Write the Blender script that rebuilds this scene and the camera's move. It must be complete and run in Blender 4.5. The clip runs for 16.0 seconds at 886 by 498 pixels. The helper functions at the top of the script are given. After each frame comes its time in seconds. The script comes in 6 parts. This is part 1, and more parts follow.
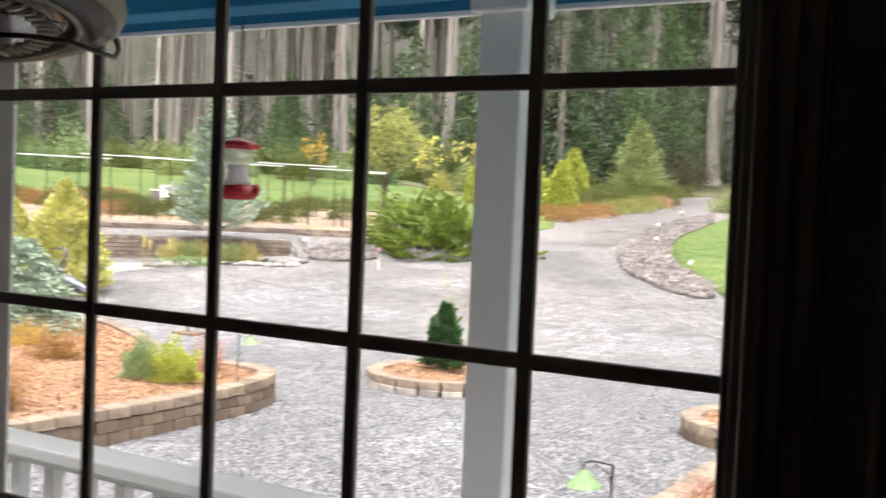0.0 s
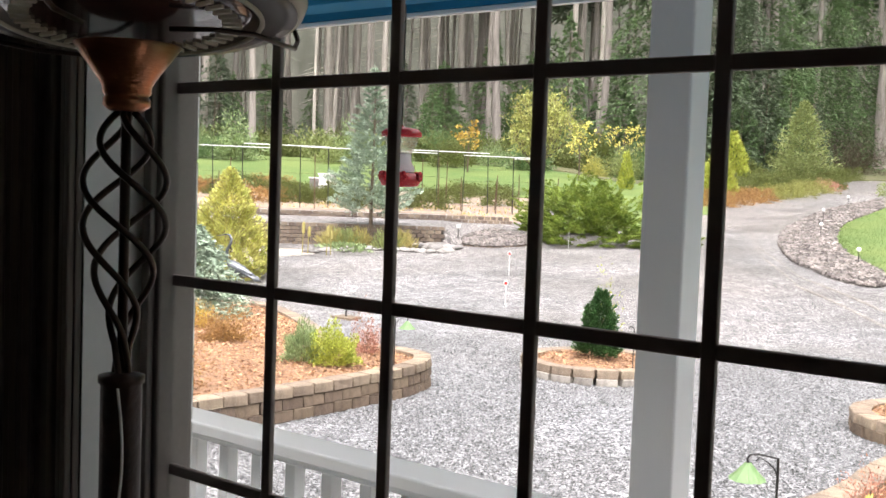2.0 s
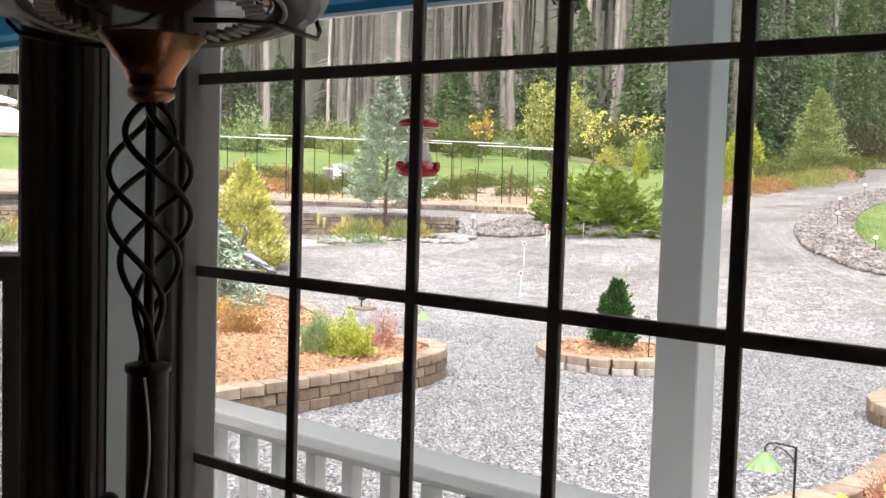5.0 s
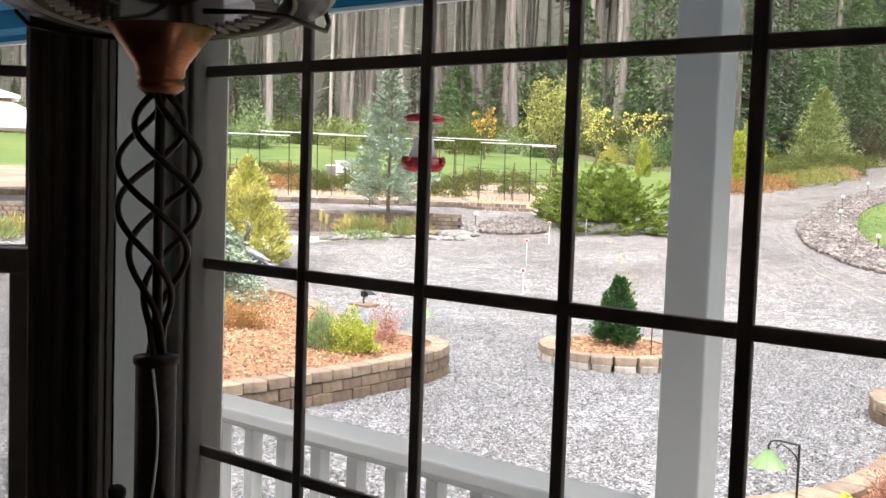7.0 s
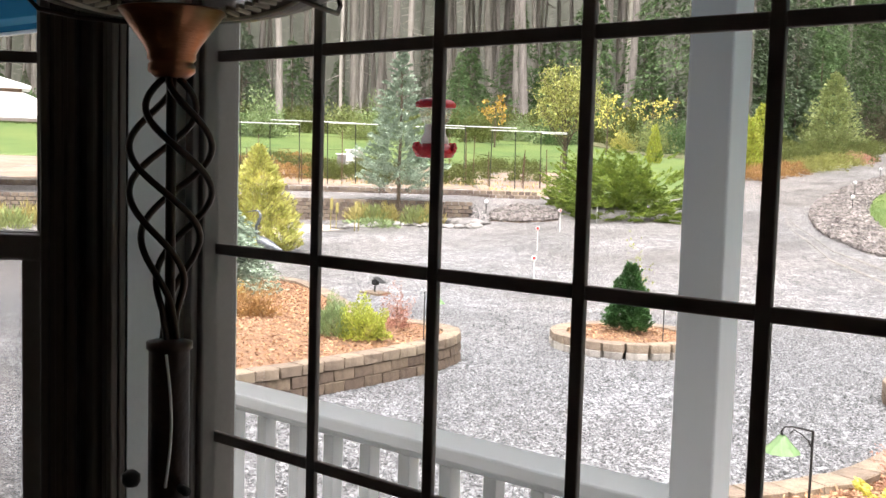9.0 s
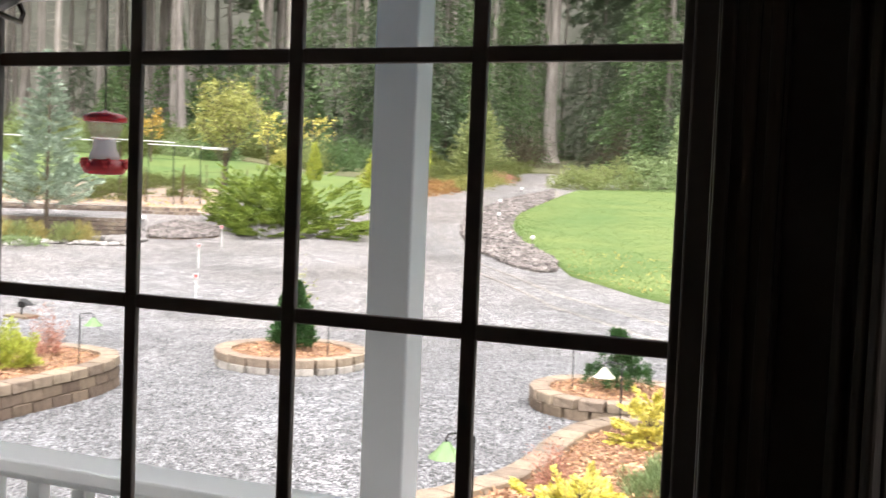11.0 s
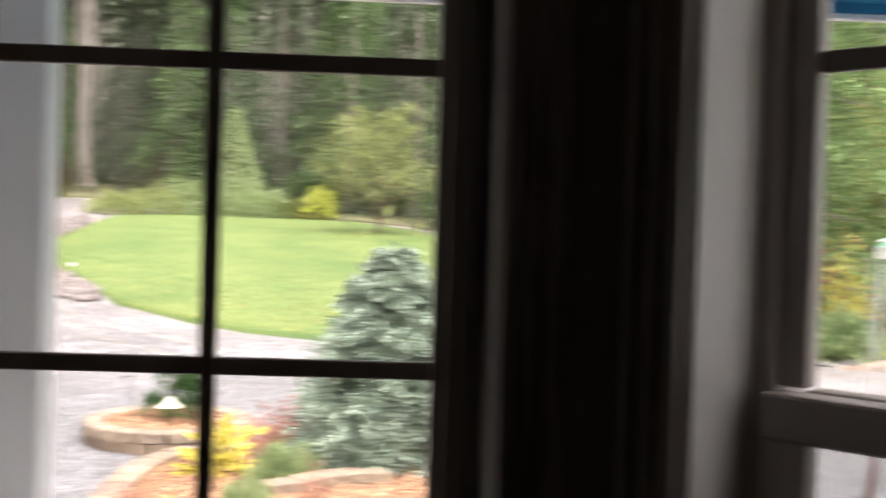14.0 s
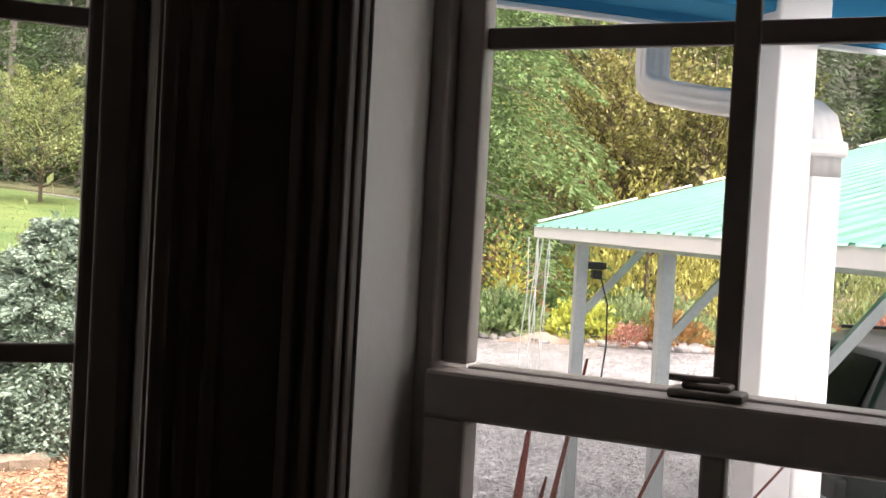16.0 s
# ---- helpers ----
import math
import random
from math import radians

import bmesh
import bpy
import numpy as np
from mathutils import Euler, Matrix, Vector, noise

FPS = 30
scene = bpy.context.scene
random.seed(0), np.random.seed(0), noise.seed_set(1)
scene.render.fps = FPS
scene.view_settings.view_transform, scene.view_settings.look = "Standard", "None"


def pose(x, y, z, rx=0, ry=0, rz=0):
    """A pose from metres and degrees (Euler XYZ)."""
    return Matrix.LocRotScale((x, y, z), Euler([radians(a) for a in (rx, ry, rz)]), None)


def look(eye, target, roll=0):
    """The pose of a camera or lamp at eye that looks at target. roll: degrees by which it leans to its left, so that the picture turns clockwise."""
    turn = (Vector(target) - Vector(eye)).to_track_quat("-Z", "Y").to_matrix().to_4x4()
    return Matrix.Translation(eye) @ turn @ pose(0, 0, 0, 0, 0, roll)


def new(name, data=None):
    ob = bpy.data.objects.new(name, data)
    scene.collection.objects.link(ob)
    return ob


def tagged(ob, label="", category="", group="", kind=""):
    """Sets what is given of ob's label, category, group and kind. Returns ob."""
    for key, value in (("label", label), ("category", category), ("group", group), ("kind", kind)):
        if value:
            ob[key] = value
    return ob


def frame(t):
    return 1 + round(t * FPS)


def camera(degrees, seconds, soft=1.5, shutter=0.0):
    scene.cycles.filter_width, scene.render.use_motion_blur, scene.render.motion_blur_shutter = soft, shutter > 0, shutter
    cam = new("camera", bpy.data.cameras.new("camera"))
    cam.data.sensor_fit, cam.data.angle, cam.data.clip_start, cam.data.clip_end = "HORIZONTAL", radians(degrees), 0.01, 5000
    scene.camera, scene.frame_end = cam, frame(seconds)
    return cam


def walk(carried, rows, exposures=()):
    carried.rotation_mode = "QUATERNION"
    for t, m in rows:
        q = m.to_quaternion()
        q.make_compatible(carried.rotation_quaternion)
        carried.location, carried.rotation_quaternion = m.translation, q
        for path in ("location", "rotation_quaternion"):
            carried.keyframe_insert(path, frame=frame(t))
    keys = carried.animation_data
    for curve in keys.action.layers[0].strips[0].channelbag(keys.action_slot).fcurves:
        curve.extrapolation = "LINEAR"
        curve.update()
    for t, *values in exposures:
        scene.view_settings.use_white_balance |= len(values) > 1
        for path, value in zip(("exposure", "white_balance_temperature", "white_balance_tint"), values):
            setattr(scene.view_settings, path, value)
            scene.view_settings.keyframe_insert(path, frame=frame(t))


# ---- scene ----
# one hand-held camera that turns in the bay window
cam = camera(45.2, 16.0, soft=1.5, shutter=0.8)
PATH = [
    (0.0, pose(1.432, -1.052, 2.611, 87.72, -2.43, 30.71)),
    (0.5, pose(1.437, -1.047, 2.611, 87.30, -1.37, 34.31)),
    (1.0, pose(1.434, -1.046, 2.608, 86.81, -1.40, 36.63)),
    (1.5, pose(1.432, -1.049, 2.609, 86.65, -1.46, 37.80)),
    (2.0, pose(1.402, -1.061, 2.610, 86.66, -2.07, 38.89)),
    (2.5, pose(1.397, -1.062, 2.609, 86.54, -2.20, 38.98)),
    (3.0, pose(1.398, -1.068, 2.609, 86.31, -2.03, 39.33)),
    (3.5, pose(1.397, -1.067, 2.606, 85.96, -1.95, 39.48)),
    (4.0, pose(1.397, -1.068, 2.608, 86.05, -1.80, 39.57)),
    (6.5, pose(1.393, -1.077, 2.607, 86.11, -1.83, 39.74)),
    (7.0, pose(1.388, -1.076, 2.602, 85.96, -1.98, 39.77)),
    (7.5, pose(1.382, -1.075, 2.598, 85.79, -1.97, 39.77)),
    (8.0, pose(1.381, -1.070, 2.596, 85.54, -1.83, 39.88)),
    (8.5, pose(1.379, -1.069, 2.595, 85.45, -1.76, 39.99)),
    (9.0, pose(1.379, -1.071, 2.595, 85.31, -1.65, 40.32)),
    (9.5, pose(1.383, -1.069, 2.600, 85.53, -1.96, 38.97)),
    (10.0, pose(1.388, -1.075, 2.603, 86.67, -2.81, 32.30)),
    (10.2, pose(1.381, -1.076, 2.601, 86.76, -3.08, 29.27)),
    (12.5, pose(1.244, -1.164, 2.602, 86.75, -1.37, 18.04)),
    (13.0, pose(1.230, -1.131, 2.595, 86.42, -1.94, 16.60)),
    (13.5, pose(1.197, -1.107, 2.600, 88.14, -2.23, 11.36)),
    (14.0, pose(1.110, -1.076, 2.588, 89.01, -1.85, -2.27)),
    (14.5, pose(1.126, -1.046, 2.594, 88.75, -2.86, -10.55)),
    (15.0, pose(1.124, -1.019, 2.582, 89.10, -3.61, -18.95)),
    (15.5, pose(1.129, -1.022, 2.585, 88.38, -3.44, -19.85)),
    (16.0, pose(1.132, -1.029, 2.586, 88.41, -3.15, -19.49)),
]
walk(cam, PATH, exposures=[(0.0, 1.91, 6600, 15), (10.2, 1.91, 6600, 15), (13.0, 1.91, 6600, 15), (14.2, 2.35, 6900, 21), (15.0, 2.85, 6900, 21), (15.4, 2.42, 6900, 21), (16.0, 2.2, 6950, 21)])

# ---- light: a wet overcast morning ----
world = bpy.data.worlds.new("overcast")
scene.world = world
world.use_nodes = True
wn = world.node_tree.nodes
sky = wn.new("ShaderNodeTexSky")
sky.sky_type = "NISHITA"
sky.sun_disc = False
sky.sun_elevation = radians(70)
sky.sun_rotation = radians(141)
sky.air_density, sky.dust_density, sky.ozone_density = 1.0, 6.0, 1.0
grey = wn.new("ShaderNodeHueSaturation")
grey.inputs["Saturation"].default_value = 0.04
world.node_tree.links.new(sky.outputs[0], grey.inputs["Color"])
world.node_tree.links.new(grey.outputs[0], wn["Background"].inputs[0])
wn["Background"].inputs[1].default_value = 0.15
sun = new("sun", bpy.data.lights.new("sun", "SUN"))
sun.data.energy, sun.data.angle, sun.data.color = 1.1, radians(60), (1.0, 0.97, 0.92)
sun.matrix_world = look((4, -5, 20), (0, 0, 0))

# ---- materials ----
def mat(name, c1, c2, scale=8.0, rough=0.7, bump=0.2, fine=120.0, metal=0.0, island=0.0, rnd=0.0, spec=0.5, stretch=(1, 1, 1), dist=0.01, coat=0.0):
    """Two-scale noise between two colours, fine relief, and a shift of value from piece to piece."""
    m = bpy.data.materials.new(name)
    m.use_nodes = True
    nt = m.node_tree
    N, L = nt.nodes, nt.links
    b = N["Principled BSDF"]
    co = N.new("ShaderNodeTexCoord")
    mp = N.new("ShaderNodeMapping")
    mp.inputs["Scale"].default_value = stretch
    L.new(co.outputs["Object"], mp.inputs[0])
    big = N.new("ShaderNodeTexNoise")
    big.inputs["Scale"].default_value, big.inputs["Detail"].default_value = scale, 6
    L.new(mp.outputs[0], big.inputs["Vector"])
    small = N.new("ShaderNodeTexNoise")
    small.inputs["Scale"].default_value, small.inputs["Detail"].default_value = fine, 3
    L.new(mp.outputs[0], small.inputs["Vector"])
    mixf = N.new("ShaderNodeMath")
    mixf.operation = "MULTIPLY_ADD"
    L.new(small.outputs[0], mixf.inputs[0])
    mixf.inputs[1].default_value = 0.7
    sub = N.new("ShaderNodeMath")
    sub.operation = "MULTIPLY_ADD"
    L.new(big.outputs[0], sub.inputs[0])
    sub.inputs[1].default_value, sub.inputs[2].default_value = 1.5, -0.6
    L.new(sub.outputs[0], mixf.inputs[2])
    ramp = N.new("ShaderNodeMix")
    ramp.data_type = "RGBA"
    ramp.inputs["A"].default_value, ramp.inputs["B"].default_value = (*c1, 1), (*c2, 1)
    L.new(mixf.outputs[0], ramp.inputs["Factor"])
    out = ramp.outputs["Result"]
    if island or rnd:
        hs = N.new("ShaderNodeHueSaturation")
        src = N.new("ShaderNodeNewGeometry").outputs["Random Per Island"] if island else N.new("ShaderNodeObjectInfo").outputs["Random"]
        amount = island or rnd
        v = N.new("ShaderNodeMath")
        v.operation = "MULTIPLY_ADD"
        L.new(src, v.inputs[0])
        v.inputs[1].default_value, v.inputs[2].default_value = 2 * amount, 1 - amount
        L.new(v.outputs[0], hs.inputs["Value"])
        h = N.new("ShaderNodeMath")
        h.operation = "MULTIPLY_ADD"
        L.new(src, h.inputs[0])
        h.inputs[1].default_value, h.inputs[2].default_value = 0.06 * amount, 0.5 - 0.03 * amount
        L.new(h.outputs[0], hs.inputs["Hue"])
        L.new(out, hs.inputs["Color"])
        out = hs.outputs[0]
    L.new(out, b.inputs["Base Color"])
    b.inputs["Roughness"].default_value, b.inputs["Metallic"].default_value = rough, metal
    b.inputs["Specular IOR Level"].default_value = spec
    b.inputs["Coat Weight"].default_value = coat
    if bump:
        bp = N.new("ShaderNodeBump")
        bp.inputs["Strength"].default_value, bp.inputs["Distance"].default_value = bump, dist
        L.new(mixf.outputs[0], bp.inputs["Height"])
        L.new(bp.outputs[0], b.inputs["Normal"])
    return m


def leaf_mat(name, c1, c2, island=0.35, trans=0.25, rough=0.55):
    m = mat(name, c1, c2, scale=3, rough=rough, bump=0.0, fine=20, island=island, spec=0.3)
    N, L = m.node_tree.nodes, m.node_tree.links
    b, o = N["Principled BSDF"], N["Material Output"]
    tr = N.new("ShaderNodeBsdfTranslucent")
    L.new(b.inputs["Base Color"].links[0].from_socket, tr.inputs[0])
    mx = N.new("ShaderNodeMixShader")
    mx.inputs[0].default_value = trans
    L.new(b.outputs[0], mx.inputs[1])
    L.new(tr.outputs[0], mx.inputs[2])
    L.new(mx.outputs[0], o.inputs[0])
    return m


def gravel_mat(name, c1, c2, cell=28.0, wet=0.35):
    """Crushed stone: a colour for each chip, dark joints between chips, and wet patches that shine."""
    m = bpy.data.materials.new(name)
    m.use_nodes = True
    N, L = m.node_tree.nodes, m.node_tree.links
    b = N["Principled BSDF"]
    co = N.new("ShaderNodeTexCoord")
    vo = N.new("ShaderNodeTexVoronoi")
    vo.inputs["Scale"].default_value = cell
    L.new(co.outputs["Object"], vo.inputs["Vector"])
    sep = N.new("ShaderNodeSeparateColor")
    L.new(vo.outputs["Color"], sep.inputs[0])
    big = N.new("ShaderNodeTexNoise")
    big.inputs["Scale"].default_value, big.inputs["Detail"].default_value = 0.35, 7
    L.new(co.outputs["Object"], big.inputs["Vector"])
    mx = N.new("ShaderNodeMix")
    mx.data_type = "RGBA"
    mx.inputs["A"].default_value, mx.inputs["B"].default_value = (*c1, 1), (*c2, 1)
    pw = N.new("ShaderNodeMath")
    pw.operation = "POWER"
    L.new(sep.outputs[0], pw.inputs[0])
    pw.inputs[1].default_value = 1.9
    v2 = N.new("ShaderNodeTexVoronoi")
    v2.inputs["Scale"].default_value = cell * 0.42
    L.new(co.outputs["Object"], v2.inputs["Vector"])
    s2 = N.new("ShaderNodeSeparateColor")
    L.new(v2.outputs["Color"], s2.inputs[0])
    lump = N.new("ShaderNodeTexNoise")
    lump.inputs["Scale"].default_value, lump.inputs["Detail"].default_value, lump.inputs["Roughness"].default_value = 3.2, 9, 0.75
    L.new(co.outputs["Object"], lump.inputs["Vector"])
    lot = N.new("ShaderNodeMapRange")
    L.new(s2.outputs[1], lot.inputs[0])
    lot.inputs[3].default_value, lot.inputs[4].default_value = 0.45, 1.55
    mu = N.new("ShaderNodeMath")
    mu.operation = "MULTIPLY"
    L.new(pw.outputs[0], mu.inputs[0])
    L.new(lot.outputs[0], mu.inputs[1])
    L.new(mu.outputs[0], mx.inputs["Factor"])
    tone = N.new("ShaderNodeMapRange")
    L.new(big.outputs[0], tone.inputs[0])
    for k, v in ((1, 0.3), (2, 0.72), (3, 0.8), (4, 1.25)):
        tone.inputs[k].default_value = v
    grain = N.new("ShaderNodeMapRange")
    L.new(lump.outputs[0], grain.inputs[0])
    for k, v in ((1, 0.3), (2, 0.7), (3, 0.45), (4, 1.6)):
        grain.inputs[k].default_value = v
    both = N.new("ShaderNodeMath")
    both.operation = "MULTIPLY"
    L.new(tone.outputs[0], both.inputs[0])
    L.new(grain.outputs[0], both.inputs[1])
    dirt = N.new("ShaderNodeTexNoise")
    dirt.inputs["Scale"].default_value, dirt.inputs["Detail"].default_value = 0.16, 5
    L.new(co.outputs["Object"], dirt.inputs["Vector"])
    patch = N.new("ShaderNodeMapRange")
    L.new(dirt.outputs[0], patch.inputs[0])
    for k, v in ((1, 0.4), (2, 0.66), (3, -0.25), (4, 0.35)):
        patch.inputs[k].default_value = v
    # the far yard and the drive are packed with brown fines
    away = N.new("ShaderNodeVectorMath")
    away.operation = "LENGTH"
    L.new(co.outputs["Object"], away.inputs[0])
    fines = N.new("ShaderNodeMapRange")
    L.new(away.outputs["Value"], fines.inputs[0])
    for k, v in ((1, 9.0), (2, 34.0), (3, 0.15), (4, 0.85)):
        fines.inputs[k].default_value = v
    amount = N.new("ShaderNodeMath")
    amount.operation = "ADD"
    amount.use_clamp = True
    L.new(patch.outputs[0], amount.inputs[0])
    L.new(fines.outputs[0], amount.inputs[1])
    warm = N.new("ShaderNodeMix")
    warm.data_type = "RGBA"
    warm.blend_type = "MULTIPLY"
    warm.inputs["B"].default_value = (1.0, 0.9, 0.82, 1)
    L.new(amount.outputs[0], warm.inputs["Factor"])
    L.new(mx.outputs["Result"], warm.inputs["A"])
    hs = N.new("ShaderNodeHueSaturation")
    L.new(warm.outputs["Result"], hs.inputs["Color"])
    L.new(both.outputs[0], hs.inputs["Value"])
    L.new(hs.outputs[0], b.inputs["Base Color"])
    ro = N.new("ShaderNodeMapRange")
    L.new(big.outputs[0], ro.inputs[0])
    for k, v in ((1, 0.38), (2, 0.62), (3, wet), (4, 0.7)):
        ro.inputs[k].default_value = v
    L.new(ro.outputs[0], b.inputs["Roughness"])
    bp = N.new("ShaderNodeBump")
    bp.inputs["Strength"].default_value, bp.inputs["Distance"].default_value = 0.8, 0.012
    bp.invert = True
    L.new(vo.outputs["Distance"], bp.inputs["Height"])
    L.new(bp.outputs[0], b.inputs["Normal"])
    return m


M_GRAVEL = gravel_mat("crushed_gravel", (0.025, 0.026, 0.029), (0.39, 0.39, 0.405), cell=52, wet=0.45)
M_TRACK = gravel_mat("packed_gravel", (0.09, 0.085, 0.08), (0.4, 0.385, 0.37), cell=40, wet=0.45)
M_PEBBLE = mat("grey_gravel_chips", (0.03, 0.03, 0.032), (0.25, 0.25, 0.255), scale=14, fine=70, rough=0.3, bump=0.0, island=0.9)
M_LAWN = mat("wet_lawn", (0.035, 0.088, 0.014), (0.14, 0.175, 0.045), scale=0.4, fine=6, rough=0.7, bump=0.2, dist=0.03)
M_SOIL = mat("garden_soil", (0.13, 0.09, 0.065), (0.34, 0.26, 0.2), scale=0.7, fine=9, rough=0.9, bump=0.7, dist=0.05)
M_FLOOR_FOREST = mat("forest_floor", (0.05, 0.06, 0.025), (0.12, 0.11, 0.05), scale=0.5, fine=6, rough=0.95, bump=0.7, dist=0.1)
M_CHIP = mat("bark_mulch", (0.2, 0.1, 0.055), (0.58, 0.35, 0.21), scale=6, fine=60, rough=0.85, bump=0.3, dist=0.01, island=0.5)
M_MULCH = mat("bark_mulch_bed", (0.09, 0.045, 0.025), (0.4, 0.23, 0.13), scale=14, fine=70, rough=0.85, bump=0.9, dist=0.04)
M_BLOCK = mat("tan_wall_block", (0.065, 0.045, 0.032), (0.215, 0.155, 0.108), scale=9, fine=70, rough=0.75, bump=0.8, dist=0.015, rnd=0.25)
M_CAP = mat("tan_cap_block", (0.11, 0.08, 0.058), (0.33, 0.255, 0.185), scale=9, fine=70, rough=0.65, bump=0.7, dist=0.012, rnd=0.2)
M_WHITE = mat("white_porch_paint", (0.79, 0.8, 0.81), (0.86, 0.87, 0.87), scale=3, fine=90, rough=0.45, bump=0.08)
M_WETWHITE = mat("wet_white_paint", (0.82, 0.83, 0.83), (0.88, 0.88, 0.88), scale=3, fine=60, rough=0.3, bump=0.05, coat=0.4)
M_BLUE = mat("blue_ceiling_paint", (0.016, 0.18, 0.34), (0.03, 0.23, 0.42), scale=2, fine=60, rough=0.85, bump=0.05, spec=0.15)
M_VINYL = mat("almond_window_vinyl", (0.34, 0.305, 0.285), (0.42, 0.385, 0.36), scale=5, fine=80, rough=0.4, bump=0.04)
# the almond vinyl again, with the shade on the fixed frame put into its colour
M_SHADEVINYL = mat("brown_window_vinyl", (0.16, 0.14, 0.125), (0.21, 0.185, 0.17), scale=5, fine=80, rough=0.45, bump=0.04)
M_MUNTIN = mat("brown_muntin_bar", (0.16, 0.135, 0.125), (0.22, 0.19, 0.175), scale=5, fine=80, rough=0.5, bump=0.05)
M_JAMB = mat("white_jamb_paint", (0.7, 0.7, 0.69), (0.8, 0.8, 0.78), scale=3, fine=60, rough=0.5, bump=0.08)
M_CASING = mat("dark_stained_wood", (0.06, 0.045, 0.036), (0.12, 0.088, 0.07), scale=3, fine=25, rough=0.45, bump=0.15, stretch=(8, 8, 0.6))
M_WALL = mat("tan_wall_paint", (0.42, 0.37, 0.31), (0.48, 0.43, 0.37), scale=2, fine=90, rough=0.85, bump=0.1)
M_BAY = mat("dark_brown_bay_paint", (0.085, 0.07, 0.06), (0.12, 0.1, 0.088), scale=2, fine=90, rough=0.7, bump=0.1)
M_CEIL = mat("cream_ceiling_paint", (0.74, 0.72, 0.68), (0.8, 0.78, 0.75), scale=4, fine=70, rough=0.9, bump=0.2)
M_CARPET = mat("tan_carpet", (0.38, 0.33, 0.27), (0.5, 0.44, 0.37), scale=4, fine=160, rough=0.95, bump=0.6)
M_IRON = mat("bronze_iron", (0.012, 0.008, 0.006), (0.05, 0.025, 0.015), scale=14, fine=80, rough=0.38, bump=0.15, metal=0.6)
M_COPPER = mat("brushed_copper", (0.3, 0.12, 0.06), (0.48, 0.22, 0.12), scale=6, fine=60, rough=0.3, bump=0.1, metal=1.0, stretch=(1, 1, 6))
M_BLACK = mat("black_metal", (0.012, 0.012, 0.013), (0.03, 0.03, 0.03), scale=9, fine=60, rough=0.45, bump=0.1, metal=0.3)
M_BARK = mat("fir_bark", (0.16, 0.138, 0.12), (0.48, 0.43, 0.39), scale=1.6, fine=9, rough=0.9, bump=0.8, dist=0.05, stretch=(3, 3, 0.35), rnd=0.35)
M_STONE = mat("river_stone", (0.09, 0.083, 0.08), (0.33, 0.31, 0.29), scale=6, fine=40, rough=0.55, bump=0.3, rnd=0.4)
M_SLATE = mat("broken_slate", (0.045, 0.038, 0.034), (0.27, 0.235, 0.22), scale=2, fine=20, rough=0.6, bump=0.5, island=0.6)


def glass_mat(name, tint=(1, 1, 1), rough=0.0):
    """Thin clear pane: see-through, with a faint sharp reflection."""
    m = bpy.data.materials.new(name)
    m.use_nodes = True
    N, L = m.node_tree.nodes, m.node_tree.links
    t, g, x, f = N.new("ShaderNodeBsdfTransparent"), N.new("ShaderNodeBsdfGlossy"), N.new("ShaderNodeMixShader"), N.new("ShaderNodeFresnel")
    t.inputs[0].default_value = (*tint, 1)
    g.inputs["Roughness"].default_value = rough
    f.inputs[0].default_value = 1.35
    L.new(f.outputs[0], x.inputs[0])
    L.new(t.outputs[0], x.inputs[1])
    L.new(g.outputs[0], x.inputs[2])
    L.new(x.outputs[0], N["Material Output"].inputs[0])
    return m


def veil_mat(name, colour, clear):
    """Cloudy clear plastic: partly see-through, partly lit from behind."""
    m = bpy.data.materials.new(name)
    m.use_nodes = True
    N, L = m.node_tree.nodes, m.node_tree.links
    t, d, x, b = N.new("ShaderNodeBsdfTransparent"), N.new("ShaderNodeBsdfTranslucent"), N.new("ShaderNodeMixShader"), N["Principled BSDF"]
    y = N.new("ShaderNodeMixShader")
    b.inputs["Base Color"].default_value = (*colour, 1)
    b.inputs["Roughness"].default_value = 0.2
    d.inputs[0].default_value = (*colour, 1)
    y.inputs[0].default_value = 0.5
    L.new(b.outputs[0], y.inputs[1])
    L.new(d.outputs[0], y.inputs[2])
    x.inputs[0].default_value = clear
    L.new(y.outputs[0], x.inputs[1])
    L.new(t.outputs[0], x.inputs[2])
    L.new(x.outputs[0], N["Material Output"].inputs[0])
    return m


M_SCREEN = veil_mat("grey_insect_mesh", (0.12, 0.12, 0.12), 0.6)
M_GLASS = glass_mat("window_glass", (0.96, 0.975, 0.97))

# ---- building helpers ----
def raw(name, verts, faces, material, parent=None, smooth=False):
    me = bpy.data.meshes.new(name)
    me.from_pydata([tuple(v) for v in verts], [], [tuple(f) for f in faces])
    me.update()
    me.materials.append(material)
    if smooth:
        me.polygons.foreach_set("use_smooth", [True] * len(me.polygons))
    ob = new(name, me)
    if parent:
        ob.parent = parent
    return ob


def part(name, bm, material, parent=None, label="", smooth=False):
    """Links a bmesh as one mesh object under a thing or a part."""
    me = bpy.data.meshes.new(name)
    bmesh.ops.recalc_face_normals(bm, faces=bm.faces)
    bm.to_mesh(me)
    bm.free()
    me.materials.append(material)
    if smooth:
        me.polygons.foreach_set("use_smooth", [True] * len(me.polygons))
    ob = new(name, me)
    if parent:
        ob.parent = parent
    return tagged(ob, label)


def again(ob, m, parent=None):
    """One more piece on the same mesh."""
    o = new(ob.name.split(".")[0], ob.data)
    o.matrix_basis = m
    if parent:
        o.parent = parent
    return o


def thing(name, m, label, category, group="", kind=""):
    e = new(name)
    e.empty_display_size = 0.1
    e.matrix_basis = m
    return tagged(e, label, category, group, kind)


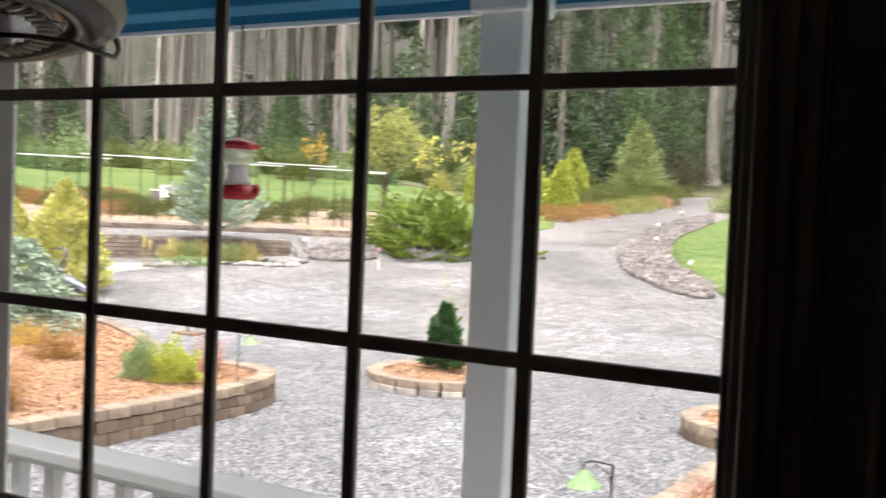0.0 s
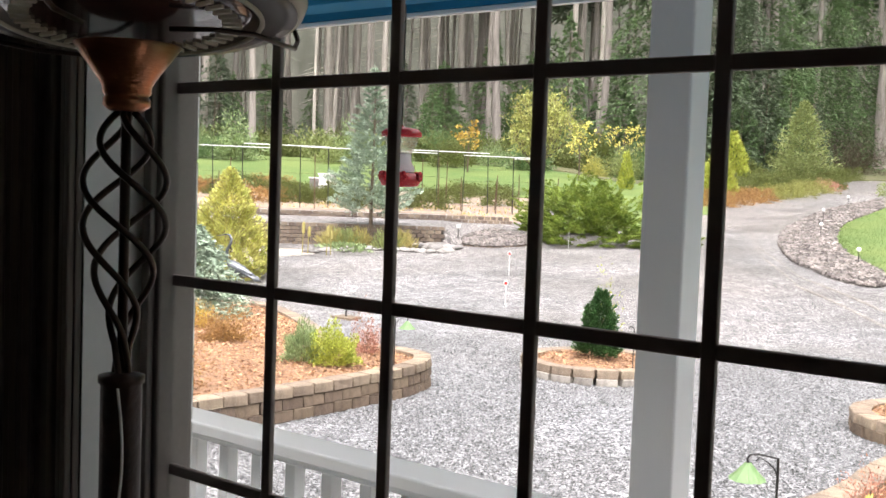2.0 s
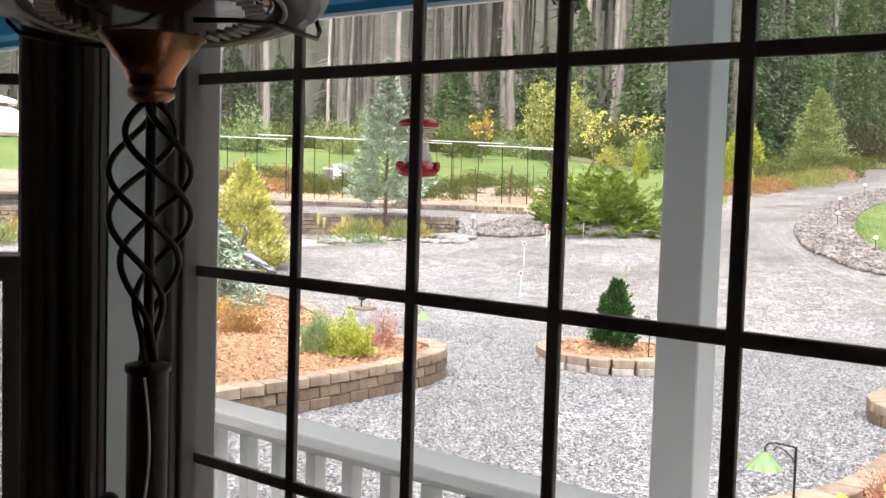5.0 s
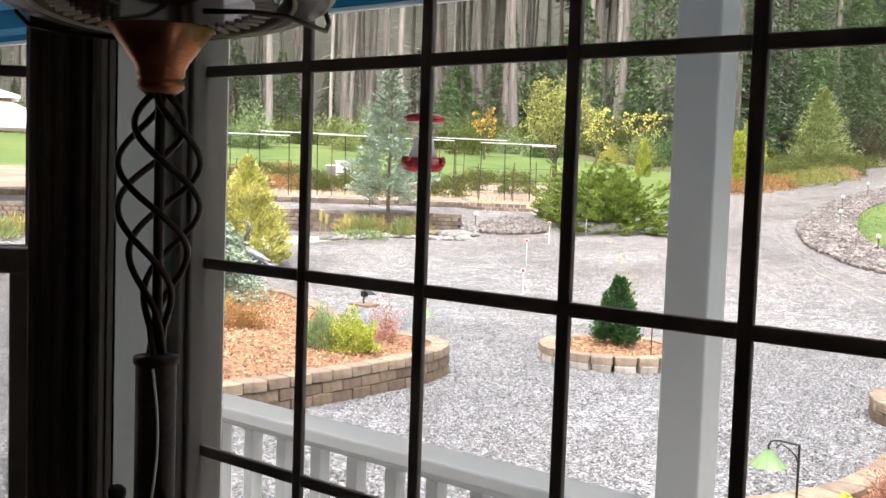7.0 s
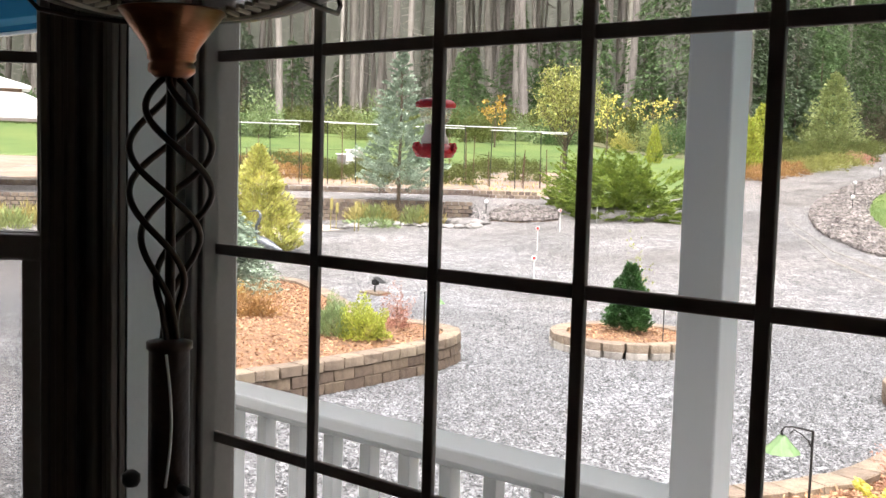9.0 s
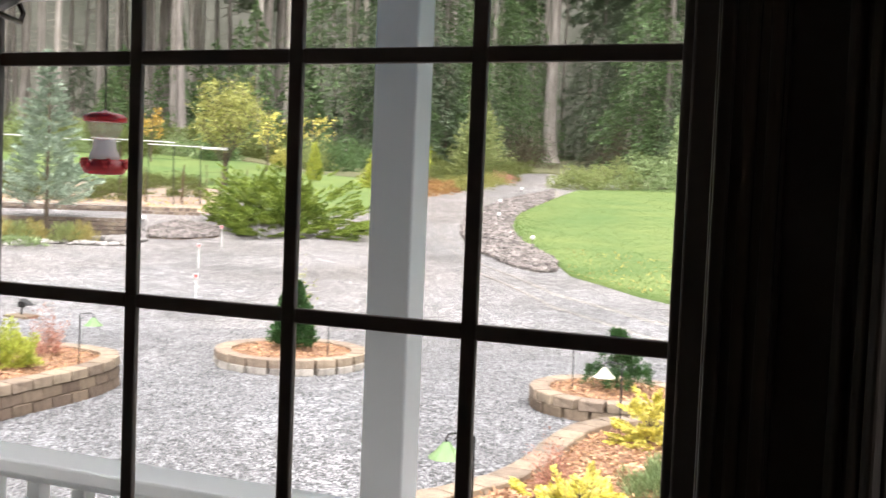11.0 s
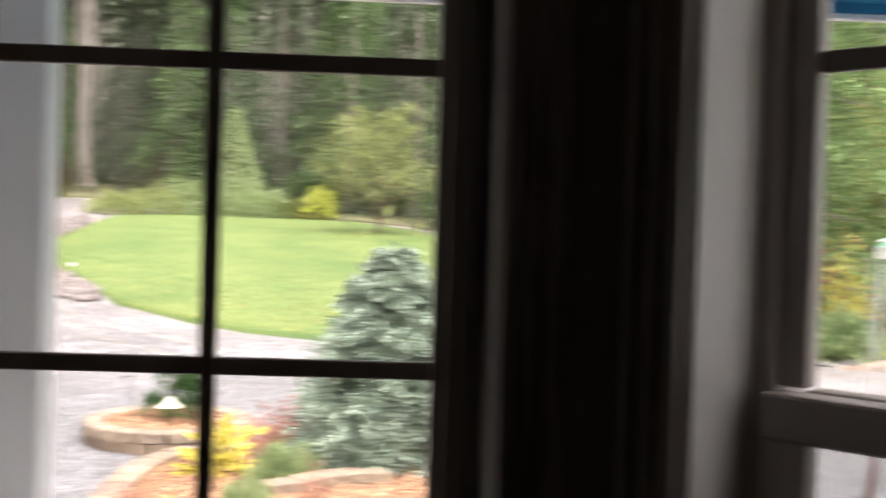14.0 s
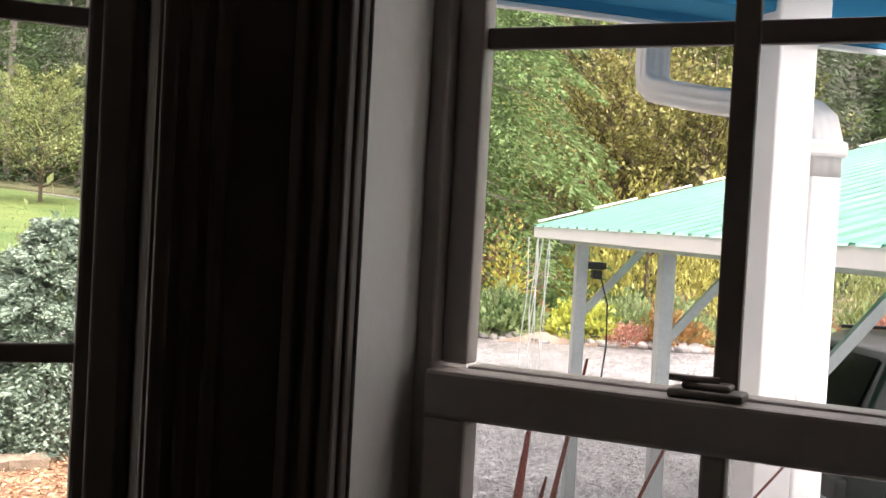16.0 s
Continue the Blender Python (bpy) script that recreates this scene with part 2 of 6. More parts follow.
def box(bm, x0, x1, y0, y1, z0, z1, bev=0.0):
    r = bmesh.ops.create_cube(bm, size=1.0)
    vs = r["verts"]
    for v in vs:
        v.co = Vector((x0 + (v.co.x + 0.5) * (x1 - x0), y0 + (v.co.y + 0.5) * (y1 - y0), z0 + (v.co.z + 0.5) * (z1 - z0)))
    if bev:
        es = list({e for v in vs for e in v.link_edges})
        bmesh.ops.bevel(bm, geom=es, offset=bev, segments=2, affect="EDGES", profile=0.5)
    return bm


def boxm(*args):
    return box(bmesh.new(), *args)


def prism(pts, z0, z1, bm=None):
    bm = bm or bmesh.new()
    lo = [bm.verts.new((x, y, z0)) for x, y in pts]
    hi = [bm.verts.new((x, y, z1)) for x, y in pts]
    n = len(pts)
    bm.faces.new(lo[::-1])
    bm.faces.new(hi)
    for i in range(n):
        bm.faces.new((lo[i], lo[(i + 1) % n], hi[(i + 1) % n], hi[i]))
    return bm


def tube(bm, pts, r, n=8, r_end=None, cap=True):
    """A round bar along points."""
    pts = [Vector(p) for p in pts]
    rings = []
    for i, p in enumerate(pts):
        d = (pts[min(i + 1, len(pts) - 1)] - pts[max(i - 1, 0)]).normalized()
        a = d.orthogonal().normalized() if i == 0 else (a - d * a.dot(d)).normalized()
        b = d.cross(a)
        k = i / max(1, len(pts) - 1)
        q = r if r_end is None else r + (r_end - r) * k
        rings.append([bm.verts.new(p + (a * math.cos(t) + b * math.sin(t)) * q) for t in (2 * math.pi * j / n for j in range(n))])
    for u, v in zip(rings, rings[1:]):
        for j in range(n):
            bm.faces.new((u[j], u[(j + 1) % n], v[(j + 1) % n], v[j]))
    if cap:
        bm.faces.new(rings[0][::-1])
        bm.faces.new(rings[-1])
    return bm


def lathe(bm, prof, n=24, cx=0.0, cy=0.0):
    """A turned form from (radius, z) pairs."""
    rings = [[bm.verts.new((cx + max(r, 1e-4) * math.cos(2 * math.pi * j / n), cy + max(r, 1e-4) * math.sin(2 * math.pi * j / n), z)) for j in range(n)] for r, z in prof]
    for u, v in zip(rings, rings[1:]):
        for j in range(n):
            bm.faces.new((u[j], u[(j + 1) % n], v[(j + 1) % n], v[j]))
    bm.faces.new(rings[0][::-1])
    bm.faces.new(rings[-1])
    return bm


# ---- the lie of the land ----
CX, CY = 1.35, -1.1
LEFT = ((0, 20, 33, 33.3, 37, 37.2, 50, 70, 110, 900), (0, 0, 0.70, 1.35, 1.45, 1.62, 2.33, 4.1, 6.5, 30))
MID = ((0, 20, 33, 37, 50, 70, 110, 900), (0, 0, 0.85, 1.4, 2.33, 4.1, 6.5, 30))
RIGHT = ((0, 20, 60, 75, 110, 900), (0, 0, 2.9, 4.0, 6.5, 30))


def polar(yaw, r):
    return CX - r * math.sin(radians(yaw)), CY + r * math.cos(radians(yaw))


def land(x, y):
    r, yaw = math.hypot(x - CX, y - CY), math.degrees(math.atan2(CX - x, y - CY))
    k = min(1.0, max(0.0, (yaw - 29) / 4)) * (1 if yaw < 95 else max(0.0, 1 - (yaw - 95) / 20))
    k = k * k * (3 - 2 * k)
    a, b, c = float(np.interp(r, *RIGHT)), float(np.interp(r, *LEFT)), float(np.interp(r, *MID))
    b = c + (b - c) * min(1.0, max(0.0, (yaw - 37.6) / 1.0))
    if yaw < 0:
        a *= max(0.35, 1 + yaw / 40)
    return a + (b - a) * k


def sheet(name, y0, y1, near, far, material, lift, label, ny=60, nr=30, kind="structure", bumpy=0.0, power=1.0):
    """A piece of land between two distances that change with the bearing."""
    vs, fs = [], []
    for i in range(-1, ny + 2):
        yaw = y0 + (y1 - y0) * min(max(i, 0), ny) / ny
        a, b = near(yaw), far(yaw)
        for j in range(-1, nr + 2):
            edge = i < 0 or j < 0 or i > ny or j > nr
            r = a + (b - a) * (min(max(j, 0), nr) / nr) ** power
            x, y = polar(yaw, r)
            vs.append((x, y, land(x, y) + lift + bumpy * noise.noise((x * 0.9, y * 0.9, 0)) - 0.3 * edge))
    for i in range(ny + 2):
        for j in range(nr + 2):
            k = i * (nr + 3) + j
            fs.append((k, k + 1, k + nr + 4, k + nr + 3))
    ob = raw(name, vs, fs, material, smooth=True)
    return tagged(ob, label, name.split("_")[0], kind=kind)


def curve(*pts):
    a, b = zip(*pts)
    return lambda v: float(np.interp(v, a, b))
# ---- ground ----
def make_ground():
    rs = [0.0, 4, 8, 12, 16, 18, 20] + [20 + 0.8 * i for i in range(1, 17)] + [33.0, 33.3, 34, 35, 36, 37, 37.2] + [38 + i for i in range(42)] + [81, 85, 95, 110, 150, 250, 500, 900]
    ny, vs, fs = 720, [], []
    for i in range(ny):
        for r in rs:
            x, y = polar(360 * i / ny - 180, r)
            vs.append((x, y, land(x, y)))
    m = len(rs)
    for i in range(ny):
        for j in range(m - 1):
            a, b = i * m + j, ((i + 1) % ny) * m + j
            fs.append((a, b, b + 1, a + 1))
    return tagged(raw("ground", vs, fs, M_GRAVEL, smooth=False), "wet crushed grey gravel yard sloping up to the woods", "ground", kind="structure")


make_ground()
LAWN_NEAR = curve((-4, 20.5), (5, 22.6), (8.6, 23.3), (11.6, 24.6), (15.2, 27.2), (16.2, 30), (17, 31.8), (17.8, 33.5), (18.3, 36), (18.5, 38.5))
LAWN_FAR = curve((-4, 50), (3, 60), (10, 63), (15, 59), (16.2, 52.5), (17.1, 48), (18.1, 43.5), (18.5, 39))
VERGE_NEAR = curve((16, 27.8), (17, 27.6), (18.3, 28.4), (20.3, 31.3), (20.8, 33.2), (21.15, 36))
VERGE_FAR = curve((16, 59), (17.3, 55), (18, 53), (19.2, 48.5), (20.83, 40.8), (21.15, 37))
sheet("lawn", -4, 18.5, LAWN_NEAR, LAWN_FAR, M_LAWN, 0.045, "bright green wet mown lawn beside the gravel drive", ny=90)
sheet("lawn_upper", 24.6, 75, curve((24.6, 46), (28, 40), (31, 38.5), (34, 48), (36, 50), (75, 50)), curve((24.6, 60), (26, 62), (40, 72), (75, 75)), M_LAWN, 0.03, "green mown lawn behind the fenced garden")
sheet("garden_soil", 34, 75, curve((34, 37.6), (75, 37.6)), curve((34, 50), (75, 50)), M_SOIL, 0.02, "brown leaf-strewn vegetable garden soil", bumpy=0.08)
sheet("forest_floor", -60, 110, curve((-60, 24), (-20, 24), (-8, 40), (-3, 55), (3, 60.5), (12, 63), (15.8, 74), (17, 76), (26, 62), (40, 72), (75, 75), (110, 60)),
      curve((-60, 400), (110, 400)), M_FLOOR_FOREST, 0.1, "dark needle-covered forest floor", ny=120, nr=60, bumpy=0.15, power=2.6)

# ---- the house: a bay of three windows ----
ZS, ZH, ZF, ZC = 1.52, 3.06, 1.0, 3.45      # glass sill, glass head, floor, ceiling
FR, JD, WO = 0.045, 0.138, 0.06             # frame width, jamb depth, wall beyond the glass
ROWS = (1.832, 2.138, 2.445, 2.751)
POSE_A = pose(0, 0, 0)
POSE_B = pose(1.489, -0.121, 0, 0, 0, -45)
WB = 0.69
POSE_C = pose(-0.339 - WB * 0.7071, -0.121 - WB * 0.7071, 0, 0, 0, 45)


def wall_piece(name, m, w, left, right, label):
    """A wall with one opening; left and right are its end lines, inner and outer."""
    e = bmesh.new()
    (li, lo), (ri, ro) = left, right
    prism([(-FR, -JD), (li, -JD), (lo, WO), (-FR, WO)][::-1], ZS - FR, ZH + FR, e)
    prism([(w + FR, -JD), (ri, -JD), (ro, WO), (w + FR, WO)], ZS - FR, ZH + FR, e)
    prism([(li, -JD), (ri, -JD), (ro, WO), (lo, WO)], 0.0, ZS - FR, e)
    prism([(li, -JD), (ri, -JD), (ro, WO), (lo, WO)], ZH + FR, ZC + 0.4, e)
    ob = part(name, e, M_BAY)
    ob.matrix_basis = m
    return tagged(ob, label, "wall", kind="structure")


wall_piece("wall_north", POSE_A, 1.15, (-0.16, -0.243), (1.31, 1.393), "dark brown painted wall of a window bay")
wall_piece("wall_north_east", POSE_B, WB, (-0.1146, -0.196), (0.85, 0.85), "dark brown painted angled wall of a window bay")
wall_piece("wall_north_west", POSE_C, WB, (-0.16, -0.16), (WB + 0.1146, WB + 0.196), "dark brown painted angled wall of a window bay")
XR, YR = 1.489 + 0.85 * 0.7071 - 0.0976, -0.121 - 0.85 * 0.7071 - 0.0976
XL = 1.15 - XR
for nm, b in (("wall_north_right", (XR, 4.6, YR, YR + 0.2, 0, ZC + 0.4)), ("wall_north_left", (-3.6, XL, YR, YR + 0.2, 0, ZC + 0.4)),
              ("wall_east", (4.6, 4.8, -5.2, YR + 0.2, 0, ZC + 0.4)), ("wall_west", (-3.8, -3.6, -5.2, YR + 0.2, 0, ZC + 0.4)), ("wall_south", (-3.6, 4.6, -5.2, -5.0, 0, ZC + 0.4))):
    tagged(part(nm, boxm(*b), M_WALL), "plain tan painted interior wall", "wall", kind="structure")
tagged(part("floor", boxm(-3.6, 4.6, -5.0, 0.0, ZF - 0.1, ZF), M_CARPET), "tan carpeted floor", "floor", kind="structure")
tagged(part("ceiling", boxm(-3.6, 4.6, -5.0, -0.13, ZC, ZC + 0.1), M_CEIL), "plain cream ceiling", "ceiling", kind="structure")


def casing(win, w):
    """Moulded stained casing round an opening, on the room side."""
    a, c = FR, 0.062
    for nm, (x0, x1, z0, z1), up in (("casing", (-a - c, -a, ZS - a, ZH + a), 1), ("casing", (w + a, w + a + c, ZS - a, ZH + a), 1), ("casing", (-a - c, w + a + c, ZH + a, ZH + a + 0.09), 0)):
        bm = boxm(x0, x1, -JD - 0.014, -JD - 0.001, z0, z1, 0.003)
        if up:
            for k, d in ((0.16, 0.01), (0.5, 0.006), (0.84, 0.012)):
                xc = x0 + k * (x1 - x0)
                box(bm, xc - 0.0065, xc + 0.0065, -JD - 0.014 - d, -JD - 0.012, z0, z1, 0.003)
        part(nm, bm, M_CASING, win, "dark stained moulded wood casing")
    part("stool", boxm(-a - c - 0.02, w + a + c + 0.02, -JD - 0.05, -0.03, ZS - a - 0.025, ZS - a, 0.006), M_CASING, win, "dark stained window stool")
    for nm, b in (("jamb", (-a - 0.012, -a, -JD, -0.03, ZS - a, ZH + a)), ("jamb", (w + a, w + a + 0.012, -JD, -0.03, ZS - a, ZH + a)), ("jamb", (-a, w + a, -JD, -0.03, ZH + a, ZH + a + 0.012))):
        part(nm, boxm(b[0] + 0.002, b[1] + 0.002, *b[2:]), M_JAMB, win, "white painted window jamb")


def fixed_window(m):
    win = thing("window_1", m, "large fixed bay window with dark muntin bars, five panes wide", "window", kind="structure")
    w = 1.15
    bm = bmesh.new()
    for b in ((-FR, 0.0, ZS - FR, ZH + FR), (w - 0.006, w + FR, ZS - FR, ZH + FR), (0.0, w - 0.006, ZS - FR, ZS - 0.008), (0.0, w - 0.006, ZH + 0.008, ZH + FR)):
        box(bm, b[0], b[1], -0.03, 0.04, b[2], b[3], 0.004)
        box(bm, b[0] + 0.012, b[1] - 0.012, -0.042, -0.028, b[2], b[3], 0.003) if b[1] - b[0] < 0.1 else None
    # frame takes the darkened vinyl, shade painted in
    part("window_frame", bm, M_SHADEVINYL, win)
    bars = [0.23 * i for i in range(1, 5)]
    for x in bars:
        part("muntin", boxm(x - 0.009, x + 0.009, -0.0045, 0.0045, ZS - 0.008, ZH + 0.008, 0.002), M_MUNTIN, win)
    xs = [-0.01] + bars + [w + 0.006]
    for z in ROWS:
        for x0, x1 in zip(xs, xs[1:]):
            part("muntin", boxm(x0 + 0.009, x1 - 0.009, -0.0042, 0.0042, z - 0.009, z + 0.009, 0.002), M_MUNTIN, win)
    pane(win, -0.008, w + 0.008, ZS - 0.008, ZH + 0.008, 0.0)
    casing(win, w)
    return win


def pane(win, x0, x1, z0, z1, y):
    g = raw("pane", [(x0, y, z0), (x1, y, z0), (x1, y, z1), (x0, y, z1)], [(0, 1, 2, 3)], M_GLASS, win)
    g.visible_shadow = False
    return g


def sash_window(name, m, label):
    """A double-hung window: upper sash outside, lower sash one step inward."""
    win = thing(name, m, label, "window", kind="structure")
    w = WB
    zr = 2.455
    bm = bmesh.new()
    for b in ((-FR, -0.026, ZS - FR, ZH + FR), (w + 0.026, w + FR, ZS - FR, ZH + FR), (-0.026, w + 0.026, ZS - FR, ZS - 0.03), (-0.026, w + 0.026, ZH + 0.026, ZH + FR)):
        box(bm, b[0], b[1], -0.03, 0.05, b[2], b[3], 0.003)
    part("window_frame", bm, M_VINYL, win)
    # upper sash
    up = bmesh.new()
    for b in ((-0.026, 0.0, zr, ZH + 0.026), (w, w + 0.026, zr, ZH + 0.026), (0, w, ZH, ZH + 0.026), (0, w, zr - 0.05, zr)):
        box(up, b[0], b[1], -0.012, 0.014, b[2], b[3], 0.003)
    upper = part("upper_sash", up, M_VINYL, win)
    for x in (0.23, 0.46):
        part("muntin", boxm(x - 0.0105, x + 0.0105, -0.005, 0.005, zr, ZH, 0.002), M_MUNTIN, upper)
    for x0, x1 in ((0, 0.2195), (0.2405, 0.4495), (0.4705, w)):
        part("muntin", boxm(x0, x1, -0.0047, 0.0047, 2.742, 2.762, 0.002), M_MUNTIN, upper)
    pane(upper, 0, w, zr, ZH, 0.0)
    # lower sash
    lo = bmesh.new()
    for b in ((-0.026, 0.016, ZS - 0.03, zr - 0.045), (w - 0.016, w + 0.026, ZS - 0.03, zr - 0.045), (0.016, w - 0.016, ZS - 0.03, ZS + 0.02), (-0.026, w + 0.026, zr - 0.045, zr - 0.002)):
        box(lo, b[0], b[1], -0.046, -0.014, b[2], b[3], 0.004)
    lower = part("lower_sash", lo, M_VINYL, win)
    for x in (0.23, 0.46):
        part("muntin", boxm(x - 0.0105, x + 0.0105, -0.039, -0.021, ZS + 0.02, zr - 0.045, 0.003), M_VINYL, lower)
    pane(lower, 0.016, w - 0.016, ZS + 0.02, zr - 0.045, -0.03)
    mesh_screen = raw("insect_screen", [(-0.02, 0.03, ZS - 0.02), (w + 0.02, 0.03, ZS - 0.02), (w + 0.02, 0.03, zr - 0.03), (-0.02, 0.03, zr - 0.03)], [(0, 1, 2, 3)], M_SCREEN, win)
    tagged(mesh_screen, "fine grey insect screen")
    lk = bmesh.new()
    box(lk, 0.19, 0.25, -0.04, -0.008, zr - 0.002, zr + 0.005, 0.002)
    box(lk, 0.2, 0.24, -0.035, -0.012, zr + 0.005, zr + 0.011, 0.003)
    lock = part("sash_lock", lk, M_MUNTIN, win, "dark bronze cam lock on the meeting rail")
    lv = bmesh.new()
    tube(lv, [(0.228, -0.022, zr + 0.012), (0.212, -0.03, zr + 0.013), (0.19, -0.034, zr + 0.014)], 0.004, 8, 0.003)
    part("lever", lv, M_MUNTIN, lock)
    casing(win, w)
    return win


fixed_window(POSE_A)
sash_window("window_2", POSE_B, "double-hung bay window with muntins and a bronze sash lock")
sash_window("window_3", POSE_C, "double-hung bay window with a dark meeting rail")

# ---- porch ----
ZP, YP = 0.98, 0.87
tagged(part("porch_floor", boxm(-1.85, 3.2, 0.08, 1.0, ZP - 0.12, ZP - 0.005), mat("grey_deck_paint", (0.25, 0.26, 0.27), (0.36, 0.37, 0.38), scale=3, rough=0.4)), "grey painted porch deck", "deck", kind="structure")


def porch_post(x):
    t = thing("porch_post", pose(x, YP, ZP), "square white painted wooden porch post", "post", "porch posts")
    part("shaft", boxm(-0.0475, 0.0475, -0.0475, 0.032, 0, 2.2, 0.005), M_WHITE, t)
    part("base_trim", boxm(-0.07, 0.07, -0.07, 0.07, 0, 0.14, 0.008), M_WHITE, t)
    part("cap_trim", boxm(-0.065, 0.065, -0.065, 0.065, 2.02, 2.14, 0.006), M_WHITE, t)
    return t


PX = (-1.68, 0.435, 2.55)
for x in PX:
    porch_post(x)
ZRAIL = 1.93


def railing(x0, x1):
    t = thing("porch_railing", pose(x0, YP, ZP), "white wooden porch railing with square balusters and wet top rail", "railing", "porch railings")
    w = x1 - x0
    z = ZRAIL - ZP
    part("top_rail", boxm(0, w, -0.062, 0.062, z - 0.036, z, 0.006), M_WETWHITE, t)
    part("upper_rail", boxm(0, w, -0.02, 0.02, z - 0.062, z - 0.038, 0.004), M_WHITE, t)
    part("lower_rail", boxm(0, w, -0.02, 0.02, 0.08, 0.16, 0.004), M_WHITE, t)
    n = round(w / 0.135)
    first = part("baluster", boxm(-0.019, 0.019, -0.019, 0.019, 0.16, z - 0.062, 0.003), M_WHITE, t)
    first.location.x = w / n * 0.5
    for i in range(1, n):
        again(first, pose(w / n * (i + 0.5), 0, 0), t)
    return t


for a, b in zip(PX, PX[1:]):
    railing(a + 0.0475, b - 0.0475)

# the porch roof: blue boards under it, white edge
YE = 1.55
# roof stops short of the house, an added gap that lets light onto the porch
tagged(part("porch_ceiling", boxm(1.7, 3.4, 0.7, YE, 3.19, 3.23), M_BLUE), "blue painted porch ceiling", "ceiling", kind="structure")
tagged(part("porch_beam", boxm(-6, 3.3, YP - 0.05, YP + 0.05, 3.05, 3.118, 0.004), M_BLUE), "blue painted porch beam above the posts", "beam", kind="structure")
tagged(part("porch_roof", boxm(1.7, 3.42, 0.7, YE + 0.02, 3.24, 3.32), M_BLACK), "dark porch roof", "roof", kind="structure")
tagged(part("trim", boxm(-6, 3.42, YE + 0.001, YE + 0.022, 3.148, 3.164, 0.003), M_WHITE), "thin white trim along the porch eave", "trim", kind="structure")
tagged(part("fascia", boxm(-6, 3.42, YE + 0.001, YE + 0.022, 3.165, 3.239, 0.003), M_BLUE), "blue painted board along the porch eave", "fascia", kind="structure")

# white lap siding outside, seen only by the light it throws back on the porch
M_SIDING = mat("white_lap_siding", (0.66, 0.67, 0.66), (0.76, 0.77, 0.76), scale=3, fine=60, rough=0.6, bump=0.1)


def siding(name, m, w, left, right):
    bm = bmesh.new()
    for a, b, z0, z1 in ((left, -FR, 0.0, 3.2), (w + FR, right, 0.0, 3.2), (-FR, w + FR, 0.0, ZS - FR), (-FR, w + FR, ZH + FR, 3.2)):
        z = z0
        while z < z1 - 0.01:
            h = min(0.11, z1 - z)
            prism([(a, WO + 0.003), (b, WO + 0.003), (b, WO + 0.016), (a, WO + 0.016)], z, z + h - 0.004, bm)
            z += 0.11
    ob = part(name, bm, M_SIDING)
    ob.matrix_basis = m
    return tagged(ob, "white lap siding on the outside of the bay", "siding", kind="structure")


siding("siding_north", POSE_A, 1.15, -0.24, 1.39)
siding("siding_north_east", POSE_B, WB, -0.19, 0.85)
siding("siding_north_west", POSE_C, WB, -0.16, WB + 0.19)
for a, b in ((XR + 0.16, 7.0), (-6.0, XL - 0.16)):
    tagged(part("siding_front", boxm(a, b, YR + 0.203, YR + 0.225, 0, 3.2), M_SIDING), "white siding of the house front", "siding", kind="structure")

# rafters bridge the gap made for light between wall and roof
rf = part("rafter", boxm(-0.02, 0.02, 0.09, 0.81, 3.12, 3.186, 0.003), M_BLUE)
tagged(rf, "blue painted rafter across the gap left for light in the porch roof", "rafter", "porch rafters")
rf.location.x = -5.8
for i in range(1, 15):
    tagged(again(rf, pose(-5.8 + 0.64 * i, 0, 0)), "blue painted rafter across the gap left for light in the porch roof", "rafter", "porch rafters")

# western half, with a narrower gap for light
tagged(part("porch_ceiling_west", boxm(-6, 1.697, 0.4, YE, 3.19, 3.23), M_BLUE), "blue painted porch ceiling", "ceiling", kind="structure")
tagged(part("porch_roof_west", boxm(-6, 1.697, 0.38, YE + 0.02, 3.24, 3.32), M_BLACK), "dark porch roof", "roof", kind="structure")
# ---- plants ----
G_FIR = leaf_mat("dark_fir_needles", (0.045, 0.072, 0.042), (0.13, 0.165, 0.095), trans=0.35)
G_YOUNG = leaf_mat("green_fir_needles", (0.05, 0.1, 0.04), (0.17, 0.25, 0.1), trans=0.35)
G_BLUE = leaf_mat("blue_spruce_needles", (0.14, 0.2, 0.135), (0.43, 0.51, 0.4), island=0.3, trans=0.15)
G_GOLD = leaf_mat("golden_thuja_sprays", (0.3, 0.34, 0.085), (0.7, 0.63, 0.22), trans=0.3)
G_JUN = leaf_mat("bright_juniper_sprays", (0.045, 0.095, 0.014), (0.27, 0.33, 0.055), trans=0.2)
G_LIME = leaf_mat("lime_leaves", (0.24, 0.3, 0.05), (0.56, 0.56, 0.12), trans=0.3)
G_YELLOW = leaf_mat("yellow_autumn_leaves", (0.54, 0.48, 0.09), (0.84, 0.76, 0.25), trans=0.35)
G_ORANGE = leaf_mat("amber_autumn_leaves", (0.4, 0.24, 0.04), (0.65, 0.45, 0.12), trans=0.3)
G_PALE = leaf_mat("pale_green_leaves", (0.15, 0.2, 0.07), (0.38, 0.41, 0.17), trans=0.3)
G_RED = leaf_mat("red_barberry_leaves", (0.3, 0.12, 0.075), (0.55, 0.3, 0.24), trans=0.25)
G_RUST = leaf_mat("rust_heather", (0.22, 0.11, 0.045), (0.44, 0.26, 0.1), trans=0.2)
G_SAGE = leaf_mat("sage_green_leaves", (0.13, 0.19, 0.08), (0.34, 0.42, 0.2), trans=0.2)
G_OLIVE = leaf_mat("olive_undergrowth", (0.05, 0.075, 0.02), (0.17, 0.18, 0.05), trans=0.2)
G_FRUIT = leaf_mat("yellowing_fruit_leaves", (0.2, 0.24, 0.06), (0.52, 0.5, 0.17), island=0.4, trans=0.3)
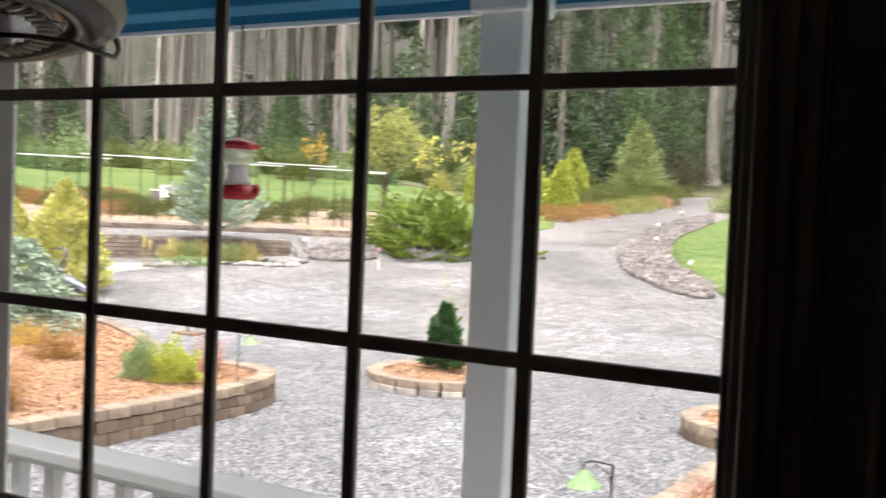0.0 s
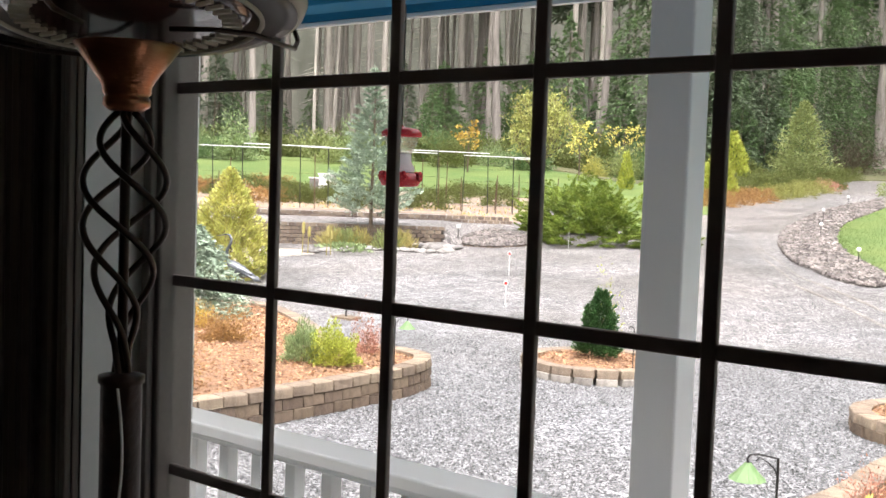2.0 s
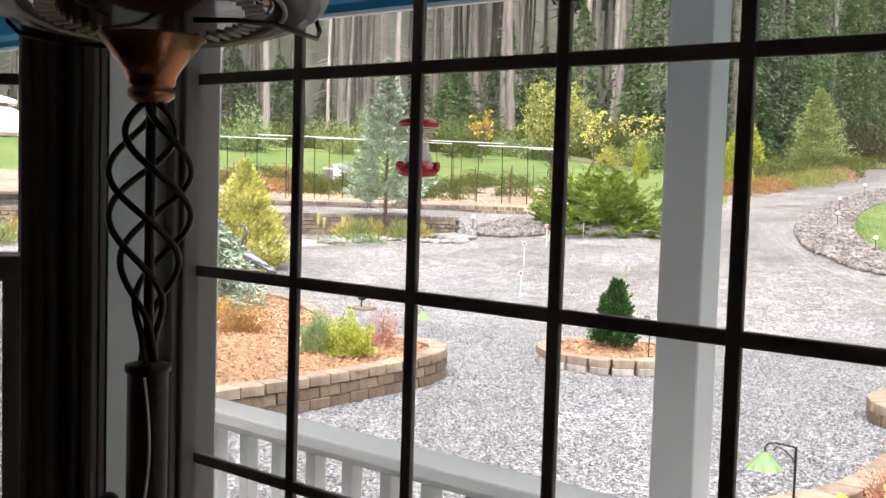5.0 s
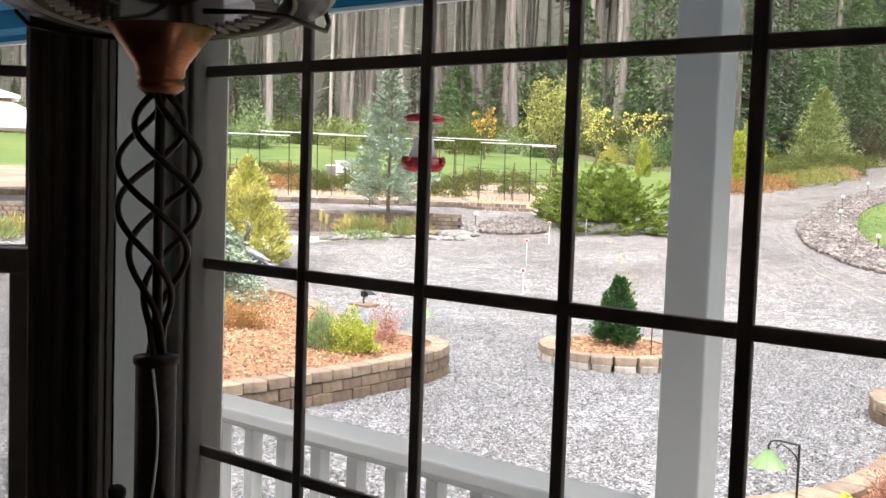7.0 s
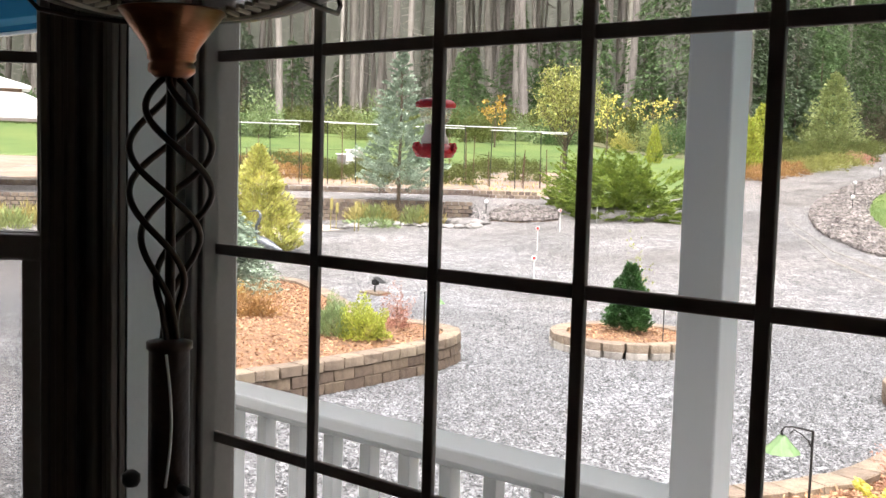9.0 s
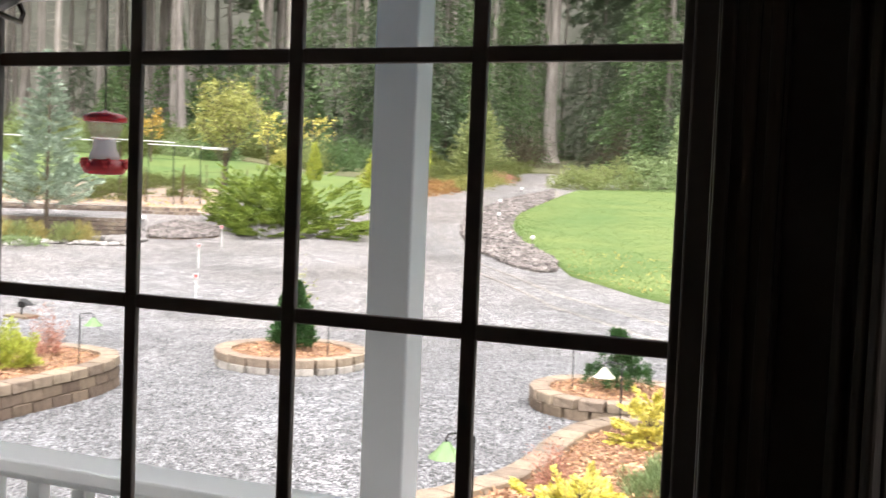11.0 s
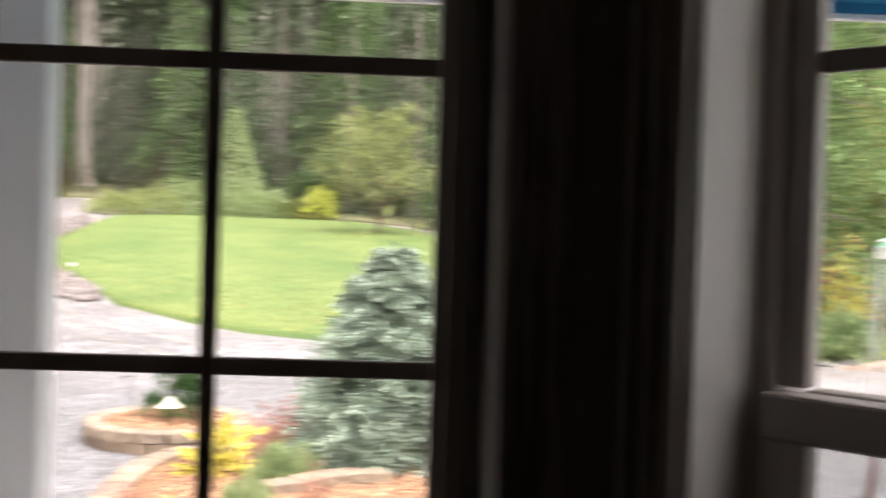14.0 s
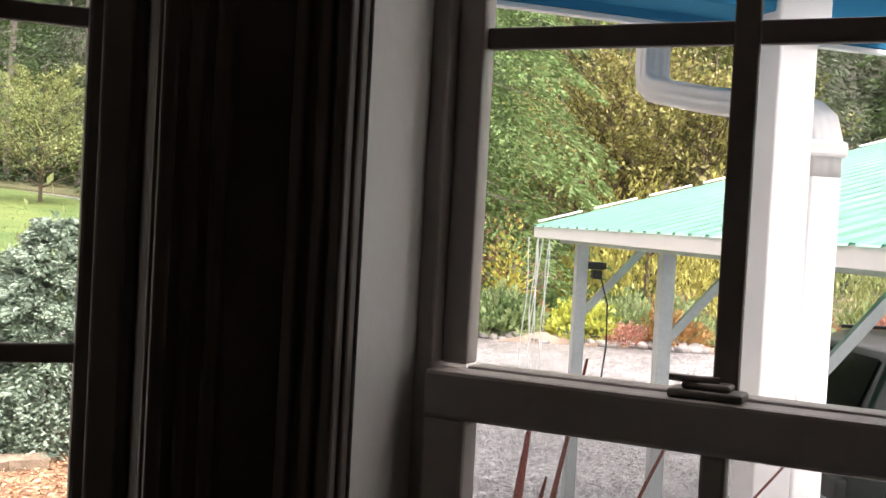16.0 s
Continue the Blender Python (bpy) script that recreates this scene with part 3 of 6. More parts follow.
G_MOSS = leaf_mat("olive_yellow_heather", (0.15, 0.16, 0.045), (0.36, 0.35, 0.11), trans=0.2)
G_BROWN = leaf_mat("brown_dead_twigs", (0.035, 0.026, 0.018), (0.11, 0.085, 0.055), island=0.5, trans=0.1)
G_DARK = leaf_mat("dark_dwarf_pine", (0.015, 0.05, 0.015), (0.06, 0.14, 0.035), trans=0.1)
G_GRASS = leaf_mat("dry_grass_blades", (0.25, 0.22, 0.07), (0.5, 0.42, 0.16), trans=0.2)
G_WILLOW = leaf_mat("willow_leaves", (0.3, 0.3, 0.07), (0.55, 0.5, 0.16), trans=0.3)
G_FADE = leaf_mat("fading_maple_leaves", (0.12, 0.17, 0.05), (0.44, 0.36, 0.14), island=0.5, trans=0.3)
G_SILVER = leaf_mat("silver_spruce_needles", (0.11, 0.17, 0.12), (0.35, 0.43, 0.34), island=0.3, trans=0.15)
M_TWIG = mat("brown_twig_bark", (0.06, 0.045, 0.03), (0.16, 0.12, 0.085), scale=6, fine=30, rough=0.9, bump=0.5)


def leaf_mesh(name, P, D, L, W, material, gen):
    """Diamond leaves from base points, directions, lengths and widths."""
    n = len(P)
    D = D / np.maximum(np.linalg.norm(D, axis=1, keepdims=True), 1e-6)
    S = np.cross(D, gen.normal(size=(n, 3)))
    S /= np.maximum(np.linalg.norm(S, axis=1, keepdims=True), 1e-6)
    L, W = np.broadcast_to(L, n)[:, None], np.broadcast_to(W, n)[:, None]
    V = np.stack([P, P + D * L * 0.45 + S * W * 0.5, P + D * L, P + D * L * 0.45 - S * W * 0.5], axis=1).reshape(-1, 3)
    me = bpy.data.meshes.new(name)
    me.vertices.add(4 * n)
    me.vertices.foreach_set("co", V.astype(np.float32).ravel())
    me.loops.add(4 * n)
    me.loops.foreach_set("vertex_index", np.arange(4 * n, dtype=np.int32))
    me.polygons.add(n)
    me.polygons.foreach_set("loop_start", np.arange(0, 4 * n, 4, dtype=np.int32))
    me.update(calc_edges=True)
    me.materials.append(material)
    return me


def conifer_leaves(h, r, seed, nb, per, leaf, droop=0.3, taper=0.9, z0=0.0, rise=0.1, material=None, width=0.35, spread=0.35, gap=0.12):
    g = np.random.default_rng(seed)
    P, D = [], []
    for i in range(nb):
        f = (i + g.random()) / nb
        f = 1 - (1 - f) ** 1.0
        z = z0 + (h - z0) * f
        ln = r * max(0.03, (1 - f)) ** taper * g.uniform(0.72, 1.12)
        a = g.uniform(0, 2 * math.pi)
        k = max(3, int(per * (0.25 + ln / r)))
        s = np.sqrt(g.uniform(gap, 1, k))
        side = g.normal(size=k) * spread * ln * (1.05 - s)
        ca, sa = math.cos(a), math.sin(a)
        out = np.stack([ca * s * ln - sa * side, sa * s * ln + ca * side, z + rise * ln * s - droop * ln * s ** 2 + g.normal(size=k) * 0.04 * ln], axis=1)
        d = np.stack([ca - sa * np.sign(side) * 0.7, sa + ca * np.sign(side) * 0.7, rise - 2 * droop * s], axis=1) + g.normal(size=(k, 3)) * 0.3
        P.append(out)
        D.append(d)
    # leader
    P.append(np.column_stack([np.zeros(8), np.zeros(8), np.linspace(h * 0.93, h * 0.99, 8)]))
    D.append(np.column_stack([g.normal(size=(8, 2)) * 0.4, np.ones(8)]))
    P, D = np.concatenate(P), np.concatenate(D)
    n = len(P)
    ll = leaf * g.uniform(0.6, 1.3, n)
    return leaf_mesh("crown", P, D, ll, ll * width, material, g)


def lump_leaves(rx, ry, rz, seed, n, leaf, material, width=0.5, up=0.4, low=0.0, lump=0.35, freq=2.2, inner=0.5):
    """A rounded, uneven bush."""
    g = np.random.default_rng(seed)
    v = g.normal(size=(n, 3))
    v /= np.linalg.norm(v, axis=1, keepdims=True)
    v[:, 2] = np.abs(v[:, 2]) if low == 0 else np.where(v[:, 2] < -low, -v[:, 2], v[:, 2])
    k = np.array([1 + lump * noise.noise((a * freq + seed, b * freq, c * freq)) * 1.6 for a, b, c in v])
    rad = k * g.uniform(inner, 1, n) ** 0.6
    P = v * rad[:, None] * np.array([rx, ry, rz]) + np.array([0, 0, rz * low])
    D = v + g.normal(size=(n, 3)) * 0.5 + np.array([0, 0, up])
    ll = leaf * g.uniform(0.6, 1.3, n)
    return leaf_mesh("crown", P, D, ll, ll * width, material, g)


def cone_leaves(h, r, seed, n, leaf, material, width=0.4, up=1.2, power=0.75, lump=0.3):
    """A dense upright conifer of vertical sprays, with a feathered outline."""
    g = np.random.default_rng(seed)
    f = g.beta(1.1, 1.7, n)
    a = g.uniform(0, 2 * math.pi, n)
    prof = np.where(f < 0.15, 0.75 + f / 0.15 * 0.25, ((1 - f) / 0.85) ** power)
    k = np.array([1 + lump * noise.noise((math.cos(x) * 2 + seed, math.sin(x) * 2, y * 7)) * 1.7 for x, y in zip(a, f)])
    rad = r * prof * k * g.uniform(0.45, 1, n) ** 0.5
    P = np.column_stack([np.cos(a) * rad, np.sin(a) * rad, f * h * 0.95])
    D = np.column_stack([np.cos(a), np.sin(a), np.full(n, up)]) + g.normal(size=(n, 3)) * 0.35
    ll = leaf * g.uniform(0.6, 1.4, n)
    return leaf_mesh("crown", P, D, ll, ll * width, material, g)


def plume_conifer(h, r, seed, nb, twigs, per, leaf, material, z0=0.0, rise=0.4, curl=0.3, taper=0.8, width=0.3, fan=0.34, thick=0.05):
    """A conifer of separate flat boughs: each bough is a limb with side twigs, and needles along the twigs."""
    g = np.random.default_rng(seed)
    P, D = [], []
    for i in range(nb):
        f = (i + g.random()) / nb
        ln = r * max(0.05, 1 - f) ** taper * g.uniform(0.7, 1.12)
        a = i * 2.39996 + g.normal() * 0.35
        k = max(3, int(twigs * (0.35 + 0.65 * ln / r)))
        s = np.repeat(np.linspace(0.28, 1.0, k), per)
        sd = np.repeat(np.where(np.arange(k) % 2, 1.0, -1.0), per)
        u = np.tile(np.linspace(0.08, 1, per), k) + g.normal(size=k * per) * 0.06
        reach = fan * ln * (1.18 - s) * u + 0.01
        along = s * ln + reach * 0.75
        out, side = along, sd * reach
        up = rise * along - curl * along ** 2 / max(ln, 0.01) - 0.25 * reach * u
        ca, sa = math.cos(a), math.sin(a)
        n = len(s)
        P.append(np.column_stack([ca * out - sa * side, sa * out + ca * side, z0 + (h - z0) * f + up]) + g.normal(size=(n, 3)) * thick * ln)
        D.append(np.column_stack([ca - sa * sd * 0.8, sa + ca * sd * 0.8, rise - 2 * curl * s]) + g.normal(size=(n, 3)) * 0.35)
    P.append(np.column_stack([g.normal(size=(24, 2)) * 0.012 * r, np.linspace(h * 0.93, h * 1.02, 24)]))
    D.append(np.column_stack([g.normal(size=(24, 2)) * 0.6, np.ones(24)]))
    P, D = np.concatenate(P), np.concatenate(D)
    ll = leaf * g.uniform(0.6, 1.3, len(P))
    return leaf_mesh("crown", P, D, ll, ll * width, material, g)


def plume_mound(rx, ry, h, seed, plumes, per, leaf, material, width=0.3, size=0.36, lump=0.4, flat=0.35):
    """A spreading shrub of feathery plumes that fan outward and up, with dark gaps between them."""
    g = np.random.default_rng(seed)
    P, D = [], []
    for i in range(plumes):
        v = g.normal(size=3)
        v[2] = abs(v[2]) * 0.65
        v /= np.linalg.norm(v)
        k = (1 + lump * noise.noise((v[0] * 2.2 + seed, v[1] * 2.2, v[2] * 2.2)) * 1.6) * g.uniform(0.72, 1.06)
        tip = v * k * np.array([rx, ry, h])
        ax = v * np.array([1, 1, flat]) + np.array([0, 0, 0.12]) + g.normal(size=3) * 0.13
        ax /= np.linalg.norm(ax)
        sidev = np.cross(ax, (0, 0, 1.0))
        sidev /= max(np.linalg.norm(sidev), 1e-4)
        ln = size * (rx + ry) * 0.5 * g.uniform(0.7, 1.2)
        s = g.random(per) ** 0.8
        wd = 0.3 * ln * np.sin(np.pi * np.clip(s * 0.85 + 0.1, 0, 1))
        off = g.uniform(-1, 1, per)
        P.append(tip - ax * ln * (1 - s)[:, None] + sidev * (wd * off)[:, None] - np.array([0, 0, 1.0]) * (0.35 * wd * off ** 2)[:, None] + g.normal(size=(per, 3)) * 0.03 * ln)
        D.append(ax + sidev * (off * 0.9)[:, None] + g.normal(size=(per, 3)) * 0.25)
    P, D = np.concatenate(P), np.concatenate(D)
    P[:, 2] = np.maximum(P[:, 2], 0.01)
    ll = leaf * g.uniform(0.6, 1.3, len(P))
    return leaf_mesh("crown", P, D, ll, ll * width, material, g)


def limb_tree(h, spread, seed, limbs, twigs, per, leaf, material, r=0.08, z0=0.25, steep=0.8, width=0.55, bare=0.3):
    """Trunk with rising limbs and twigs, and loose leaves along the twigs."""
    g = np.random.default_rng(seed)
    bm = bmesh.new()
    tube(bm, [(0, 0, -0.15), (0.02, 0, h * 0.3), (-0.03, 0.03, h * 0.62), (0, 0, h * 0.9)], r, 7, r * 0.2)
    P, D = [], []
    for i in range(limbs):
        f = z0 + (0.88 - z0) * (i + g.random()) / limbs
        a = i * 2.39996 + g.normal() * 0.3
        ln = spread * (1.25 - 0.75 * f) * g.uniform(0.7, 1.15)
        e = steep * g.uniform(0.6, 1.25)
        d = np.array([math.cos(a) * math.cos(e), math.sin(a) * math.cos(e), math.sin(e)])
        o = np.array([0, 0, h * f * 0.85])
        end = o + d * ln + np.array([0, 0, 0.12 * ln])
        tube(bm, [tuple(o), tuple(o + d * ln * 0.55), tuple(end)], r * 0.42 * (1.15 - f), 5, r * 0.08, cap=False)
        for j in range(twigs):
            q = g.uniform(bare, 1)
            b = o + (end - o) * q
            dd = d * 0.7 + g.normal(size=3) * 0.6 + np.array([0, 0, 0.35])
            dd /= np.linalg.norm(dd)
            tl = ln * g.uniform(0.18, 0.42)
            tube(bm, [tuple(b), tuple(b + dd * tl)], r * 0.1, 3, r * 0.04, cap=False)
            t = g.uniform(0.1, 1, per)[:, None]
            P.append(b + dd * tl * t + g.normal(size=(per, 3)) * 0.05 * ln)
            D.append(dd + g.normal(size=(per, 3)) * 0.9)
    me = bpy.data.meshes.new("trunk")
    bm.to_mesh(me)
    bm.free()
    me.materials.append(M_TWIG)
    P, D = np.concatenate(P), np.concatenate(D)
    ll = leaf * g.uniform(0.6, 1.3, len(P))
    return me, leaf_mesh("crown", P, D, ll, ll * width, material, g)


def weeping_leaves(h, r, seed, strands, per, leaf, material, width=0.25, base=0.0):
    g = np.random.default_rng(seed)
    P, D = [], []
    for i in range(strands):
        a, R0 = g.uniform(0, 2 * math.pi), r * math.sqrt(g.uniform(0.02, 1))
        top = h * (1 - 0.55 * (R0 / r) ** 1.5) * g.uniform(0.88, 1.04)
        bot = base + g.uniform(0.0, 0.35) * top
        z = top - (top - bot) * g.random(per)
        sway = 0.12 * r * (top - z) / h
        P.append(np.column_stack([np.cos(a) * (R0 + sway) + g.normal(size=per) * 0.06 * r, np.sin(a) * (R0 + sway) + g.normal(size=per) * 0.06 * r, z]))
        D.append(np.column_stack([g.normal(size=(per, 2)) * 0.35, -np.ones(per)]))
    P, D = np.concatenate(P), np.concatenate(D)
    ll = leaf * g.uniform(0.6, 1.4, len(P))
    return leaf_mesh("crown", P, D, ll, ll * width, material, g)


def stem_mesh(h, r, seed=0, limbs=0, spread=0.5, z0=0.3, lean=0.0):
    bm = bmesh.new()
    g = random.Random(seed)
    pts = [(lean * z, 0.03 * math.sin(3 * z), z) for z in (-0.15, 0.0, h * 0.3, h * 0.6, h)]
    tube(bm, pts, r, 8, r * 0.35)
    for i in range(limbs):
        z = h * g.uniform(z0, 0.85)
        a, e = g.uniform(0, 6.28), g.uniform(0.4, 1.0)
        ln = spread * g.uniform(0.6, 1.1)
        d = Vector((math.cos(a) * math.cos(e), math.sin(a) * math.cos(e), math.sin(e)))
        o = Vector((lean * z, 0, z))
        tube(bm, [o, o + d * ln * 0.5, o + d * ln + Vector((0, 0, 0.1 * ln))], r * 0.35, 5, r * 0.1)
    me = bpy.data.meshes.new("trunk")
    bmesh.ops.recalc_face_normals(bm, faces=bm.faces)
    bm.to_mesh(me)
    bm.free()
    me.materials.append(M_TWIG)
    return me


def plant(name, m, label, category, group="", **parts):
    t = thing(name, m, label, category, group)
    for nm, me in parts.items():
        o = new(nm, me)
        o.parent = t
    return t


def on_land(yaw, r, turn=0.0, dz=0.0):
    x, y = polar(yaw, r)
    return pose(x, y, land(x, y) + dz, 0, 0, turn)


# ---- woods ----
rng = random.Random(4)
def trunk_mesh(name, h, r0, seed, lean=0.0):
    bm = bmesh.new()
    pts = [Vector((lean * z + 0.12 * math.sin(z * 0.4 + seed), 0.1 * math.cos(z * 0.33 + seed * 2), z)) for z in (-0.6, 0.0, 0.6, 2, 5, 9, 14, 20, h)]
    tube(bm, pts, r0, 10, r0 * 0.4)
    for v in bm.verts:
        if v.co.z < 0.1:
            v.co.x *= 1.35
            v.co.y *= 1.35
    g = random.Random(seed)
    for i in range(26):
        z, a = g.uniform(3, 15), g.uniform(0, 6.28)
        ln = g.uniform(0.5, 1.8)
        o = Vector((lean * z + 0.12 * math.sin(z * 0.4 + seed), 0.1 * math.cos(z * 0.33 + seed * 2), z))
        tube(bm, [o, o + Vector((math.cos(a) * ln, math.sin(a) * ln, -0.25 * ln))], 0.035, 4, 0.012, cap=False)
    me = bpy.data.meshes.new(name)
    bmesh.ops.recalc_face_normals(bm, faces=bm.faces)
    bm.to_mesh(me)
    bm.free()
    me.materials.append(M_BARK)
    return me


TR = [trunk_mesh("trunk", 27 + 2 * i, 0.2 + 0.055 * i, i, 0.012 * (i - 2)) for i in range(6)]
CR = [conifer_leaves(29 + 2 * i, 4.2, 40 + i, 90, 10, 1.1, droop=0.35, taper=0.7, z0=15 + 1.0 * i, material=G_FIR, width=0.3) for i in range(6)]
placed = []
for i in range(330):
    yaw, r = rng.uniform(-8, 76), 76 + 50 * rng.random() ** 1.2
    if 13.2 < yaw < 22 and r < 100:
        continue
    x, y = polar(yaw, r)
    if any((x - a) ** 2 + (y - b) ** 2 < 2.4 for a, b in placed):
        continue
    placed.append((x, y))
    k = rng.randrange(6)
    s = rng.uniform(0.75, 1.15)
    t = thing("fir_tree", pose(x, y, land(x, y), 0, 0, rng.uniform(0, 360)) @ Matrix.Diagonal((s, s, 1, 1)), "tall bare-trunked fir at the edge of the woods", "tree", "woodland trees")
    for nm, me in (("trunk", TR[k]), ("crown", CR[k])):
        o = new(nm, me)
        o.parent = t
# the broad pale trunk beside the end of the drive
t = plant("old_fir_tree", on_land(16.6, 92), "broad pale-barked old fir beside the end of the drive", "tree", trunk=trunk_mesh("trunk", 34, 0.75, 9), crown=CR[2])

# young conifers and bushes in front of the trunks
YC = [plume_conifer(6.4, 2.3, 60 + i, 75, 9, 7, 0.26, (G_YOUNG, G_FIR, G_YOUNG)[i], z0=0.1, rise=0.1, curl=0.3, taper=0.8, width=0.3) for i in range(3)]
YT = stem_mesh(5.6, 0.07, 3)
for i in range(84):
    yaw, r = rng.uniform(-6, 74), rng.uniform(73, 92)
    if 12.5 < yaw < 19.5:
        continue
    s = rng.uniform(0.4, 1.3)
    x, y = polar(yaw, r)
    t = thing("young_conifer", pose(x, y, land(x, y), 0, 0, rng.uniform(0, 360)) @ Matrix.Diagonal((s, s, s * rng.uniform(0.8, 1.3), 1)), "dark green young conifer under the tall firs", "tree", "young conifers")
    for nm, me in (("trunk", YT), ("crown", YC[i % 3])):
        o = new(nm, me)
        o.parent = t
US = [lump_leaves(1.6, 1.6, 1.5, 80 + i, 1700, 0.19, (G_OLIVE, G_YOUNG, G_PALE, G_OLIVE)[i], lump=0.6) for i in range(4)]
for i in range(110):
    yaw, r = rng.uniform(-8, 76), rng.uniform(71.5, 79)
    if 13.5 < yaw < 19:
        continue
    s = rng.uniform(0.6, 1.3)
    x, y = polar(yaw, r)
    t = thing("woodland_bush", pose(x, y, land(x, y) - 0.1, 0, 0, rng.uniform(0, 360)) @ Matrix.Diagonal((s, s, s, 1)), "olive-green bush at the woods' edge", "bush", "woodland bushes")
    o = new("crown", US[rng.choice((0, 0, 1, 2, 3))])
    o.parent = t


# dead brown thicket in the shade beside the end of the drive
TH = [lump_leaves(2.2, 2.2, 3.6, 95 + i, 3600, 0.2, (G_BROWN, G_OLIVE)[i], width=0.16, up=0.6, lump=0.8, inner=0.2) for i in range(2)]
for i in range(34):
    yaw, r = rng.uniform(17.4, 23.5), rng.uniform(79, 96)
    if i > 25:
        yaw, r = rng.uniform(8.5, 15.2), rng.uniform(72, 82)
    x, y = polar(yaw, r)
    s = rng.uniform(0.7, 1.35)
    t = thing("thicket", pose(x, y, land(x, y) - 0.1, 0, 0, rng.uniform(0, 360)) @ Matrix.Diagonal((s, s, s * rng.uniform(0.8, 1.3), 1)), "tangle of bare brown brush under the firs", "bush", "brown thicket")
    o = new("crown", TH[i % 4 == 3])
    o.parent = t


def backdrop():
    m = mat("far_woods", (0.05, 0.058, 0.042), (0.22, 0.215, 0.185), scale=0.35, fine=2.2, rough=1.0, bump=0.0, stretch=(1, 1, 0.16), spec=0.0)
    vs, fs = [], []
    for i in range(121):
        x, y = polar(-85 + 205 * i / 120, 150)
        vs += [(x, y, 2), (x, y, 52)]
    fs = [(2 * i, 2 * i + 2, 2 * i + 3, 2 * i + 1) for i in range(120)]
    tagged(raw("backdrop", vs, fs, m), "dim grey-green wall of distant forest", "backdrop", kind="structure")


backdrop()
# ---- shrubs and trees of the garden ----
def bush(name, x, y, z, mesh, label, group="", category="shrub", turn=0.0, stem=None):
    t = thing(name, pose(x, y, z, 0, 0, turn), label, category, group)
    o = new("crown", mesh)
    o.parent = t
    if stem:
        o = new("stem", stem)
        o.parent = t
    return t


plant("blue_spruce", pose(-21.05, 23.28, land(-21.05, 23.28)), "slender silvery blue spruce with a bare lower trunk", "tree",
      trunk=stem_mesh(4.4, 0.075, 5), crown=plume_conifer(5.2, 1.55, 5, 125, 16, 20, 0.1, G_BLUE, z0=0.5, rise=0.5, curl=0.08, taper=0.95, width=0.34, fan=0.24, thick=0.022))
plant("golden_thuja", pose(-18.13, 15.26, 0.25), "feathery golden-yellow thuja beside the gravel", "tree", trunk=stem_mesh(1.2, 0.05, 6),
      crown=cone_leaves(2.75, 0.92, 6, 12000, 0.105, G_GOLD, up=0.9, power=0.8, lump=0.5))
plant("golden_thuja", pose(-19.6, 15.0, 0.3), "smaller golden-yellow thuja beside another", "tree", trunk=stem_mesh(1.0, 0.05, 6),
      crown=cone_leaves(2.2, 0.75, 7, 7000, 0.105, G_GOLD, up=0.9, power=0.8, lump=0.5))
plant("weeping_blue_spruce", pose(-12.5, 9.7, 0.3), "low blue-green spruce in the raised bed", "tree", trunk=stem_mesh(1.0, 0.05, 7),
      crown=plume_conifer(1.55, 1.0, 7, 170, 13, 13, 0.08, G_BLUE, z0=0.05, rise=0.25, curl=0.3, taper=0.5, width=0.34))
TM, CM = limb_tree(4.5, 2.5, 8, 34, 11, 20, 0.12, G_FRUIT, r=0.1, z0=0.2, steep=0.85)
plant("fruit_tree", pose(-26.92, 41.12, 2.4), "multi-stemmed fruit tree with upright shoots and yellowing leaves", "tree", trunk=TM, crown=CM)
for nm, x, y, z, h, w, material, lab in (
        ("amber_tree", -37.17, 49.0, 3.5, 3.1, 2.0, G_ORANGE, "small tree with thin amber autumn leaves"),
        ("yellow_tree", -30.76, 51.07, 3.23, 3.6, 2.2, G_YELLOW, "small tree with bright yellow autumn leaves"),
        ("yellow_tree", -32.06, 58.5, 3.55, 3.6, 2.9, G_YELLOW, "small bare tree with sparse yellow leaves")):
    TM, CM = limb_tree(h * 1.05, w * 0.62, int(-x * 3), 14, 6, 4, 0.17, material, r=0.06, z0=0.35, steep=0.6, width=0.6)
    plant(nm, pose(x, y, z), lab, "tree", trunk=TM, crown=CM)
bush("round_shrub", -33.6, 57.8, 3.65, lump_leaves(1.15, 1.15, 2.7, 11, 1900, 0.2, G_OLIVE, up=0.7), "rounded olive-green shrub on the upper lawn")
bush("round_shrub", -36.5, 54.5, 3.7, lump_leaves(1.3, 1.3, 1.7, 12, 1600, 0.2, G_SAGE), "rounded sage-green shrub on the upper lawn")
bush("golden_arborvitae", -27.11, 50.0, 2.8, cone_leaves(2.2, 0.42, 13, 1600, 0.15, G_LIME, up=1.8, lump=0.15), "narrow lime-yellow arborvitae on the lawn", category="tree")
bush("juniper", -16.3, 28.7, land(-16.3, 28.7) - 0.12, plume_mound(2.8, 2.0, 2.1, 14, 620, 110, 0.08, G_JUN, size=0.2, width=0.4), "wide bright green spreading juniper beside the gravel", category="shrub")
bush("juniper", -18.2, 30.0, land(-18.2, 30.0) - 0.1, plume_mound(1.8, 1.6, 1.7, 15, 450, 70, 0.08, G_JUN, size=0.26, width=0.4), "spreading green juniper behind another", category="shrub")
bush("thuja", -20.73, 47.72, 2.4, cone_leaves(2.85, 0.85, 16, 4200, 0.18, G_LIME, up=1.2), "plump yellow-green thuja beside the drive", "thujas by the drive", "tree")
bush("thuja", -22.4, 48.6, 2.5, lump_leaves(0.95, 0.95, 2.0, 17, 2800, 0.18, G_LIME, up=0.9), "rounded yellow-green thuja beside the drive", "thujas by the drive", "tree")
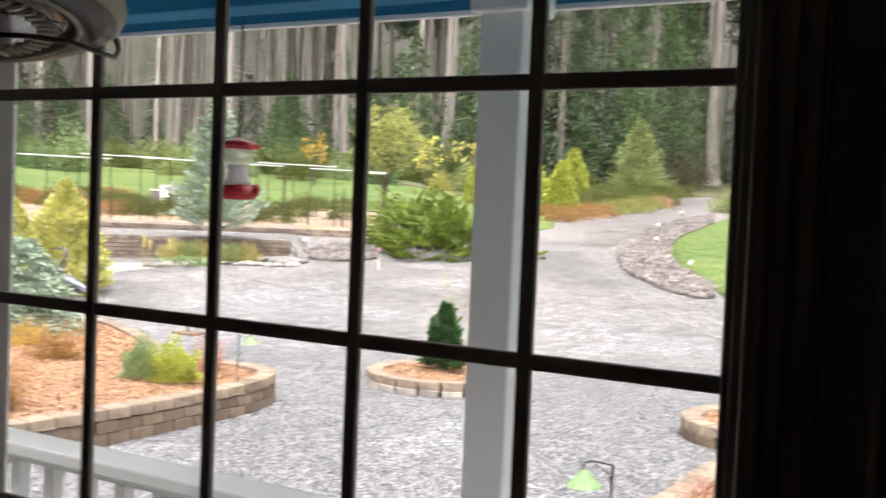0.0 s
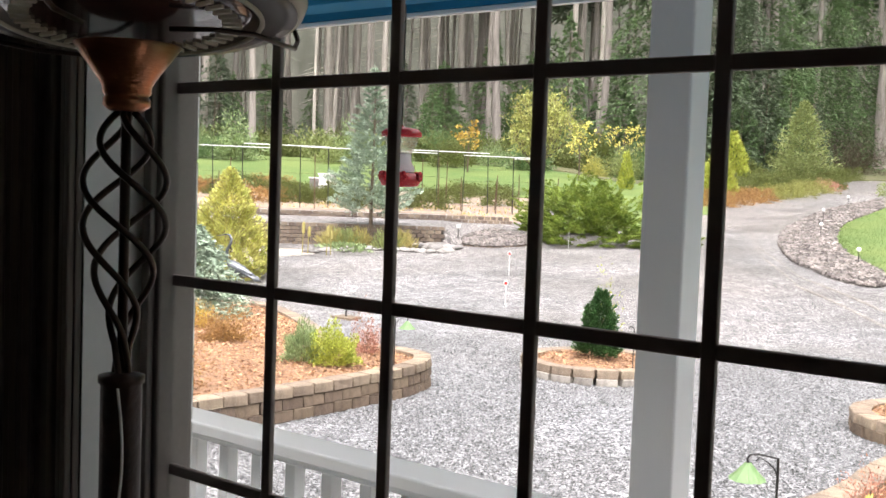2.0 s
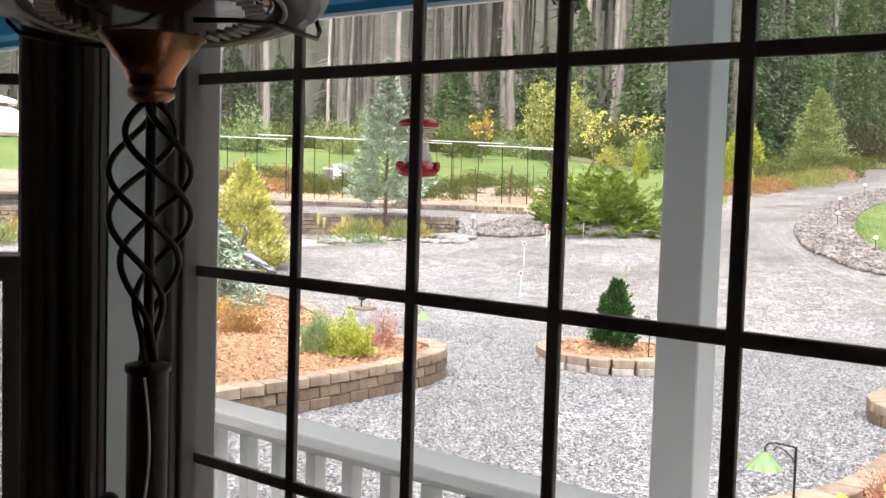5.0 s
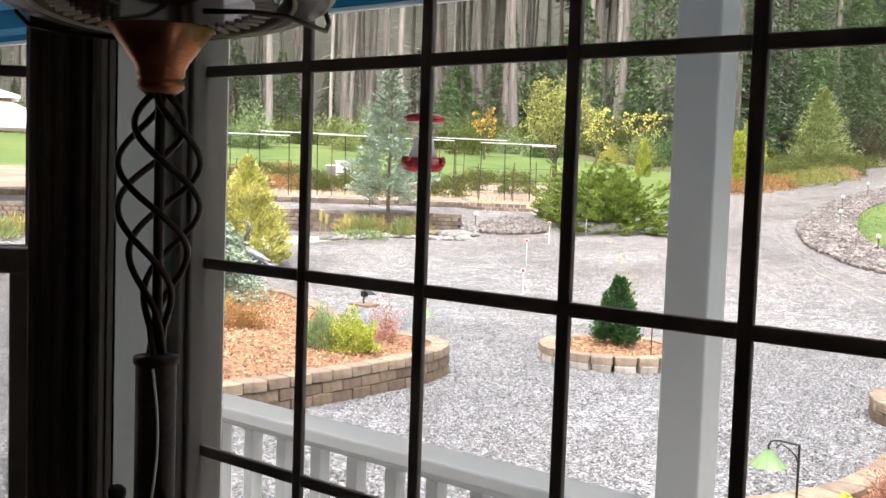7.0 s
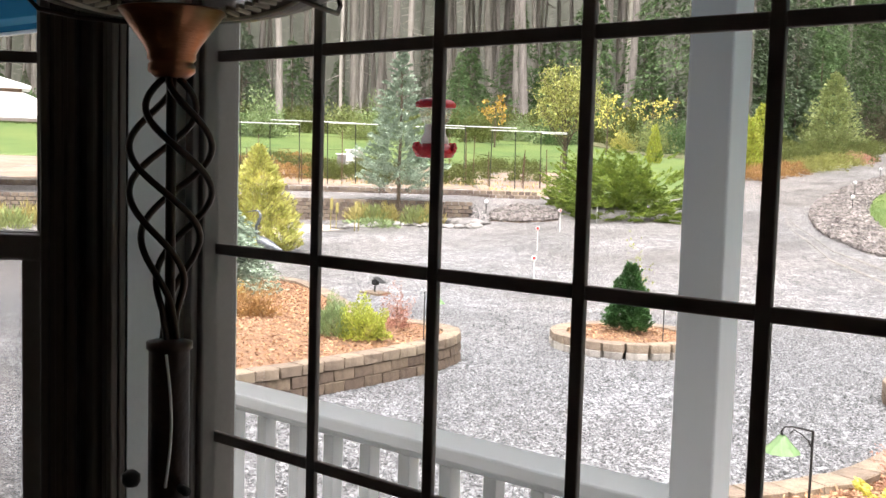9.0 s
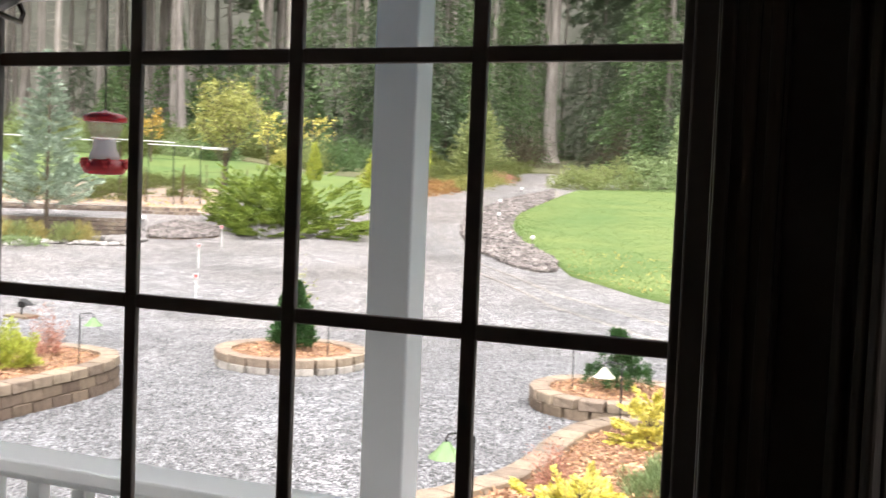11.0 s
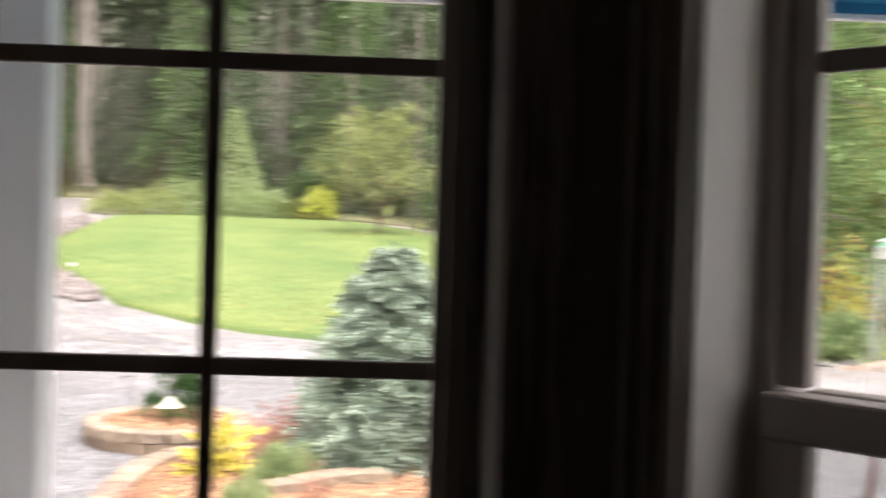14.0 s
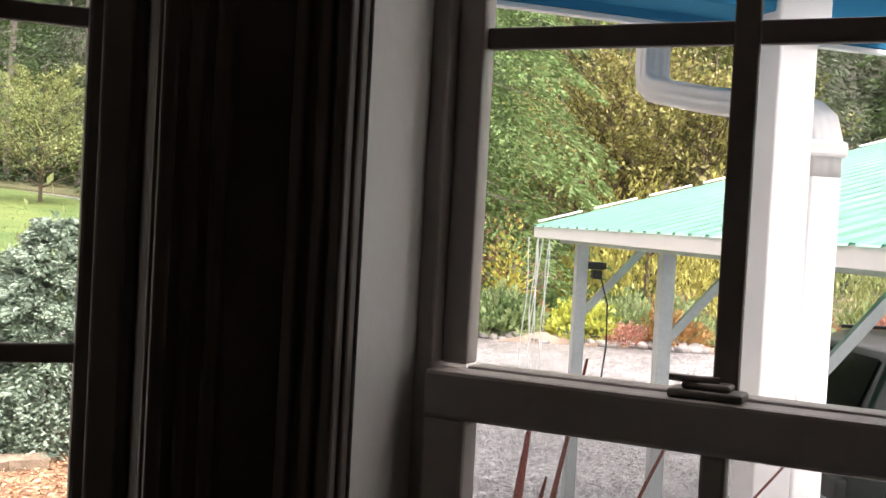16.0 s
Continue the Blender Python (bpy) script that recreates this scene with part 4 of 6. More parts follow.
bush("thuja", -25.5, 60.0, 3.3, cone_leaves(3.4, 1.1, 18, 3200, 0.22, G_LIME, up=1.0), "tall yellow-green thuja beside the drive", "thujas by the drive", "tree")
bush("cypress", *polar(20.3, 70), 3.6, plume_conifer(5.0, 2.0, 19, 150, 10, 9, 0.17, G_PALE, z0=0.1, rise=0.65, curl=0.15, taper=0.75, width=0.35), "broad pale green cypress near the woods", category="tree")

# low heather and hedges along the drive
hr = random.Random(8)
HM = [lump_leaves(0.95, 0.95, 0.55, 100 + i, 2600, 0.07, (G_RUST, G_MOSS, G_OLIVE, G_RED)[i], up=1.0, lump=0.5) for i in range(4)]
for yaw, r, k, s in ((24.3, 49.5, 0, 0.9), (23.6, 51, 0, 1.0), (23.0, 52.5, 0, 1.1), (22.4, 54, 0, 1.1), (21.7, 55.5, 1, 1.1), (21.0, 57, 1, 1.2), (20.3, 59, 1, 1.2), (19.7, 61, 1, 1.2), (19.2, 63, 3, 1.0), (18.8, 65, 2, 1.1),
                     (23.4, 55.5, 2, 1.3), (22.4, 58.5, 2, 1.5), (21.4, 62, 2, 1.5), (20.6, 66, 2, 1.6), (19.8, 69, 2, 1.6), (19.1, 72, 2, 1.6), (18.4, 74, 2, 1.5), (22.8, 62, 2, 1.6), (21.8, 67, 2, 1.6), (24.6, 58, 2, 1.4), (25.5, 60, 1, 1.1), (24.9, 52.5, 0, 1.0)):
    x, y = polar(yaw, r)
    t = thing("heather", pose(x, y, land(x, y), 0, 0, hr.uniform(0, 360)) @ Matrix.Diagonal((s, s, s, 1)), ("rust-brown", "yellow-green", "dark green", "reddish")[k] + " mound of heather along the drive", "shrub", "heathers along the drive")
    o = new("crown", HM[k])
    o.parent = t

# the weeping evergreen with its ivy skirt, and firs behind the lawn
plant("weeping_evergreen", pose(-8.85, 62.5, 3.2), "tall weeping evergreen draped in hanging foliage", "tree", trunk=stem_mesh(4.5, 0.14, 21),
      crown=plume_conifer(6.4, 2.9, 21, 90, 11, 16, 0.19, G_SAGE, z0=0.6, rise=-0.35, curl=0.75, taper=0.7, width=0.3, thick=0.06))
for i, (yaw, r, sx, sz, m_) in enumerate(((15.0, 60.5, 1.5, 1.3, G_PALE), (13.2, 61.5, 2.0, 1.5, G_PALE), (11.2, 62, 2.4, 1.9, G_SAGE), (9.2, 61.6, 2.6, 2.0, G_SAGE), (7.4, 61.5, 2.2, 1.6, G_SAGE), (5.6, 61.5, 1.8, 1.1, G_OLIVE))):
    x, y = polar(yaw, r)
    bush("trailing_shrub", x, y, land(x, y) - 0.1, lump_leaves(sx, sx * 0.8, sz, 120 + i, 4200, 0.13, m_, lump=0.5, up=0.2), "sprawling pale green shrub along the lawn's far edge", "shrubs along the lawn")
BF = [plume_conifer(17, 5.2, 130 + i, 210, 13, 9, 0.34, (G_FIR, G_YOUNG)[i], z0=0.8, rise=0.05, curl=0.4, taper=0.6, width=0.26, thick=0.035) for i in range(2)]
BT = trunk_mesh("trunk", 18, 0.3, 12)
for yaw, r, s, k in ((6.8, 70, 1.0, 0), (3.0, 68, 0.95, 1), (10.5, 76, 1.1, 1), (-0.5, 66, 1.0, 0), (-4.5, 58, 0.9, 1), (-9, 48, 0.9, 0), (24.5, 76, 1.05, 0), (27.5, 79, 1.15, 1), (22.4, 82, 1.0, 1), (0.5, 74, 1.2, 1), (14.0, 101, 1.0, 0), (18.3, 99, 1.0, 1), (12.4, 86, 1.0, 0), (19.8, 88, 1.0, 1)):
    x, y = polar(yaw, r)
    t = thing("spreading_fir", pose(x, y, land(x, y), 0, 0, 40 * yaw) @ Matrix.Diagonal((s, s, s, 1)), "full green fir with drooping boughs down to the ground", "tree", "full firs")
    for nm, me in (("trunk", BT), ("crown", BF[k])):
        o = new(nm, me)
        o.parent = t
TM, CM = limb_tree(7.0, 3.0, 31, 40, 10, 22, 0.15, G_PALE, r=0.1, z0=0.1, steep=0.5, width=0.45)
plant("autumn_tree", on_land(1.5, 52), "light tree with yellow-green autumn foliage at the lawn's edge", "tree", trunk=TM, crown=CM)
bush("yellow_shrub", *polar(4.6, 61.0), 3.0, lump_leaves(1.1, 1.1, 1.6, 33, 900, 0.22, G_LIME), "yellow-green shrub at the woods' edge")

# ---- walls of the raised beds ----
def block_mesh(w, d, h, seed, cap=False):
    bm = boxm(-w / 2, w / 2, -d / 2, d / 2, 0, h)
    g = random.Random(seed)
    bmesh.ops.bevel(bm, geom=list(bm.edges), offset=0.008, segments=1, affect="EDGES")
    for v in bm.verts:
        v.co += Vector((g.uniform(-1, 1), g.uniform(-1, 1), g.uniform(-0.6, 0.6))) * 0.009
    me = bpy.data.meshes.new("block")
    bmesh.ops.recalc_face_normals(bm, faces=bm.faces)
    bm.to_mesh(me)
    bm.free()
    me.materials.append(M_CAP if cap else M_BLOCK)
    return me


BH = 0.13
BLK = [block_mesh(0.296, 0.2, BH - 0.004, i) for i in range(5)]
CAP = [block_mesh(0.294, 0.23, 0.115, 20 + i, True) for i in range(4)]
M_PALE = mat("pale_footing_stone", (0.16, 0.14, 0.12), (0.5, 0.46, 0.41), scale=8, fine=50, rough=0.75, bump=0.6, dist=0.012, rnd=0.3)


FOOT = [block_mesh(0.25 + 0.02 * i, 0.2, 0.1, 40 + i) for i in range(3)]
for me in FOOT:
    me.materials[0] = M_PALE


def smooth_loop(pts, step):
    """Evenly spaced points with tangents along a closed smooth curve."""
    pts = [Vector((*p, 0)) for p in pts]
    n, fine = len(pts), []
    for i in range(n):
        a, b, c, d = pts[i - 1], pts[i], pts[(i + 1) % n], pts[(i + 2) % n]
        for j in range(24):
            t = j / 24
            fine.append(0.5 * ((2 * b) + (c - a) * t + (2 * a - 5 * b + 4 * c - d) * t * t + (3 * b - a - 3 * c + d) * t ** 3))
    seg = [(fine[(i + 1) % len(fine)] - fine[i]).length for i in range(len(fine))]
    total = sum(seg)
    k = round(total / step)
    out, acc, i = [], 0.0, 0
    for q in range(2 * k):
        want = total * q / (2 * k)
        while acc + seg[i] < want:
            acc += seg[i]
            i += 1
        p = fine[i].lerp(fine[(i + 1) % len(fine)], (want - acc) / seg[i])
        out.append((p, (fine[(i + 1) % len(fine)] - fine[i]).normalized()))
    return out


def raised_bed(label, pts, courses, base_z=0.0, cap=True, chips=900, fill=None, foot=0.0):
    bed = thing("raised_bed", pose(pts[0][0], pts[0][1], base_z), label, "raised bed", "raised beds")
    o = Vector((pts[0][0], pts[0][1], 0))
    ring = smooth_loop(pts, 0.302)
    g = random.Random(len(pts) * 7 + courses)
    for p, d in (ring[0::2] if foot else ()):
        b = new("footing_stone", g.choice(FOOT))
        b.matrix_basis = pose(p.x - o.x, p.y - o.y, 0, 0, 0, math.degrees(math.atan2(d.y, d.x)) + g.uniform(-5, 5))
        b.parent = bed
    for c in range(courses):
        for p, d in ring[c % 2::2]:
            b = new("block", g.choice(BLK))
            ang = math.degrees(math.atan2(d.y, d.x)) + g.uniform(-1.5, 1.5)
            n = Vector((-d.y, d.x, 0))
            q = p - o + n * (0.012 * c + g.uniform(-0.006, 0.006))
            b.matrix_basis = pose(q.x, q.y, foot + BH * c, 0, 0, ang)
            b.parent = bed
    top = foot + BH * courses
    if cap:
        for p, d in ring[courses % 2::2]:
            b = new("cap_block", g.choice(CAP))
            q = p - o + Vector((-d.y, d.x, 0)) * 0.02
            b.matrix_basis = pose(q.x, q.y, top + 0.001, 0, 0, math.degrees(math.atan2(d.y, d.x)) + g.uniform(-2, 2))
            b.parent = bed
    mid = sum((p for p, d in ring), Vector()) / len(ring)
    level = top + (0.045 if cap else -0.03)
    vs, fs = [(mid.x - o.x, mid.y - o.y, level + 0.1)], []
    for k in (0.25, 0.5, 0.72, 0.88, 0.985):
        vs += [(mid.x + (p.x - mid.x) * k - o.x, mid.y + (p.y - mid.y) * k - o.y, level + 0.1 * (1 - k * k) + 0.03 * noise.noise((p.x * 3 * k, p.y * 3 * k, 1))) for p, d in ring]
    n = len(ring)
    for i in range(n):
        fs.append((0, 1 + i, 1 + (i + 1) % n))
        for a in range(4):
            fs.append((1 + a * n + i, 1 + (a + 1) * n + i, 1 + (a + 1) * n + (i + 1) % n, 1 + a * n + (i + 1) % n))
    m_ = raw("mulch", vs, fs, fill or M_MULCH, bed, smooth=True)
    tagged(m_, "orange-brown bark mulch")
    gen = np.random.default_rng(chips)
    idx, k = gen.integers(0, n, chips), np.sqrt(gen.random(chips)) * 0.95
    ring_xy = np.array([(p.x, p.y) for p, d in ring])
    P = np.column_stack([mid.x + (ring_xy[idx, 0] - mid.x) * k - o.x, mid.y + (ring_xy[idx, 1] - mid.y) * k - o.y, level + 0.1 * (1 - k * k) + gen.uniform(0.004, 0.03, chips)])
    D = gen.normal(size=(chips, 3)) * np.array([1, 1, 0.25])
    ll = gen.uniform(0.02, 0.065, chips)
    c_ = new("bark_chips", leaf_mesh("bark_chips", P, D, ll, ll * 0.32, M_CHIP, gen))
    c_.parent = bed
    tagged(c_, "scattered bark chips", kind="stuff")
    return bed


def ring_pts(cx, cy, r, n=10, ry=None):
    return [(cx + r * math.cos(2 * math.pi * i / n), cy + (ry or r) * math.sin(2 * math.pi * i / n)) for i in range(n)]


raised_bed("long curved raised bed of tan concrete blocks filled with bark mulch",
           [(-7.42, 5.0), (-7.22, 5.6), (-7.12, 6.6), (-7.1, 8.1), (-7.2, 9.1), (-7.55, 9.75), (-8.2, 9.95), (-9.4, 9.8), (-11, 10.9), (-13.4, 12.0), (-14.6, 11.0), (-13.2, 8.6), (-10.2, 6.3), (-8.3, 4.9)], 2, chips=34000)
raised_bed("small round raised bed of tan concrete blocks with bark mulch", ring_pts(-6.4, 12.3, 1.0, ry=1.0), 0, chips=3500, foot=0.1)
raised_bed("small round raised bed of tan blocks near the drive", ring_pts(-1.57, 11.72, 0.89), 1, chips=3500)
raised_bed("curved raised bed of tan blocks with bark mulch below the porch",
           [(-1.75, 4.6), (-1.26, 5.85), (-1.1, 6.3), (-1.03, 6.95), (-1.05, 7.74), (-0.98, 8.39), (-0.7, 8.85), (-0.1, 9.1), (0.9, 9.4), (2.2, 9.3), (3.0, 8.0), (2.9, 5.5), (2.0, 4.0), (-0.6, 3.6)], 3, chips=26000)
bed_caps = thing("stepping_blocks", pose(0.25, 7.15, 0.47), "short curved row of flat tan blocks in the mulch", "stones")
for i, (x, y, a) in enumerate(((0, 0, 35), (0.2, 0.2, 45), (0.42, 0.36, 30), (0.68, 0.44, 10))):
    o = new("cap_block", CAP[i % 3])
    o.matrix_basis = pose(x, y, 0.03, 0, 0, a)
    o.parent = bed_caps

# plants in the beds
ZB = 0.37
for nm, x, y, w, h, m_, lf, n, lab in (
        ("lavender", -8.24, 8.22, 0.3, 0.5, G_SAGE, 0.1, 1600, "soft green lavender mound in the mulch"),
        ("golden_shrub", -7.89, 8.4, 0.3, 0.5, G_LIME, 0.075, 2000, "bright yellow-green spirea in the mulch"),
        ("barberry", -8.16, 9.3, 0.27, 0.45, G_RED, 0.06, 900, "thin reddish barberry in the mulch"),
        ("rusty_shrub", -10.0, 8.4, 0.42, 0.4, G_RUST, 0.09, 1500, "rust-orange feathery shrub in the mulch"),
        ("rusty_shrub", -7.9, 6.0, 0.3, 0.42, G_RUST, 0.075, 1200, "orange and green shrub at the bed's edge"),
        ("barberry", -8.6, 6.3, 0.3, 0.4, G_RED, 0.06, 800, "pinkish red barberry in the mulch"),
        ("rusty_shrub", -11.2, 8.9, 0.4, 0.35, G_ORANGE, 0.08, 900, "low amber shrub in the mulch"),
        ("golden_shrub", -0.37, 7.95, 0.29, 0.46, G_YELLOW, 0.07, 1700, "bright yellow leafy shrub in the mulch"),
        ("lavender", 0.2, 7.55, 0.3, 0.37, G_SAGE, 0.085, 2000, "sage-green lavender mound in the mulch"),
        ("barberry", 0.06, 8.75, 0.4, 0.42, G_RED, 0.06, 2400, "pinkish red barberry in the mulch"),
        ("lavender", 0.06, 6.3, 0.29, 0.34, G_SAGE, 0.085, 2200, "sage-green lavender mound in the mulch"),
        ("barberry", -0.74, 6.3, 0.2, 0.32, G_RED, 0.05, 700, "thin pink-leaved barberry in the mulch"),
        ("golden_shrub", -0.4, 5.75, 0.34, 0.3, G_YELLOW, 0.075, 1500, "yellow leafy shrub in the mulch"),
        ("barberry", 0.55, 6.6, 0.18, 0.34, G_RED, 0.05, 500, "thin red-leaved barberry in the mulch"),
        ("lavender", 0.55, 8.35, 0.2, 0.3, G_SAGE, 0.08, 800, "small sage-green mound in the mulch")):
    z = ZB if x < -3 else 0.47
    w = w * 0.9
    sd, st = int(abs(x * 37 + y * 11)), stem_mesh(h * 0.6, 0.01, 3, limbs=9, spread=h * 0.55, z0=0.05)
    if nm == "lavender":
        cr = lump_leaves(w, w, h * 0.86, sd, 5200, 0.06, m_, up=1.3, lump=0.45, inner=0.35, width=0.13)
    elif nm == "golden_shrub" and x < -3:
        cr = lump_leaves(w * 1.2, w * 1.2, h * 0.74, sd, 7000, 0.036, m_, up=0.5, lump=0.45, inner=0.4, width=0.5)
    elif nm == "golden_shrub":
        cr = plume_mound(w * 1.2, w * 1.2, h * 1.02, sd, 130, 75, 0.036, m_, size=0.36, lump=0.6, flat=0.5, width=0.5)
    else:
        cr = lump_leaves(w, w, h, sd, int(n * 2.6), lf * 0.42, m_, up=0.5, lump=0.7, inner=0.15, width=0.45)
    bush(nm, x, y, z, cr, lab, stem=st)
dwarf = plant("dwarf_pine", pose(-6.3, 12.2, 0.2) @ Matrix.Diagonal((0.85, 0.85, 0.97, 1)), "small dark green dwarf conifer with two leaders in a round bed", "tree", trunk=stem_mesh(0.7, 0.03, 41, limbs=8, spread=0.25),
              crown=plume_conifer(1.02, 0.27, 41, 100, 10, 14, 0.045, G_DARK, z0=0.3, rise=0.5, curl=-0.2, taper=0.5, width=0.35, fan=0.4))
for dx, dy, h, r, sd in ((-0.19, 0.02, 0.82, 0.2, 42), (0.17, -0.06, 0.45, 0.26, 47), (-0.13, -0.1, 0.42, 0.27, 48)):
    o = new("crown", plume_conifer(h, r, sd, 70, 9, 13, 0.045, G_DARK, z0=0.05, rise=0.4, curl=-0.1, taper=0.4, width=0.35, fan=0.4))
    o.location = (dx, dy, 0)
    o.parent = dwarf
bush("yellow_wisp", -6.5, 12.75, 0.22, lump_leaves(0.2, 0.2, 1.05, 49, 420, 0.035, G_LIME, lump=0.8, inner=0.6, up=0.8), "thin yellow-green shrub behind the dwarf conifer", stem=stem_mesh(0.95, 0.012, 5, limbs=9, spread=0.2))
pine = thing("cloud_pine", pose(-1.47, 11.6, 0.22) @ Matrix.Diagonal((0.8, 0.8, 0.95, 1)), "dark green clump-trained dwarf cypress in a round bed", "tree")
o = new("trunk", stem_mesh(0.75, 0.03, 43, limbs=6, spread=0.35, z0=0.15))
o.parent = pine
for i, (dx, dy, dz, r) in enumerate(((0, 0, 0.66, 0.12), (-0.05, 0, 0.42, 0.25), (0.18, -0.05, 0.4, 0.16), (-0.3, -0.05, 0.1, 0.2), (0.34, 0, 0.12, 0.2), (0.05, -0.2, 0.08, 0.2), (0.05, 0.1, 0.25, 0.2))):
    o = new("clump", lump_leaves(r, r, r * 0.9, 200 + i, 1500, 0.04, G_DARK, low=0.4, lump=0.5, up=0.5, width=0.35))
    o.matrix_basis = pose(dx, dy, dz)
    o.parent = pine
plant("silver_spruce", pose(1.06, 8.55, 0.4), "dense silver-blue spruce in the raised bed", "tree", trunk=stem_mesh(1.7, 0.05, 44),
      crown=plume_conifer(2.0, 1.02, 44, 430, 14, 16, 0.055, G_SILVER, z0=0.02, rise=0.25, curl=0.25, taper=0.55, width=0.38, fan=0.3, thick=0.04))
bush("pale_shrub", 0.92, 9.9, 0.0, lump_leaves(0.35, 0.35, 2.65, 46, 420, 0.12, G_PALE, lump=0.6, inner=0.3, up=0.8), "thin pale-leaved shrub behind the spruce", stem=stem_mesh(2.3, 0.02, 46, limbs=16, spread=0.35))

lr = random.Random(21)
LS = [lump_leaves(1.2, 1.2, 1.7, 210 + i, 3000, 0.12, (G_PALE, G_SAGE, G_OLIVE, G_YOUNG, G_WILLOW)[i], lump=0.7, inner=0.3) for i in range(5)]
for i in range(30):
    yaw, r = lr.uniform(27, 56), lr.uniform(66, 72)
    x, y = polar(yaw, r)
    s = lr.uniform(0.6, 1.35)
    t = thing("lawn_shrub", pose(x, y, land(x, y), 0, 0, lr.uniform(0, 360)) @ Matrix.Diagonal((s, s, s, 1)), "mixed autumn shrub along the upper lawn", "shrub", "shrubs along the upper lawn")
    o = new("crown", LS[lr.choice((0, 0, 1, 2, 2, 3, 3, 4))])
    o.parent = t

def grass_blades(name, y0, y1, near, far, n, seed, leaf, material, label):
    g = np.random.default_rng(seed)
    yaw = g.uniform(y0, y1, n)
    P = []
    for a, f in zip(yaw, g.random(n) ** 1.4):
        x, y = polar(a, near(a) + (far(a) - near(a)) * f)
        P.append((x, y, land(x, y) + 0.03))
    D = g.normal(size=(n, 3)) * 0.45 + np.array([0, 0, 1.0])
    ll = leaf * g.uniform(0.5, 1.3, n)
    ob = new(name, leaf_mesh(name, np.array(P), D, ll, ll * 0.3, material, g))
    return tagged(ob, label, "grass", kind="stuff")


G_TURF = leaf_mat("turf_blades", (0.04, 0.095, 0.016), (0.13, 0.175, 0.042), island=0.1, trans=0.3)
grass_blades("turf", -3.9, 18.3, LAWN_NEAR, LAWN_FAR, 80000, 3, 0.045, G_TURF, "short wet grass blades of the lawn")
G_FALLEN = leaf_mat("fallen_leaves", (0.35, 0.25, 0.08), (0.6, 0.48, 0.2), trans=0.2)
fallen = grass_blades("fallen_leaves", -3.9, 15.5, curve((-4, 20.6), (5, 22.9), (11, 24.7), (15.5, 27.5)), curve((-4, 28), (15.5, 33)), 700, 9, 0.1, G_FALLEN, "scattered fallen leaves on the lawn")
grass_blades("fallen_leaves", 34, 52, curve((34, 38), (52, 38)), curve((34, 46), (52, 46)), 1100, 10, 0.13, G_FALLEN, "scattered fallen leaves in the garden")
# ---- the torchiere lamp in the window ----
def torchiere():
    t = thing("floor_lamp", pose(0.246, -0.266, ZF), "bronze torchiere floor lamp with a twisted open basket and copper cup", "lamp")
    zb = lambda z: z - ZF
    bm = bmesh.new()
    lathe(bm, [(0.15, 0), (0.15, 0.012), (0.13, 0.022), (0.05, 0.04), (0.03, 0.06), (0.026, 0.09)], 32)
    part("base", bm, M_IRON, t, smooth=True)
    bm = bmesh.new()
    lathe(bm, [(0.026, 0.085), (0.026, zb(2.345)), (0.029, zb(2.347)), (0.029, zb(2.356)), (0.013, zb(2.36))], 24)
    part("tube", bm, M_IRON, t, "dark bronze tube", smooth=True)
    bm = bmesh.new()
    lathe(bm, [(0.0065, zb(2.34)), (0.0065, zb(2.70))], 12)
    part("core_rod", bm, M_IRON, t, smooth=True)
    for k in range(4):
        bm = bmesh.new()
        pts = []
        for i in range(57):
            f = i / 56
            z = 2.69 - f * 0.345
            r = 0.009 + 0.044 * math.sin(math.pi * min(1.0, f / 0.86) ** 0.72) ** 1.15
            a = k * math.pi / 2 + 0.6 + f * 2 * math.pi * 1.3
            pts.append((r * math.cos(a), r * math.sin(a), zb(z)))
        tube(bm, pts, 0.0045, 8)
        part("basket_strand", bm, M_IRON, t, smooth=True)
    bm = bmesh.new()
    lathe(bm, [(0.02, zb(2.69)), (0.029, zb(2.697)), (0.029, zb(2.706)), (0.026, zb(2.709)), (0.03, zb(2.713)), (0.03, zb(2.72)), (0.034, zb(2.728)), (0.066, zb(2.772)), (0.064, zb(2.774)), (0.01, zb(2.765))], 32)
    part("cup", bm, M_COPPER, t, "brushed copper cup", smooth=True)
    m_bowl = mat("smoked_bowl_glass", (0.03, 0.012, 0.012), (0.075, 0.035, 0.03), scale=9, fine=50, rough=0.15, bump=0.0, coat=0.4)
    m_band = veil_mat("frosted_grey_glass", (0.24, 0.22, 0.215), 0.25)
    m_rim = leaf_mat("cream_rim", (0.72, 0.68, 0.55), (0.82, 0.79, 0.68), island=0.02, trans=0.45, rough=0.35)
    prof = [(0.05, 2.777), (0.10, 2.778), (0.135, 2.779), (0.178, 2.782), (0.205, 2.785), (0.226, 2.788), (0.235, 2.793), (0.24, 2.805), (0.236, 2.825)]

    c0 = Matrix.Translation((0, 0, zb(2.785)))
    tilt = Matrix.Translation((0, 0, 0.02)) @ c0 @ Matrix.Rotation(radians(9), 4, Vector((-0.55, -0.835, 0))) @ c0.inverted()

    def ring(name, pr, material, label, dz=0.0):
        b = bmesh.new()
        out = [(r * 0.93, zb(z) + dz + 0.006) for r, z in pr]
        lathe(b, out + [(r - 0.003, z + 0.004) for r, z in out[::-1]], 64)
        bowl_part = part(name, b, material, t, label, smooth=True)
        bowl_part.matrix_basis = tilt
        return bowl_part
    ring("inner_bowl", prof[:4], m_bowl, "dark maroon inner bowl")
    ring("outer_band", prof[3:6], m_band, "frosted grey outer band")
    ring("rim", prof[5:], m_rim, "cream rim of the bowl")
    b = bmesh.new()
